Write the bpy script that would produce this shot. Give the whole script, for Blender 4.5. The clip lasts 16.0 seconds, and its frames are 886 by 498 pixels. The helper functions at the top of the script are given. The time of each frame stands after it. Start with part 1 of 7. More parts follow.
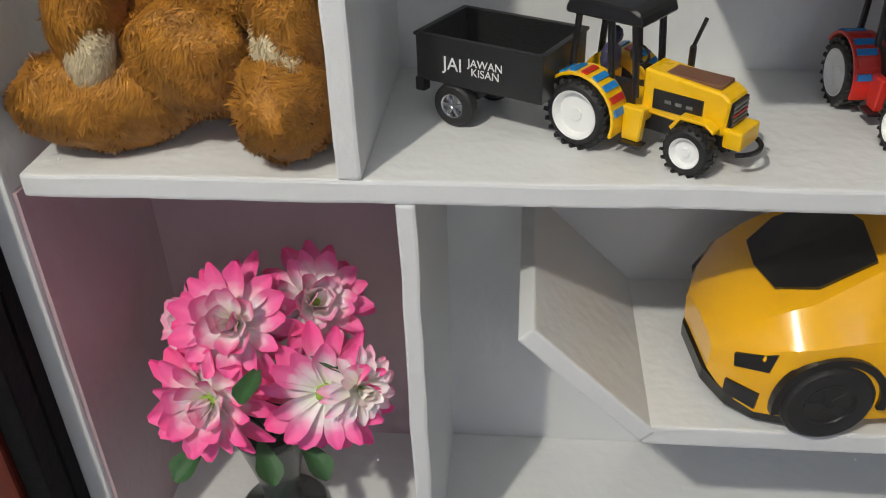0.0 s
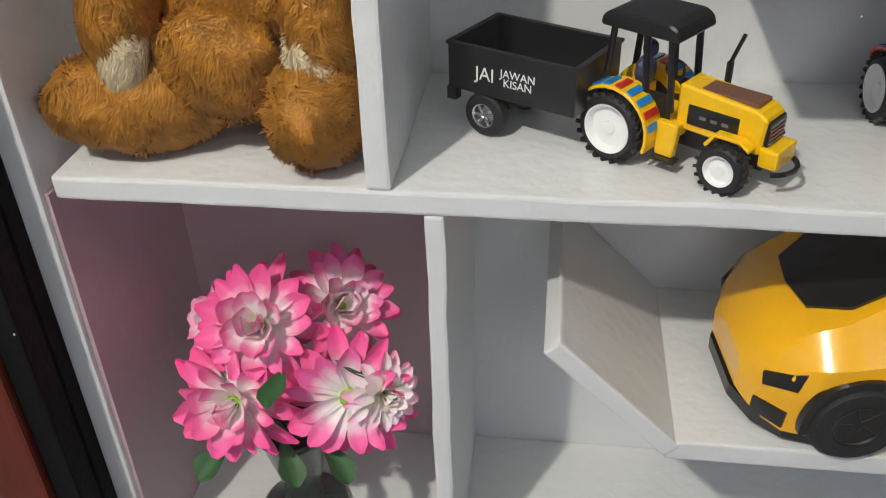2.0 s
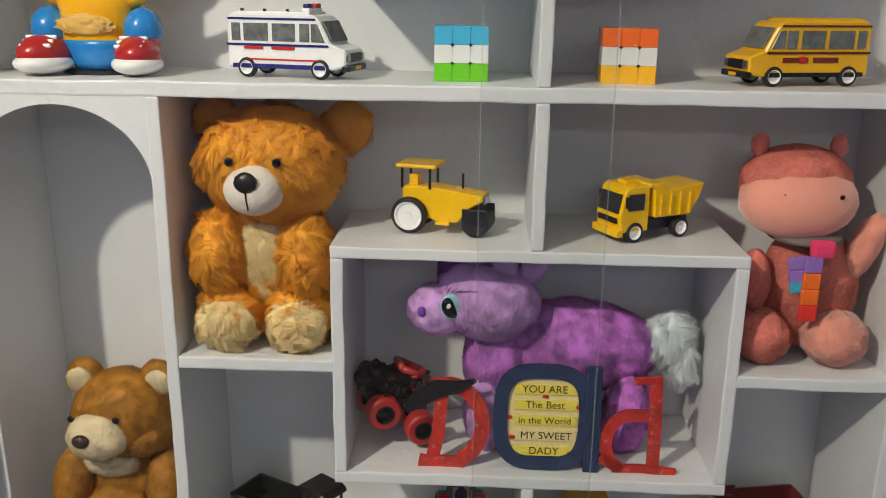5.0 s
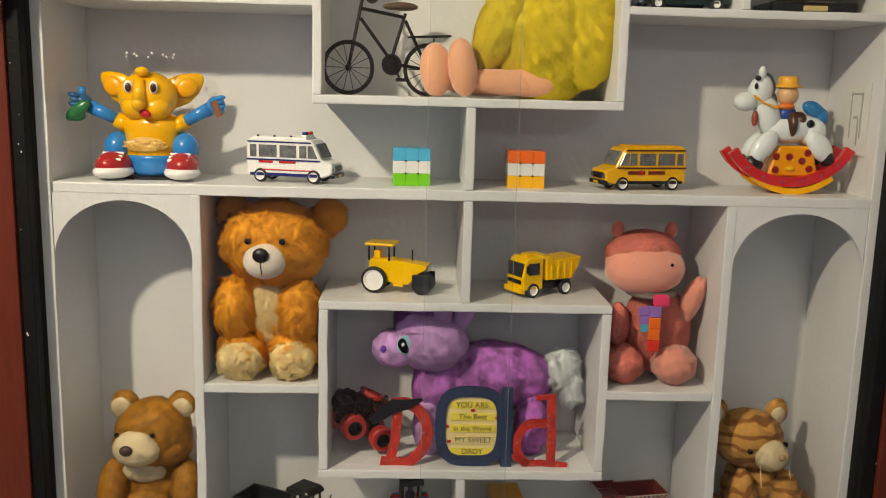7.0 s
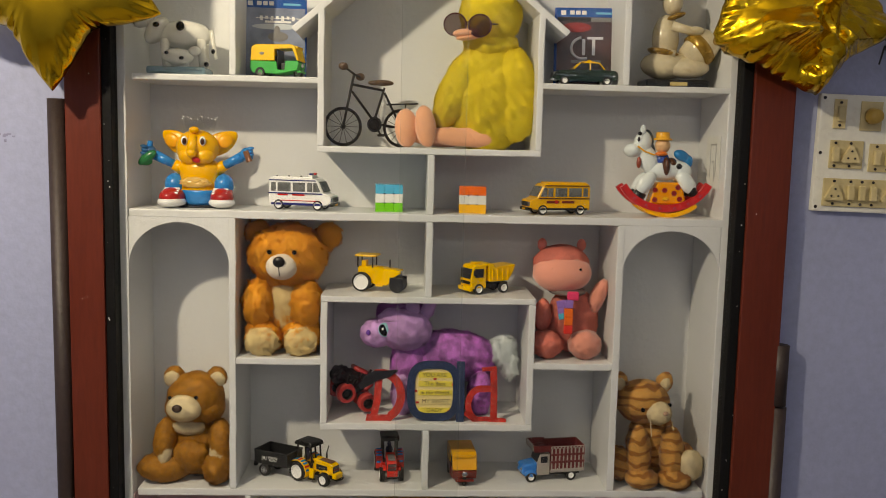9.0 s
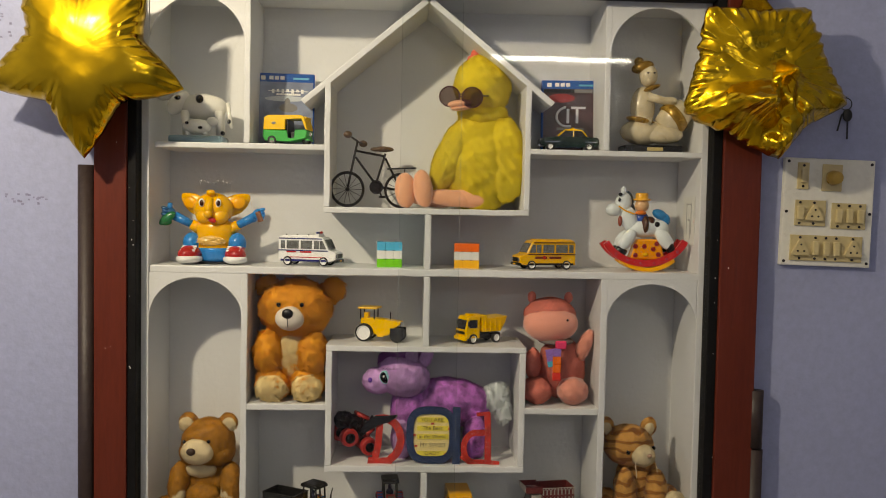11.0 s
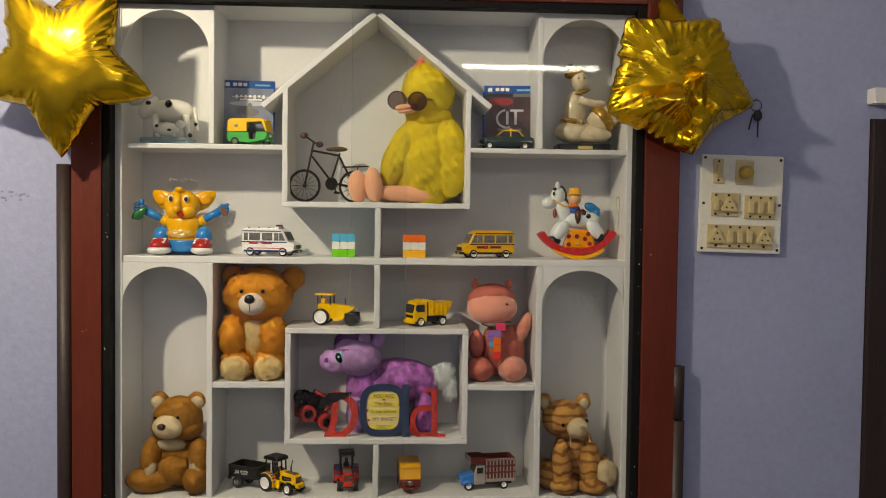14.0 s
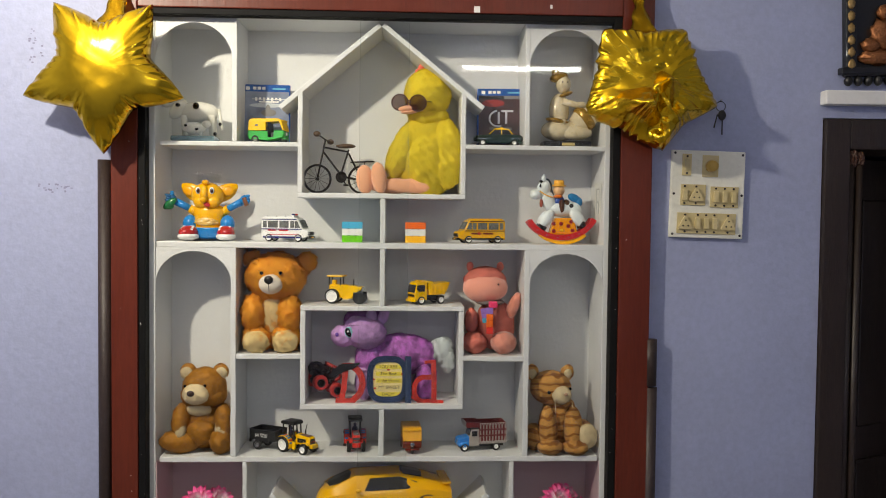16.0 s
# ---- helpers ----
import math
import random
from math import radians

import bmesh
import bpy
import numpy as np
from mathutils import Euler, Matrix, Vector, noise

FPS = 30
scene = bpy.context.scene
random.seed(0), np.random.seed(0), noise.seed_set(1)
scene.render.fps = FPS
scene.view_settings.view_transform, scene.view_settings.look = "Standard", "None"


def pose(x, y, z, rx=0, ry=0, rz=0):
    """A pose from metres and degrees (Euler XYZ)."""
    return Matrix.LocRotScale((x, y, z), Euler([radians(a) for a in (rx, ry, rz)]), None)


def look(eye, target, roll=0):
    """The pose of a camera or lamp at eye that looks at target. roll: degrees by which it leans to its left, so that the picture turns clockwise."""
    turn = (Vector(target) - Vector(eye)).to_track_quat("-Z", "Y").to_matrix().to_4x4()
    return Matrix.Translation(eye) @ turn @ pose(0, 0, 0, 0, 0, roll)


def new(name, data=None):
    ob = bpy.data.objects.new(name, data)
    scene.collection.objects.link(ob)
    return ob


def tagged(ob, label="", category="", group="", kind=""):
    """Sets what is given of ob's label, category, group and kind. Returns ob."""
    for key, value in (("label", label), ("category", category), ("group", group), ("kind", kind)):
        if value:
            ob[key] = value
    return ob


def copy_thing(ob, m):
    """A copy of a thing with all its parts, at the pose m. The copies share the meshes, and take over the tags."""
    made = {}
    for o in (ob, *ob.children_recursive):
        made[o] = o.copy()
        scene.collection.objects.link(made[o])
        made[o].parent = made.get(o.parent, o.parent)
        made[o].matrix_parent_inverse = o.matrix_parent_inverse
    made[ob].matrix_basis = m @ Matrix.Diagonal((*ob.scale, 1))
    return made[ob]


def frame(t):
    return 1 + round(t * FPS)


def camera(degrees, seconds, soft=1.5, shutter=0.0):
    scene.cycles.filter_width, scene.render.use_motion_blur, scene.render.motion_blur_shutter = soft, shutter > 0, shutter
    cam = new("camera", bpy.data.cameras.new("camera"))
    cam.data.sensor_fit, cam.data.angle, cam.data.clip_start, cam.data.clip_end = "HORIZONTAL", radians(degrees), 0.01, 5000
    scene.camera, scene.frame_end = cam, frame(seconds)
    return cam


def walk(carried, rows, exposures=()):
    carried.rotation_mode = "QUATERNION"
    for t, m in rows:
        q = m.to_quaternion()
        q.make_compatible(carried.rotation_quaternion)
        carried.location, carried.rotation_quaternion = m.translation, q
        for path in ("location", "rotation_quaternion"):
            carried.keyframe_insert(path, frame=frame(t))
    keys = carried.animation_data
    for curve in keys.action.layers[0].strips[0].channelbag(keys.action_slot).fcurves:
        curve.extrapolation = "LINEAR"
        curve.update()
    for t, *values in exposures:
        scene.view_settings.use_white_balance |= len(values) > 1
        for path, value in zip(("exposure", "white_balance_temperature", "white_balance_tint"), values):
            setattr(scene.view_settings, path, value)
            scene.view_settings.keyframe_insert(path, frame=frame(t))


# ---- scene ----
cam = camera(53.4, 16.0, soft=0.95)
PATH = [
    (0, (-0.296, -0.424, 1.024), (-0.476, 1.242, -0.067), -1.9),
    (0.5, (-0.314, -0.42, 0.994), (-0.53, 1.243, -0.096), -1.7),
    (1, (-0.319, -0.413, 0.975), (-0.545, 1.236, -0.134), -1.4),
    (1.5, (-0.313, -0.411, 0.983), (-0.538, 1.233, -0.133), -1.4),
    (2, (-0.299, -0.414, 1.035), (-0.532, 1.229, -0.082), -1.6),
    (2.5, (-0.283, -0.423, 1.137), (-0.522, 1.246, 0.062), -1.8),
    (3, (-0.265, -0.470, 1.225), (-0.520, 1.288, 0.308), -1.8),
    (3.5, (-0.232, -0.516, 1.289), (-0.444, 1.305, 0.488), -1.5),
    (4, (-0.184, -0.604, 1.345), (-0.289, 1.293, 0.723), 0.4),
    (4.5, (-0.101, -0.739, 1.42), (-0.187, 1.16, 0.797), 0.8),
    (5, (-0.057, -0.881, 1.454), (-0.142, 1.037, 0.894), 0.7),
    (5.2, (0.005, -0.908, 1.477), (-0.18, 1.005, 0.925), 0.5),
    (7.3, (-0.093, -1.34, 1.506), (-0.003, 0.631, 1.182), 1.5),
    (7.5, (-0.096, -1.384, 1.497), (-0.006, 0.59, 1.186), 1.5),
    (8, (-0.082, -1.509, 1.503), (0.011, 0.468, 1.216), 1.3),
    (8.5, (-0.048, -1.66, 1.495), (0.042, 0.32, 1.229), 1.4),
    (9, (-0.048, -1.764, 1.499), (0.039, 0.221, 1.27), 1.3),
    (9.5, (-0.033, -1.823, 1.495), (0.049, 0.169, 1.334), 1.2),
    (10, (-0.033, -1.87, 1.5), (0.043, 0.125, 1.381), 1.1),
    (12.5, (-0.059, -1.932, 1.495), (0.032, 0.064, 1.41), 0.9),
    (13, (-0.064, -1.961, 1.503), (0.039, 0.034, 1.408), 0.9),
    (13.5, (-0.009, -2.027, 1.493), (0.092, -0.031, 1.403), 0.7),
    (14, (0.057, -2.101, 1.463), (0.153, -0.105, 1.392), 0.7),
    (14.5, (0.064, -2.159, 1.474), (0.169, -0.163, 1.386), 0.7),
    (15, (0.059, -2.22, 1.441), (0.152, -0.224, 1.376), 0.6),
    (15.5, (0.031, -2.304, 1.432), (0.126, -0.307, 1.361), 0.6),
    (16, (0.055, -2.356, 1.438), (0.147, -0.36, 1.364), 0.6),
]
# seconds, stops, kelvin, tint
EXPOSE = [(0, 0.28, 6800, 8), (1.5, 0.42, 6800, 8), (2, 0.40, 6750, 8), (2.5, 0.38, 6800, 7), (3, 0.50, 6900, 7), (3.5, -0.14, 6950, 9), (4, -0.12, 7000, 9), (5, -0.01, 7100, 8),
          (7.5, -0.02, 8600, 8), (10, -0.24, 8700, 8), (12.5, -0.26, 8700, 8), (14.5, -0.20, 8500, 8), (15.2, -0.10, 7950, 8), (16, 0.10, 7550, 7)]
walk(cam, [(t, look(eye, target, roll)) for t, eye, target, roll in PATH], EXPOSE)

# ---- world and lights ----
world = bpy.data.worlds.new("night")
world.use_nodes = True
world.node_tree.nodes["Background"].inputs[0].default_value = (0.05, 0.06, 0.09, 1)
world.node_tree.nodes["Background"].inputs[1].default_value = 0.05
scene.world = world

BULB = (-0.97, -1.2, 2.3)
lamp = new("bulb_lamp", bpy.data.lights.new("bulb_lamp", "POINT"))
lamp.location = BULB
lamp.data.energy = 84
lamp.data.color = (1.0, 0.95, 0.88)
lamp.data.shadow_soft_size = 0.035


# ---- materials ----
def nodes_of(name):
    m = bpy.data.materials.new(name)
    m.use_nodes = True
    return m, m.node_tree.nodes, m.node_tree.links, m.node_tree.nodes["Principled BSDF"]


def mat(name, col, rough=0.5, var=0.12, scale=8.0, fine=60.0, bump=0.15, metal=0.0, sheen=0.0, coat=0.0,
        island=0.0, rand=0.0, hair=0.0, stretch=(1, 1, 1), dirt=None, dirt_amount=0.35, spec=0.5, trans=0.0, sub=0.0, depth=0.004, spread=0.4):
    """A painted, plastic, cloth or metal surface: base colour varied at two scales, bump and roughness breakup."""
    m, n, l, p = nodes_of(name)
    co = n.new("ShaderNodeTexCoord")
    mp = n.new("ShaderNodeMapping")
    mp.inputs["Scale"].default_value = stretch
    l.new(co.outputs["Object"], mp.inputs["Vector"])
    big = n.new("ShaderNodeTexNoise")
    big.inputs["Scale"].default_value, big.inputs["Detail"].default_value = scale, 4
    small = n.new("ShaderNodeTexNoise")
    small.inputs["Scale"].default_value, small.inputs["Detail"].default_value = fine, 3
    for t in (big, small):
        l.new(mp.outputs["Vector"], t.inputs["Vector"])
    add = n.new("ShaderNodeMath")
    add.operation = "ADD"
    l.new(big.outputs["Fac"], add.inputs[0])
    l.new(small.outputs["Fac"], add.inputs[1])
    last = add.outputs[0]
    if island or rand:
        src = n.new("ShaderNodeNewGeometry") if island else n.new("ShaderNodeObjectInfo")
        k = n.new("ShaderNodeMath")
        k.operation = "MULTIPLY_ADD"
        l.new(src.outputs["Random Per Island" if island else "Random"], k.inputs[0])
        k.inputs[1].default_value = (island or rand) * 2
        l.new(last, k.inputs[2])
        last = k.outputs[0]
    rng = n.new("ShaderNodeMapRange")
    rng.inputs["From Min"].default_value, rng.inputs["From Max"].default_value = 1 - spread, 1 + spread + (island or rand) * 2
    l.new(last, rng.inputs["Value"])
    mix = n.new("ShaderNodeMix")
    mix.data_type = "RGBA"
    mix.inputs["A"].default_value = (*[max(0, c * (1 - var)) for c in col], 1)
    mix.inputs["B"].default_value = (*[min(1, c * (1 + var)) for c in col], 1)
    l.new(rng.outputs["Result"], mix.inputs["Factor"])
    out = mix.outputs["Result"]
    if dirt:
        spot = n.new("ShaderNodeTexNoise")
        spot.inputs["Scale"].default_value, spot.inputs["Detail"].default_value = scale * 2.3, 8
        spot.inputs["Roughness"].default_value = 0.75
        l.new(mp.outputs["Vector"], spot.inputs["Vector"])
        sr = n.new("ShaderNodeMapRange")
        sr.inputs["From Min"].default_value, sr.inputs["From Max"].default_value = 0.56, 0.72
        sr.inputs["To Max"].default_value = dirt_amount
        l.new(spot.outputs["Fac"], sr.inputs["Value"])
        mix2 = n.new("ShaderNodeMix")
        mix2.data_type = "RGBA"
        l.new(sr.outputs["Result"], mix2.inputs["Factor"])
        l.new(out, mix2.inputs["A"])
        mix2.inputs["B"].default_value = (*dirt, 1)
        out = mix2.outputs["Result"]
    l.new(out, p.inputs["Base Color"])
    rr = n.new("ShaderNodeMapRange")
    rr.inputs["To Min"].default_value, rr.inputs["To Max"].default_value = max(0.02, rough - 0.08), min(1, rough + 0.1)
    l.new(big.outputs["Fac"], rr.inputs["Value"])
    l.new(rr.outputs["Result"], p.inputs["Roughness"])
    p.inputs["Metallic"].default_value = metal
    p.inputs["Sheen Weight"].default_value = sheen
    p.inputs["Coat Weight"].default_value = coat
    p.inputs["Specular IOR Level"].default_value = spec
    p.inputs["Transmission Weight"].default_value = trans
    if sub:
        p.inputs["Subsurface Weight"].default_value = sub
        p.inputs["Subsurface Scale"].default_value = 0.01
    if hair:
        tl = n.new("ShaderNodeBsdfTranslucent")
        l.new(out, tl.inputs["Color"])
        ms = n.new("ShaderNodeMixShader")
        ms.inputs[0].default_value = hair
        l.new(p.outputs[0], ms.inputs[1])
        l.new(tl.outputs[0], ms.inputs[2])
        l.new(ms.outputs[0], n["Material Output"].inputs["Surface"])
    if bump:
        b = n.new("ShaderNodeBump")
        b.inputs["Strength"].default_value, b.inputs["Distance"].default_value = bump, depth
        l.new(add.outputs[0], b.inputs["Height"])
        l.new(b.outputs["Normal"], p.inputs["Normal"])
    return m


def glow(name, col, strength):
    m, n, l, p = nodes_of(name)
    p.inputs["Base Color"].default_value = (0.8, 0.8, 0.8, 1)
    p.inputs["Emission Color"].default_value = (*col, 1)
    p.inputs["Emission Strength"].default_value = strength
    return m


def pane_glass(name, tint=(1, 1, 1), gloss=0.9, rough=0.0):
    m, n, l, p = nodes_of(name)
    n.remove(p)
    tr = n.new("ShaderNodeBsdfTransparent")
    tr.inputs[0].default_value = (*tint, 1)
    gl = n.new("ShaderNodeBsdfGlossy")
    gl.inputs["Roughness"].default_value = rough
    gl.inputs["Color"].default_value = (gloss, gloss, gloss, 1)
    lw = n.new("ShaderNodeLayerWeight")
    lw.inputs["Blend"].default_value = 0.5
    pw = n.new("ShaderNodeMath")
    pw.operation = "POWER"
    l.new(lw.outputs["Facing"], pw.inputs[0])
    pw.inputs[1].default_value = 5.0
    fr = n.new("ShaderNodeMath")
    fr.operation = "MULTIPLY_ADD"
    l.new(pw.outputs[0], fr.inputs[0])
    fr.inputs[1].default_value = 0.9
    fr.inputs[2].default_value = 0.014
    mx = n.new("ShaderNodeMixShader")
    l.new(fr.outputs[0], mx.inputs[0])
    l.new(tr.outputs[0], mx.inputs[1])
    l.new(gl.outputs[0], mx.inputs[2])
    l.new(mx.outputs[0], n["Material Output"].inputs["Surface"])
    return m


def srgb(r, g, b):
    return tuple((c / 255 / 12.92) if c / 255 <= 0.04045 else ((c / 255 + 0.055) / 1.055) ** 2.4 for c in (r, g, b))


WHITE = mat("white_enamel_paint", (0.74, 0.75, 0.75), 0.38, 0.05, 5, 90, 0.25, dirt=(0.5, 0.5, 0.48), dirt_amount=0.25)
PINKW = mat("pink_enamel_paint", (0.55, 0.40, 0.43), 0.4, 0.07, 5, 90, 0.2, dirt=(0.4, 0.3, 0.33), dirt_amount=0.25)
LILAC = mat("lavender_wall_paint", (0.33, 0.37, 0.55), 0.55, 0.10, 2.2, 70, 0.3, dirt=(0.3, 0.31, 0.45), dirt_amount=0.3)
MAROON = mat("maroon_varnished_wood", (0.115, 0.020, 0.010), 0.36, 0.2, 6, 50, 0.12, stretch=(3, 3, 0.4), dirt=(0.06, 0.02, 0.014), spec=0.3)
BLACK = mat("black_beading", (0.006, 0.006, 0.0065), 0.6, 0.3, 20, 120, 0.2, spec=0.15)
BROWN = mat("dark_brown_moulding", (0.03, 0.018, 0.016), 0.5, 0.25, 12, 90, 0.25)
DARKWOOD = mat("dark_door_wood", (0.022, 0.013, 0.009), 0.4, 0.35, 8, 60, 0.25, stretch=(4, 4, 0.5))
FLOORM = mat("terrazzo_floor", (0.28, 0.265, 0.25), 0.35, 0.2, 4, 80, 0.05)
CEILM = mat("white_ceiling_paint", (0.75, 0.75, 0.74), 0.7, 0.05, 3, 60, 0.15)


def cut_edge(name):
    """The ground edge of a pane: mostly clear, a little milky green."""
    m, n, l, p = nodes_of(name)
    p.inputs["Base Color"].default_value = (0.62, 0.76, 0.70, 1)
    p.inputs["Roughness"].default_value = 0.25
    tr = n.new("ShaderNodeBsdfTransparent")
    nz = n.new("ShaderNodeTexNoise")
    nz.inputs["Scale"].default_value = 14
    mr = n.new("ShaderNodeMapRange")
    mr.inputs["From Min"].default_value, mr.inputs["From Max"].default_value = 0.42, 0.75
    mr.inputs["To Min"].default_value, mr.inputs["To Max"].default_value = 0.04, 0.34
    l.new(nz.outputs["Fac"], mr.inputs["Value"])
    mx = n.new("ShaderNodeMixShader")
    l.new(mr.outputs["Result"], mx.inputs[0])
    l.new(tr.outputs[0], mx.inputs[1])
    l.new(p.outputs[0], mx.inputs[2])
    l.new(mx.outputs[0], n["Material Output"].inputs["Surface"])
    return m


EDGE = cut_edge("green_glass_edge")
GLASS = pane_glass("clear_pane", (0.975, 0.985, 0.98))


# ---- builders ----
def part(name, bm, material, parent=None, label="", smooth=False):
    me = bpy.data.meshes.new(name)
    bmesh.ops.recalc_face_normals(bm, faces=bm.faces)
    bm.to_mesh(me)
    bm.free()
    for f in me.polygons:
        f.use_smooth = smooth
    mats = material if isinstance(material, (list, tuple)) else [material]
    for m in mats:
        me.materials.append(m)
    ob = new(name, me)
    if parent:
        ob.parent = parent
    if label:
        tagged(ob, label)
    return ob


def thing(name, m, label, category, group="", kind=""):
    ob = new(name)
    ob.empty_display_size = 0.02
    ob.matrix_basis = m
    return tagged(ob, label, category, group, kind)


def add_box(bm, x0, x1, y0, y1, z0, z1, bev=0.0, seg=2, m=None, idx=0):
    r = bmesh.ops.create_cube(bm, size=1)
    vs = r["verts"]
    t = Matrix.Translation(((x0 + x1) / 2, (y0 + y1) / 2, (z0 + z1) / 2)) @ Matrix.Diagonal((x1 - x0, y1 - y0, z1 - z0, 1))
    bmesh.ops.transform(bm, matrix=(m @ t) if m else t, verts=vs)
    faces = list({f for v in vs for f in v.link_faces})
    for f in faces:
        f.material_index = idx
    if bev:
        es = list({e for v in vs for e in v.link_edges})
        bmesh.ops.bevel(bm, geom=es, offset=bev, segments=seg, profile=0.6, affect="EDGES")
    return bm


def box(x0, x1, y0, y1, z0, z1, bev=0.0, seg=2, m=None):
    return add_box(bmesh.new(), x0, x1, y0, y1, z0, z1, bev, seg, m)


def extrude(bm, pts, d, m=None, bev=0.0):
    """A flat outline in x, z pushed d metres along y."""
    vs = [bm.verts.new((x, 0, z)) for x, z in pts]
    f = bm.faces.new(vs)
    r = bmesh.ops.extrude_face_region(bm, geom=[f])
    nv = [g for g in r["geom"] if isinstance(g, bmesh.types.BMVert)]
    bmesh.ops.translate(bm, verts=nv, vec=(0, d, 0))
    if bev:
        es = list({e for v in vs + nv for e in v.link_edges})
        bmesh.ops.bevel(bm, geom=es, offset=bev, segments=1, profile=0.6, affect="EDGES")
        return bm
    if m:
        bmesh.ops.transform(bm, matrix=m, verts=vs + nv)
    return bm


# ---- room ----
BACK = 0.17
FX = 0.605


def wall(name, *boxes, material=LILAC):
    bm = bmesh.new()
    for b in boxes:
        add_box(bm, *b)
    return tagged(part(name, bm, material), "lavender painted plaster wall with faint marks", "wall", kind="structure")


WY = -0.008
wall("wall_north", (-2.4, -0.64, WY, 0.24, 0, 2.9), (0.64, 1.19, WY, 0.24, 0, 2.9), (-0.64, 0.64, WY, 0.24, 2.0, 2.9),
     (-0.64, 0.64, WY, 0.24, 0, 0.38), (1.19, 2.05, WY, 0.24, 1.715, 2.9), (2.05, 2.6, WY, 0.24, 0, 2.9), (-0.64, 0.64, 0.21, 0.24, 0.38, 2.0))
wall("wall_west", (-2.52, -2.4, -3.5, 0.24, 0, 2.9))
wall("wall_east", (2.6, 2.72, -3.5, 0.24, 0, 2.9))
wall("wall_south", (-2.52, 2.72, -3.62, -3.5, 0, 2.9))
wall("wall_far_room", (0.9, 2.6, 2.2, 2.3, 0, 2.9), (0.8, 0.9, 0.24, 2.3, 0, 2.9), (2.6, 2.7, 0.24, 2.3, 0, 2.9))
tagged(part("floor", box(-2.6, 2.8, -3.7, 2.3, -0.1, 0), FLOORM), "grey polished stone floor", "floor", kind="structure")
tagged(part("ceiling", box(-2.6, 2.8, -3.7, 2.3, 2.9, 3.0), CEILM), "plain white painted ceiling", "ceiling", kind="structure")

# ---- showcase ----
case = thing("wall_showcase", pose(0, 0, 0), "white painted built-in wall showcase with maroon frame and sliding glass", "showcase")


def board(x0, x1, z0, z1, y0=0.0, y1=BACK, name="shelf", m=WHITE, bev=0.0022):
    """A painted board with slightly wavy, rounded edges."""
    bm = box(x0, x1, y0, y1, z0, z1)
    n = max(2, int(max(x1 - x0, z1 - z0) / 0.025))
    axis = 0 if (x1 - x0) > (z1 - z0) else 2
    es = [e for e in bm.edges if abs((e.verts[0].co - e.verts[1].co)[axis]) > 0.01]
    bmesh.ops.subdivide_edges(bm, edges=es, cuts=n)
    bmesh.ops.bevel(bm, geom=[e for e in bm.edges if e.is_manifold and e.calc_face_angle() > 1], offset=bev, segments=2, profile=0.6, affect="EDGES")
    for v in bm.verts:
        if v.co.y < 0.03:
            k = noise.noise_vector(v.co * 23) * 0.0011 + noise.noise_vector(v.co * 70) * 0.0005
            v.co.x += k.x
            v.co.z += k.z
            v.co.y += abs(k.y) * 0.5
    return part(name, bm, m, case, smooth=False)


BTM = 0.43
board(-FX, FX, 0.40, 2.0, BACK, BACK + 0.02, "back_panel", bev=0.001)
board(-FX - 0.02, -FX + 0.008, 0.40, 2.0, 0, BACK, "side_panel")
board(FX - 0.008, FX + 0.02, 0.40, 2.0, 0, BACK, "side_panel")
board(-FX, FX, 1.955, 1.975, 0, BACK, "top_panel")
board(-FX, FX, BTM - 0.018, BTM, 0, BACK, "bottom_panel")
# full and partial shelves
board(-0.587, 0.590, 0.775, 0.790)
board(-0.594, 0.600, 1.349, 1.365)
board(-0.585, -0.222, 1.618, 1.630)
board(0.221, 0.600, 1.618, 1.630)
board(-0.386, -0.214, 1.052, 1.066)
board(0.220, 0.384, 1.048, 1.062)
# inner box
board(-0.216, 0.222, 1.183, 1.196)
board(-0.216, 0.222, 0.917, 0.931)
board(-0.216, -0.202, 0.931, 1.183, name="divider")
board(0.208, 0.222, 0.931, 1.183, name="divider")
# centre dividers
board(-0.005, 0.009, 1.196, 1.349, name="divider")
board(-0.005, 0.009, 1.365, 1.484, name="divider")
board(-0.005, 0.009, 0.790, 0.917, name="divider")
board(-0.400, -0.386, 0.790, 1.349, name="divider")
board(0.384, 0.399, 0.790, 1.349, name="divider")
board(-0.397, -0.384, 1.630, 1.955, name="divider")
board(0.380, 0.393, 1.630, 1.955, name="divider")
board(-0.368, -0.356, BTM, 0.775, name="divider")
board(0.350, 0.362, BTM, 0.775, name="divider")
# house niche
board(-0.225, 0.222, 1.484, 1.497)
board(-0.225, -0.212, 1.497, 1.765, name="divider")
board(0.209, 0.222, 1.497, 1.765, name="divider")


def slab(name, ax, az, bx, bz, th, y0=0.0, y1=BACK, m=WHITE):
    d = Vector((bx - ax, 0, bz - az))
    L = d.length
    t = Matrix.Translation((ax, 0, az)) @ Matrix.Rotation(-math.atan2(d.z, d.x), 4, "Y")
    return part(name, box(0, L, y0, y1, 0, th, 0.002, 2, t), m, case)


slab("roof_slope", -0.268, 1.716, -0.004, 1.938, 0.013)
slab("roof_slope", -0.004, 1.938, 0.264, 1.722, 0.013)


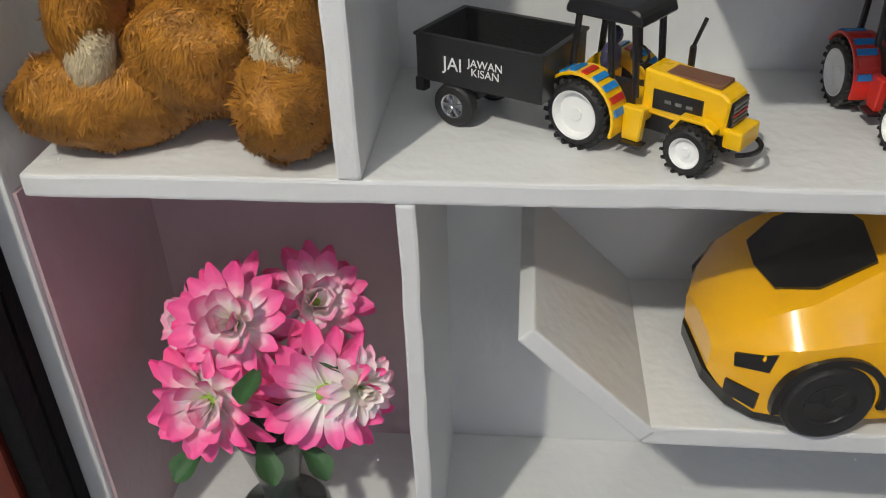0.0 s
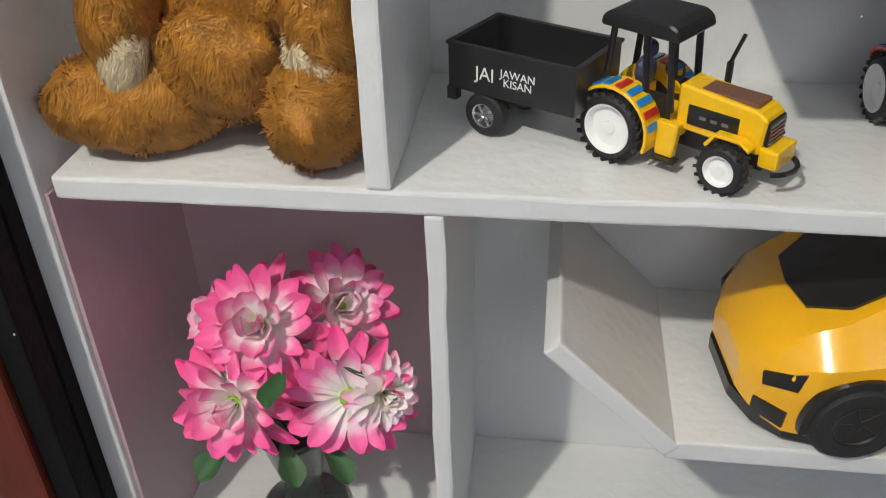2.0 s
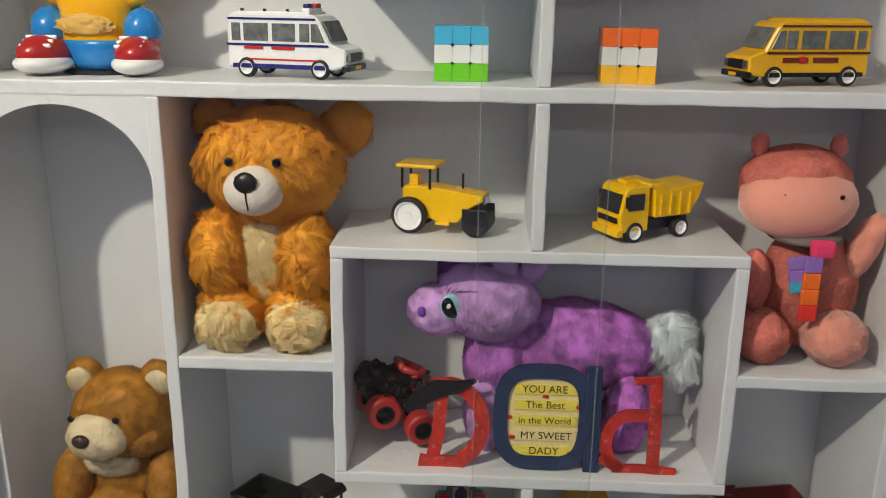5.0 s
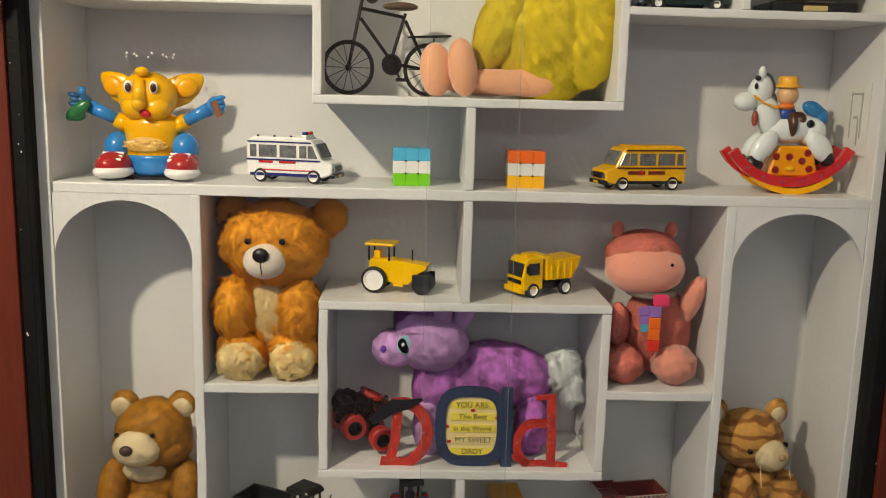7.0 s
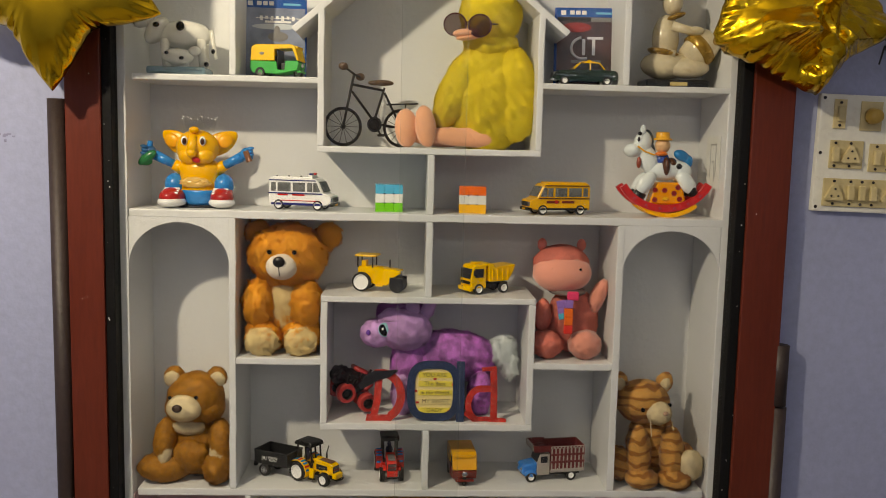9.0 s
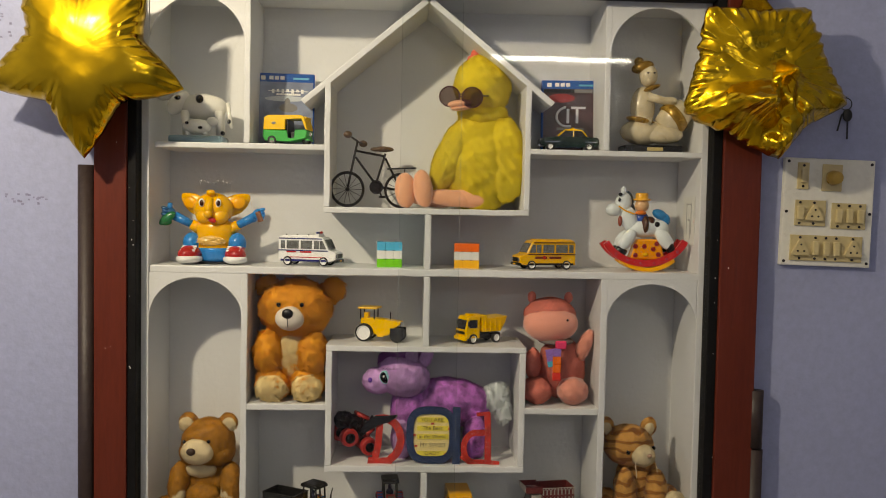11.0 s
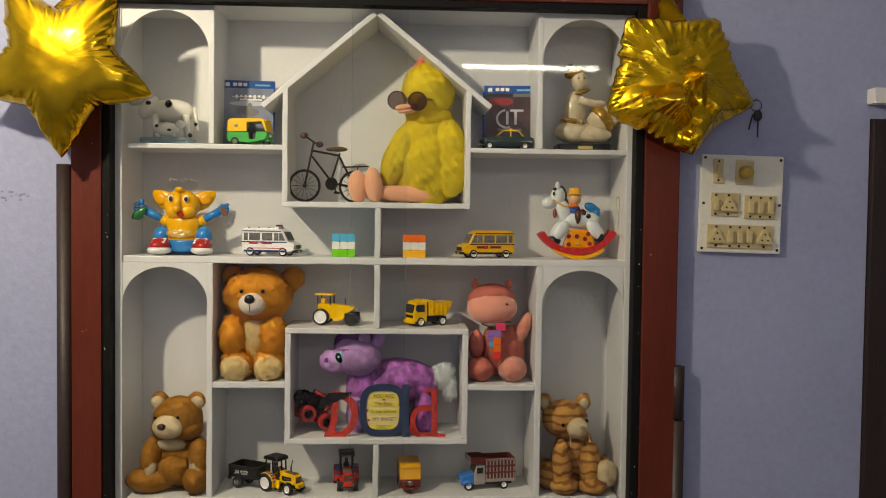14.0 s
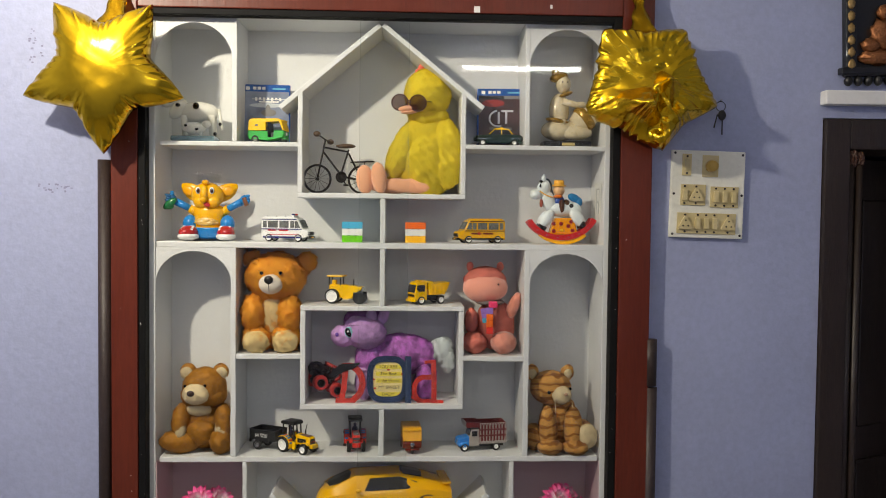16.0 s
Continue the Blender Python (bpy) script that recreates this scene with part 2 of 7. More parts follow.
def arch(x0, x1, top, spring, th=0.010, head=0.0):
    """A board with an arched cut, set at the front of a niche."""
    c, r = (x0 + x1) / 2, (x1 - x0) / 2
    n = 24
    bm = bmesh.new()
    cols = []
    for i in range(n + 1):
        a = math.pi * i / n
        x, z = c - r * math.cos(a), spring + (top - spring) * math.sin(a)
        cols.append((x, z))
    up = top + head
    rows = [[bm.verts.new((x, y, zz)) for x, z in cols for zz in (z, up)] for y in (0.001, 0.001 + th)]
    for k in range(n):
        a, b = rows
        i = 2 * k
        bm.faces.new((a[i], a[i + 2], a[i + 3], a[i + 1]))
        bm.faces.new((b[i], b[i + 1], b[i + 3], b[i + 2]))
        bm.faces.new((a[i], b[i], b[i + 2], a[i + 2]))
    return part("arch_panel", bm, WHITE, case)


arch(-0.596, -0.399, 1.340, 1.255, head=0.010)
arch(0.398, 0.596, 1.340, 1.255, head=0.010)
arch(-0.596, -0.396, 1.940, 1.84, head=0.016)
arch(0.392, 0.596, 1.940, 1.84, head=0.016)

# pink lined corner niches
for x0, x1 in ((-0.597, -0.368), (0.362, 0.597)):
    part("pink_lining", box(x0, x1, BACK - 0.004, BACK - 0.0005, BTM, 0.775), PINKW, case, "pink painted niche back")
    part("pink_lining", box(x0 if x0 < 0 else x1 - 0.003, x0 + 0.003 if x0 < 0 else x1, 0.004, BACK - 0.004, BTM, 0.775), PINKW, case)

# tilted tray for the car
part("tray", box(-0.216, 0.214, 0.001, BACK, 0.596, 0.612, 0.002), WHITE, case)
slab("tray_flap", -0.298, 0.680, -0.2165, 0.5985, 0.014)
slab("tray_flap", 0.2145, 0.5985, 0.296, 0.680, 0.014)

# frame, beading and glass
FY = -0.045
part("frame_stile", box(-0.698, -0.630, FY, 0.02, 0.30, 2.04, 0.003), MAROON, case)
part("frame_stile", box(0.630, 0.714, FY, 0.02, 0.30, 2.04, 0.003), MAROON, case)
part("frame_rail", box(-0.630, 0.630, FY + 0.001, 0.02, 1.968, 2.04, 0.003), MAROON, case)
part("frame_rail", box(-0.630, 0.630, FY + 0.001, 0.02, 0.30, 0.39, 0.003), MAROON, case)
for x0, x1 in ((-0.630, -0.612), (0.610, 0.630)):
    part("beading", box(x0, x1, FY + 0.006, 0.0, 0.39, 1.968, 0.002), BLACK, case)
part("beading", box(-0.612, 0.610, FY + 0.006, 0.0, 1.952, 1.968, 0.002), BLACK, case)
part("beading", box(-0.612, 0.610, FY + 0.006, 0.0, 0.39, 0.402, 0.002), BLACK, case)
for x0, x1, y in ((-0.612, 0.069, -0.016), (-0.060, 0.610, -0.026)):
    g = part("glass_pane", box(x0, x1, y - 0.002, y + 0.002, 0.402, 1.952), GLASS, case, "clear sliding glass pane")
    g.visible_shadow = False
    ex = x1 if x0 < -0.3 else x0
    e = part("pane_edge", box(ex - 0.0005, ex + 0.0005, y - 0.0026, y + 0.0026, 0.404, 1.950), EDGE, g, "greenish polished glass edge")
    e.visible_shadow = False


def rod(bm, a, b, r0, r1=None, seg=12, idx=0):
    a, b = Vector(a), Vector(b)
    d = b - a
    t = Matrix.Translation((a + b) / 2) @ d.to_track_quat("Z", "Y").to_matrix().to_4x4()
    r = bmesh.ops.create_cone(bm, cap_ends=True, segments=seg, radius1=r0, radius2=r0 if r1 is None else r1, depth=d.length, matrix=t)
    for f in {f for v in r["verts"] for f in v.link_faces}:
        f.material_index = idx
    return bm


for nm, x, z0, z1 in (("edge_moulding", -0.717, 0.2, 1.575), ("edge_moulding", 0.724, 0.2, 0.985), ("edge_moulding", 0.722, 0.99, 1.115)):
    ob = part(nm, rod(bmesh.new(), (x, -0.034, z0), (x, -0.034, z1), 0.0165, seg=20), BROWN, None, smooth=True)
    tagged(ob, "dark brown half-round moulding beside the maroon frame", "moulding", kind="structure")

# tube light on the opposite wall
tube = thing("tube_light", pose(0.85, -3.42, 2.40), "white tube light on the opposite wall", "lamp")
part("tube", rod(bmesh.new(), (-0.42, 0.0, 0), (0.42, 0.0, 0), 0.014, seg=16), glow("tube_glow", (0.95, 0.98, 1.0), 62.0), tube, smooth=True)
part("batten", box(-0.46, 0.46, -0.075, -0.03, -0.03, 0.03, 0.004), CEILM, tube)
part("end_cap", box(-0.46, -0.42, -0.03, 0.018, -0.018, 0.018, 0.003), CEILM, tube)
part("end_cap", box(0.42, 0.46, -0.03, 0.018, -0.018, 0.018, 0.003), CEILM, tube)

# hanging bulb holder
pend = thing("pendant_bulb", pose(BULB[0], BULB[1], BULB[2]), "bare bulb in a black holder on a cord", "lamp")
part("cord", rod(bmesh.new(), (0, 0, 0.11), (0, 0, 0.6), 0.003), BLACK, pend)
part("holder", rod(bmesh.new(), (0, 0, 0.05), (0, 0, 0.11), 0.02, 0.012), BLACK, pend)

# ---- toy builders ----
_paint = {}


def plastic(r, g, b, rough=0.3, coat=0.2, metal=0.0):
    key = (r, g, b, rough, metal)
    if key not in _paint:
        _paint[key] = mat("plastic_%d_%d_%d" % (r, g, b), srgb(r, g, b), rough, 0.07, 30, 220, 0.06, coat=coat, metal=metal, depth=0.001)
    return _paint[key]


def lathe(bm, prof, seg=24, m=None, idx=0):
    """A turned shape round z from (radius, height) pairs."""
    rings = []
    for r, z in prof:
        if r < 1e-6:
            rings.append([bm.verts.new((0, 0, z))])
        else:
            rings.append([bm.verts.new((r * math.cos(2 * math.pi * k / seg), r * math.sin(2 * math.pi * k / seg), z)) for k in range(seg)])
    for a, b in zip(rings, rings[1:]):
        for k in range(seg):
            q = [a[k % len(a)], a[(k + 1) % len(a)], b[(k + 1) % len(b)], b[k % len(b)]]
            q = list(dict.fromkeys(q))
            if len(q) > 2:
                bm.faces.new(q).material_index = idx
    if m:
        bmesh.ops.transform(bm, matrix=m, verts=[v for r in rings for v in r])
    return bm


def ball(bm, c, r, rot=(0, 0, 0), lump=0.0, freq=3.0, sub=3, idx=0, smooth=True):
    r = (r, r, r) if isinstance(r, (int, float)) else r
    res = bmesh.ops.create_icosphere(bm, subdivisions=sub, radius=1)
    R = Euler([radians(a) for a in rot]).to_matrix()
    for v in res["verts"]:
        u = v.co.normalized()
        k = 1 + lump * noise.noise(u * freq + Vector(c) * 9)
        v.co = R @ Vector((u.x * r[0], u.y * r[1], u.z * r[2])) * k + Vector(c)
    for f in {f for v in res["verts"] for f in v.link_faces}:
        f.material_index = idx
        f.smooth = smooth
    return bm


def blobp(name, parent, c, r, material, rot=(0, 0, 0), lump=0.0, label="", sub=3):
    return part(name, ball(bmesh.new(), c, r, rot, lump, sub=sub), material, parent, label, smooth=True)


def furry(name, parent, c, r, material, L=0.006, w=0.001, rot=(0, 0, 0), droop=0.5, lift=0.5, lump=0.05, label="", seed=1, more=()):
    """A stuffed body part: a lumpy rounded form (and more lobes that flow into it) grown over with fine tapered hairs."""
    rng = np.random.RandomState(seed + int(abs(c[0]) * 9000) + int(abs(c[2]) * 7000))
    bm = ball(bmesh.new(), c, r, rot, lump * 1.6, 3.0, 4 if max(r) > 0.03 else 3)
    for c2, r2, rot2 in more:
        ball(bm, c2, r2, rot2, lump * 1.6, 3.0, 3)
    bm.normal_update()
    bm.verts.index_update()
    co = np.array([v.co[:] for v in bm.verts])
    vn = np.array([v.normal[:] for v in bm.verts])
    tri = np.array([[v.index for v in f.verts] for f in bm.faces])
    bm.free()
    long_ = L >= 0.0075
    e1, e2 = co[tri[:, 1]] - co[tri[:, 0]], co[tri[:, 2]] - co[tri[:, 0]]
    area = np.linalg.norm(np.cross(e1, e2), axis=1) / 2
    n = int(area.sum() / ((0.00145 if long_ else 0.00105) ** 2))
    pick = rng.choice(len(tri), n, p=area / area.sum())
    u, v = rng.rand(n), rng.rand(n)
    flip = u + v > 1
    u[flip], v[flip] = 1 - u[flip], 1 - v[flip]
    wts = np.stack([1 - u - v, u, v], 1)[:, :, None]
    p = (co[tri[pick]] * wts).sum(1)
    nn = (vn[tri[pick]] * wts).sum(1)
    nn /= np.linalg.norm(nn, axis=1)[:, None]
    keep = nn[:, 1] < 0.55
    p, nn = p[keep], nn[keep]
    n = len(p)
    field = np.random.RandomState(5)
    swirl = np.zeros((n, 3))
    for k in (150, 260, 420):
        swirl += np.sin(p @ field.normal(0, k * 0.6, (3, 3)) + field.uniform(0, 6, 3)) * 0.5
    tang = rng.normal(0, 0.28, (n, 3)) + swirl * (0.75 if long_ else 0.55) + np.array([0, 0, -droop])
    tang -= nn * (tang * nn).sum(1)[:, None]
    d = tang + nn * lift * (0.5 if long_ else 0.36)
    d /= np.linalg.norm(d, axis=1)[:, None]
    ll = (L * (1.0 if long_ else 0.85) * rng.uniform(0.6, 1.25, n) * (1 + 0.25 * swirl[:, 0]))[:, None]
    tip = p + d * ll + np.array([0, 0, -0.14 * droop]) * ll
    if long_:
        m = max(6, n // 38)
        seeds = rng.choice(n, m, replace=False)
        near = np.empty(n, int)
        for i in range(0, n, 2000):
            near[i:i + 2000] = ((p[i:i + 2000, None, :] - p[seeds][None]) ** 2).sum(2).argmin(1)
        tip += (tip[seeds][near] - tip) * rng.uniform(0.3, 0.85, n)[:, None]
    side = np.cross(d, nn)
    side /= np.maximum(np.linalg.norm(side, axis=1), 1e-6)[:, None]
    side *= (w * 0.42 * rng.uniform(0.7, 1.2, n))[:, None]
    soft = nn * 0.8 + d * 0.3 + rng.normal(0, 0.16, (n, 3))
    mid = p * 0.45 + tip * 0.55 + nn * ll * 0.10
    q = len(co)
    base = q + np.arange(n) * 5
    verts = np.concatenate([co, np.stack([p - side, p + side, mid + side * 0.8, mid - side * 0.8, tip], 1).reshape(-1, 3)])
    norms = np.concatenate([vn, np.repeat(soft, 5, axis=0)])
    hair = np.concatenate([np.stack([base, base + 1, base + 2], 1), np.stack([base, base + 2, base + 3], 1), np.stack([base + 3, base + 2, base + 4], 1)])
    nv = np.cross(verts[hair[:, 1]] - verts[hair[:, 0]], verts[hair[:, 2]] - verts[hair[:, 0]])
    turned = (nv * norms[hair[:, 0]]).sum(1) < 0
    hair[turned] = hair[turned][:, ::-1]
    faces = np.concatenate([tri, hair]).astype(np.int32)
    me = bpy.data.meshes.new(name)
    me.vertices.add(len(verts))
    me.vertices.foreach_set("co", verts.astype(np.float32).ravel())
    me.loops.add(faces.size)
    me.loops.foreach_set("vertex_index", faces.ravel())
    me.polygons.add(len(faces))
    me.polygons.foreach_set("loop_start", np.arange(0, faces.size, 3, dtype=np.int32))
    me.polygons.foreach_set("use_smooth", np.ones(len(faces), dtype=bool))
    me.update(calc_edges=True)
    me.normals_split_custom_set_from_vertices((norms / np.linalg.norm(norms, axis=1)[:, None]).tolist())
    me.materials.append(material)
    ob = new(name, me)
    ob.parent = parent
    if label:
        tagged(ob, label)
    return ob


def wheel(parent, pos, r, w, tyre, rim, lugs=0, rot=0.0, spokes=0, share=0.55):
    """Wheel with its axle along y: tyre with tread, rim under it."""
    m = Matrix.Translation(pos) @ Matrix.Rotation(rot, 4, "Z") @ Matrix.Rotation(math.pi / 2, 4, "X")
    i = share - 0.05
    bm = lathe(bmesh.new(), [(r * i, -w / 2), (r * 0.86, -w / 2), (r * 0.97, -w * 0.36), (r, -w * 0.15), (r, w * 0.15), (r * 0.97, w * 0.36), (r * 0.86, w / 2), (r * i, w / 2), (r * i, -w / 2)], 28, m)
    for k in range(lugs):
        for s in (-1, 1):
            a = 2 * math.pi * (k + (0.5 if s > 0 else 0)) / lugs
            t = m @ Matrix.Rotation(a, 4, "Z") @ Matrix.Translation((r * 1.0, 0, s * w * 0.24)) @ Matrix.Rotation(s * 0.5, 4, "X")
            add_box(bm, -r * 0.06, r * 0.06, -r * 0.06, r * 0.06, -w * 0.27, w * 0.27, 0, m=t)
    ty = part("wheel", bm, tyre, parent, "black rubber tyre", smooth=False)
    bm = lathe(bmesh.new(), [(0, -w * 0.38), (r * 0.18, -w * 0.38), (r * 0.2, -w * 0.28), (r * (i - 0.1), -w * 0.22), (r * i, -w * 0.50), (r * share, -w * 0.53), (r * share, w * 0.53), (r * i, w * 0.50), (r * (i - 0.1), w * 0.22), (r * 0.2, w * 0.28), (r * 0.18, w * 0.38), (0, w * 0.38)], 24, m)
    for k in range(spokes):
        t = m @ Matrix.Rotation(2 * math.pi * k / spokes, 4, "Z")
        for s in (-1, 1):
            add_box(bm, r * 0.1, r * 0.52, -r * 0.07, r * 0.07, s * w * 0.36 - w * 0.1, s * w * 0.36 + w * 0.1, 0.0003, 1, t)
    part("rim", bm, rim, ty, smooth=False)
    return ty


def prism(name, parent, pts, y0, y1, material, bev=0.001, label=""):
    """A side outline in x, z carried across from y0 to y1, edges rounded."""
    bm = extrude(bmesh.new(), pts, y1 - y0, bev=bev)
    bmesh.ops.translate(bm, verts=bm.verts, vec=(0, y0, 0))
    return part(name, bm, material, parent, label)


def bx(name, parent, x0, x1, y0, y1, z0, z1, material, bev=0.0006, label=""):
    return part(name, box(x0, x1, y0, y1, z0, z1, bev, 2), material, parent, label)


def loft(stations, ring, closed=True):
    """Joins cross-sections along x; ring(station) gives y, z pairs."""
    bm = bmesh.new()
    rows = [[bm.verts.new((s[0], y, z)) for y, z in ring(s)] for s in stations]
    n = len(rows[0])
    for a, b in zip(rows, rows[1:]):
        for k in range(n if closed else n - 1):
            bm.faces.new((a[k], a[(k + 1) % n], b[(k + 1) % n], b[k]))
    bm.faces.new(rows[0])
    bm.faces.new(list(reversed(rows[-1])))
    return bm


def words(parent, text, size, m, material, name="lettering", thick=0.0002, align="CENTER"):
    cu = bpy.data.curves.new(name, "FONT")
    cu.body, cu.size, cu.extrude = text, size, thick
    cu.align_x = align
    cu.materials.append(material)
    ob = new(name, cu)
    ob.parent = parent
    ob.matrix_basis = m
    return ob


UPRIGHT = pose(0, 0, 0, 90, 0, 0)
RUBBER = mat("black_rubber", (0.012, 0.012, 0.013), 0.6, 0.3, 60, 300, 0.15, depth=0.001)
TYRE = mat("dark_tyre", (0.018, 0.018, 0.018), 0.65, 0.3, 60, 300, 0.15, depth=0.001)
WHITEP = plastic(238, 238, 236)
BLACKP = plastic(18, 18, 19, 0.35)
CHROME = plastic(190, 190, 192, 0.2, 0, 1.0)
YEL = plastic(250, 196, 10, 0.28)
YEL2 = plastic(240, 180, 20, 0.3)
REDP = plastic(200, 30, 24, 0.3)
BLUEP = plastic(20, 130, 205, 0.25)
NAVY = plastic(20, 30, 105, 0.3)
ORANGEP = plastic(255, 184, 14, 0.25)
GREYP = plastic(120, 118, 116, 0.4)
WINDOW = mat("smoked_toy_window", (0.03, 0.03, 0.035), 0.08, 0.2, 20, 100, 0.0)
VANWIN = mat("grey_toy_window", (0.15, 0.155, 0.15), 0.12, 0.5, 90, 260, 0.0)
CLEARP = pane_glass("clear_toy_plastic", (0.97, 0.975, 0.98), 1.0, 0.05)
Z4, Z3, Z2, Z1, ZB, ZH, ZA, ZBOX, ZT = 0.790, 0.790, 1.365, 1.630, BTM, 1.497, 1.066, 0.931, 1.196


def face_eye(parent, p, r, material=None, flat=0.5):
    return blobp("eye", parent, p, (r, r * flat, r), material or plastic(12, 9, 8, 0.1), sub=2)


# ---- brown teddy bear ----
TED = mat("golden_brown_plush", srgb(184, 125, 44), 0.5, 0.46, 26, 90, 0.1, spec=0.3, island=0.08, spread=0.36)
CREAM = mat("cream_plush", srgb(232, 212, 170), 0.85, 0.2, 20, 150, 0.1, island=0.3)
ted = thing("teddy_bear", pose(-0.490, 0.072, Z4), "golden brown plush teddy bear with cream snout sitting upright", "teddy bear")
furry("torso", ted, (0.005, 0.012, 0.075), (0.058, 0.046, 0.072), TED, 0.006)
furry("chest_patch", ted, (-0.002, -0.030, 0.118), (0.032, 0.014, 0.016), CREAM, 0.005, label="cream plush chest patch")
furry("head", ted, (0.008, -0.008, 0.174), (0.058, 0.050, 0.054), TED, 0.0055, lump=0.04, more=(((0.034, -0.012, 0.156), (0.034, 0.038, 0.032), (0, 0, 0)), ((-0.018, -0.012, 0.154), (0.036, 0.038, 0.032), (0, 0, 0))))
furry("snout", ted, (-0.006, -0.050, 0.164), (0.036, 0.028, 0.029), CREAM, 0.0025, lift=0.25, lump=0.02, label="cream plush snout")
blobp("nose", ted, (-0.014, -0.077, 0.170), (0.0105, 0.006, 0.0085), plastic(60, 40, 30, 0.5), sub=2)
face_eye(ted, (0.020, -0.0585, 0.188), 0.0042)
face_eye(ted, (-0.034, -0.0545, 0.186), 0.0042)
for s, x in ((-1, -0.038), (1, 0.050)):
    e = furry("ear", ted, (x, 0.002, 0.218), (0.021, 0.012, 0.020), TED, 0.005)
    furry("ear_lining", e, (x + s * 0.003, -0.009, 0.214), (0.016, 0.007, 0.016), CREAM, 0.004)
for s, x, rz in ((-1, -0.052, 12), (1, 0.063, -10)):
    a = furry("arm", ted, (x, -0.030, 0.090), (0.022, 0.024, 0.044), TED, 0.006, rot=(-18, s * -8, rz))
    furry("paw", a, (x - s * 0.004, -0.046, 0.066), (0.014, 0.012, 0.026), CREAM, 0.005, rot=(-18, s * -8, 0), label="cream paw pad")
furry("leg", ted, (-0.050, -0.030, 0.032), (0.056, 0.034, 0.030), TED, 0.006, rot=(0, 4, 22))
furry("leg", ted, (0.060, -0.040, 0.034), (0.028, 0.040, 0.032), TED, 0.006, rot=(0, 0, -12))
furry("belly", ted, (0.002, -0.032, 0.056), (0.038, 0.022, 0.034), TED, 0.006)

# ---- orange shaggy bear ----
ORG = mat("bright_orange_shaggy_plush", (1.0, 0.40, 0.03), 0.7, 0.12, 14, 120, 0.05, island=0.4)
PALE = mat("pale_apricot_plush", srgb(255, 222, 160), 0.8, 0.1, 20, 150, 0.1, island=0.4)
SNOUT = mat("ivory_felt", srgb(222, 212, 198), 0.8, 0.06, 30, 250, 0.2, sheen=0.3)
org = thing("teddy_bear", pose(-0.300, 0.080, ZA), "bright orange shaggy plush teddy bear with ivory snout", "teddy bear")
furry("torso", org, (0.002, 0.012, 0.092), (0.064, 0.050, 0.084), ORG, 0.0135, 0.0008)
furry("belly_patch", org, (0.010, -0.030, 0.104), (0.038, 0.016, 0.050), PALE, 0.006, 0.0009, label="pale apricot belly patch")
furry("head", org, (0.008, -0.008, 0.202), (0.080, 0.062, 0.066), ORG, 0.0135, 0.0008, droop=0.6)
part("snout", ball(bmesh.new(), (0.004, -0.066, 0.186), (0.032, 0.028, 0.027), lump=0.02), SNOUT, org, "ivory felt snout", smooth=True)
blobp("nose", org, (0.002, -0.092, 0.199), (0.0125, 0.006, 0.0115), plastic(14, 12, 12, 0.35), sub=2)
part("mouth", rod(bmesh.new(), (0.002, -0.095, 0.190), (0.003, -0.090, 0.170), 0.0009), plastic(20, 14, 12, 0.6), org)
for x in (-0.020, 0.030):
    e = face_eye(org, (x, -0.071, 0.216), 0.005)
    bm = bmesh.new()
    for k in range(5):
        rod(bm, (x + (k - 2) * 0.002, -0.074, 0.219), (x + (k - 2) * 0.0042, -0.079, 0.225), 0.0004, 0.0001, 5)
    part("eyelashes", bm, BLACKP, e)
furry("ear", org, (-0.058, 0.022, 0.246), (0.026, 0.014, 0.026), ORG, 0.012, 0.0008)
e = furry("ear", org, (0.090, 0.022, 0.242), (0.028, 0.014, 0.028), ORG, 0.012, 0.0008)
for s, x in ((-1, -0.047), (1, 0.047)):
    furry("arm", org, (x, -0.026, 0.106), (0.032, 0.040, 0.050), ORG, 0.0135, 0.0008, rot=(-14, 0, s * 8))
for s, x in ((-1, -0.038), (1, 0.040)):
    l = furry("leg", org, (x, -0.020, 0.036), (0.036, 0.052, 0.036), ORG, 0.0135, 0.0008)
    furry("sole", l, (x + 0.001, -0.058, 0.031), (0.033, 0.019, 0.029), PALE, 0.010, 0.0009, lift=0.4, label="apricot foot sole")

# ---- yellow duck with sunglasses ----
DUK = mat("lemon_yellow_plush", srgb(255, 226, 60), 0.85, 0.06, 14, 120, 0.1, island=0.3)
SALM = mat("salmon_velour", srgb(236, 168, 128), 0.75, 0.1, 16, 180, 0.25, sheen=0.5)
dk = thing("plush_duck", pose(0.115, 0.092, ZH), "lemon yellow plush duck with salmon legs sitting", "plush toy")
furry("body", dk, (0.010, 0.004, 0.112), (0.094, 0.060, 0.118), DUK, 0.0065, 0.001, lump=0.07)
furry("head", dk, (0.006, -0.006, 0.276), (0.064, 0.054, 0.070), DUK, 0.005, 0.001, lump=0.03)
furry("neck", dk, (0.008, 0.0, 0.216), (0.056, 0.046, 0.034), DUK, 0.006, 0.001)
furry("wing", dk, (-0.060, -0.014, 0.122), (0.036, 0.032, 0.088), DUK, 0.0065, 0.001, rot=(0, 24, 0))
furry("wing", dk, (0.060, -0.030, 0.112), (0.044, 0.030, 0.094), DUK, 0.0065, 0.001, rot=(0, -4, 0))
part("comb", ball(ball(ball(bmesh.new(), (-0.012, -0.006, 0.347), (0.010, 0.007, 0.014)), (0.004, -0.006, 0.343), (0.011, 0.008, 0.012)), (-0.022, -0.006, 0.338), (0.008, 0.006, 0.008)),
     mat("coral_felt", srgb(230, 110, 90), 0.8, 0.1, 30, 200, 0.2), dk, smooth=True)
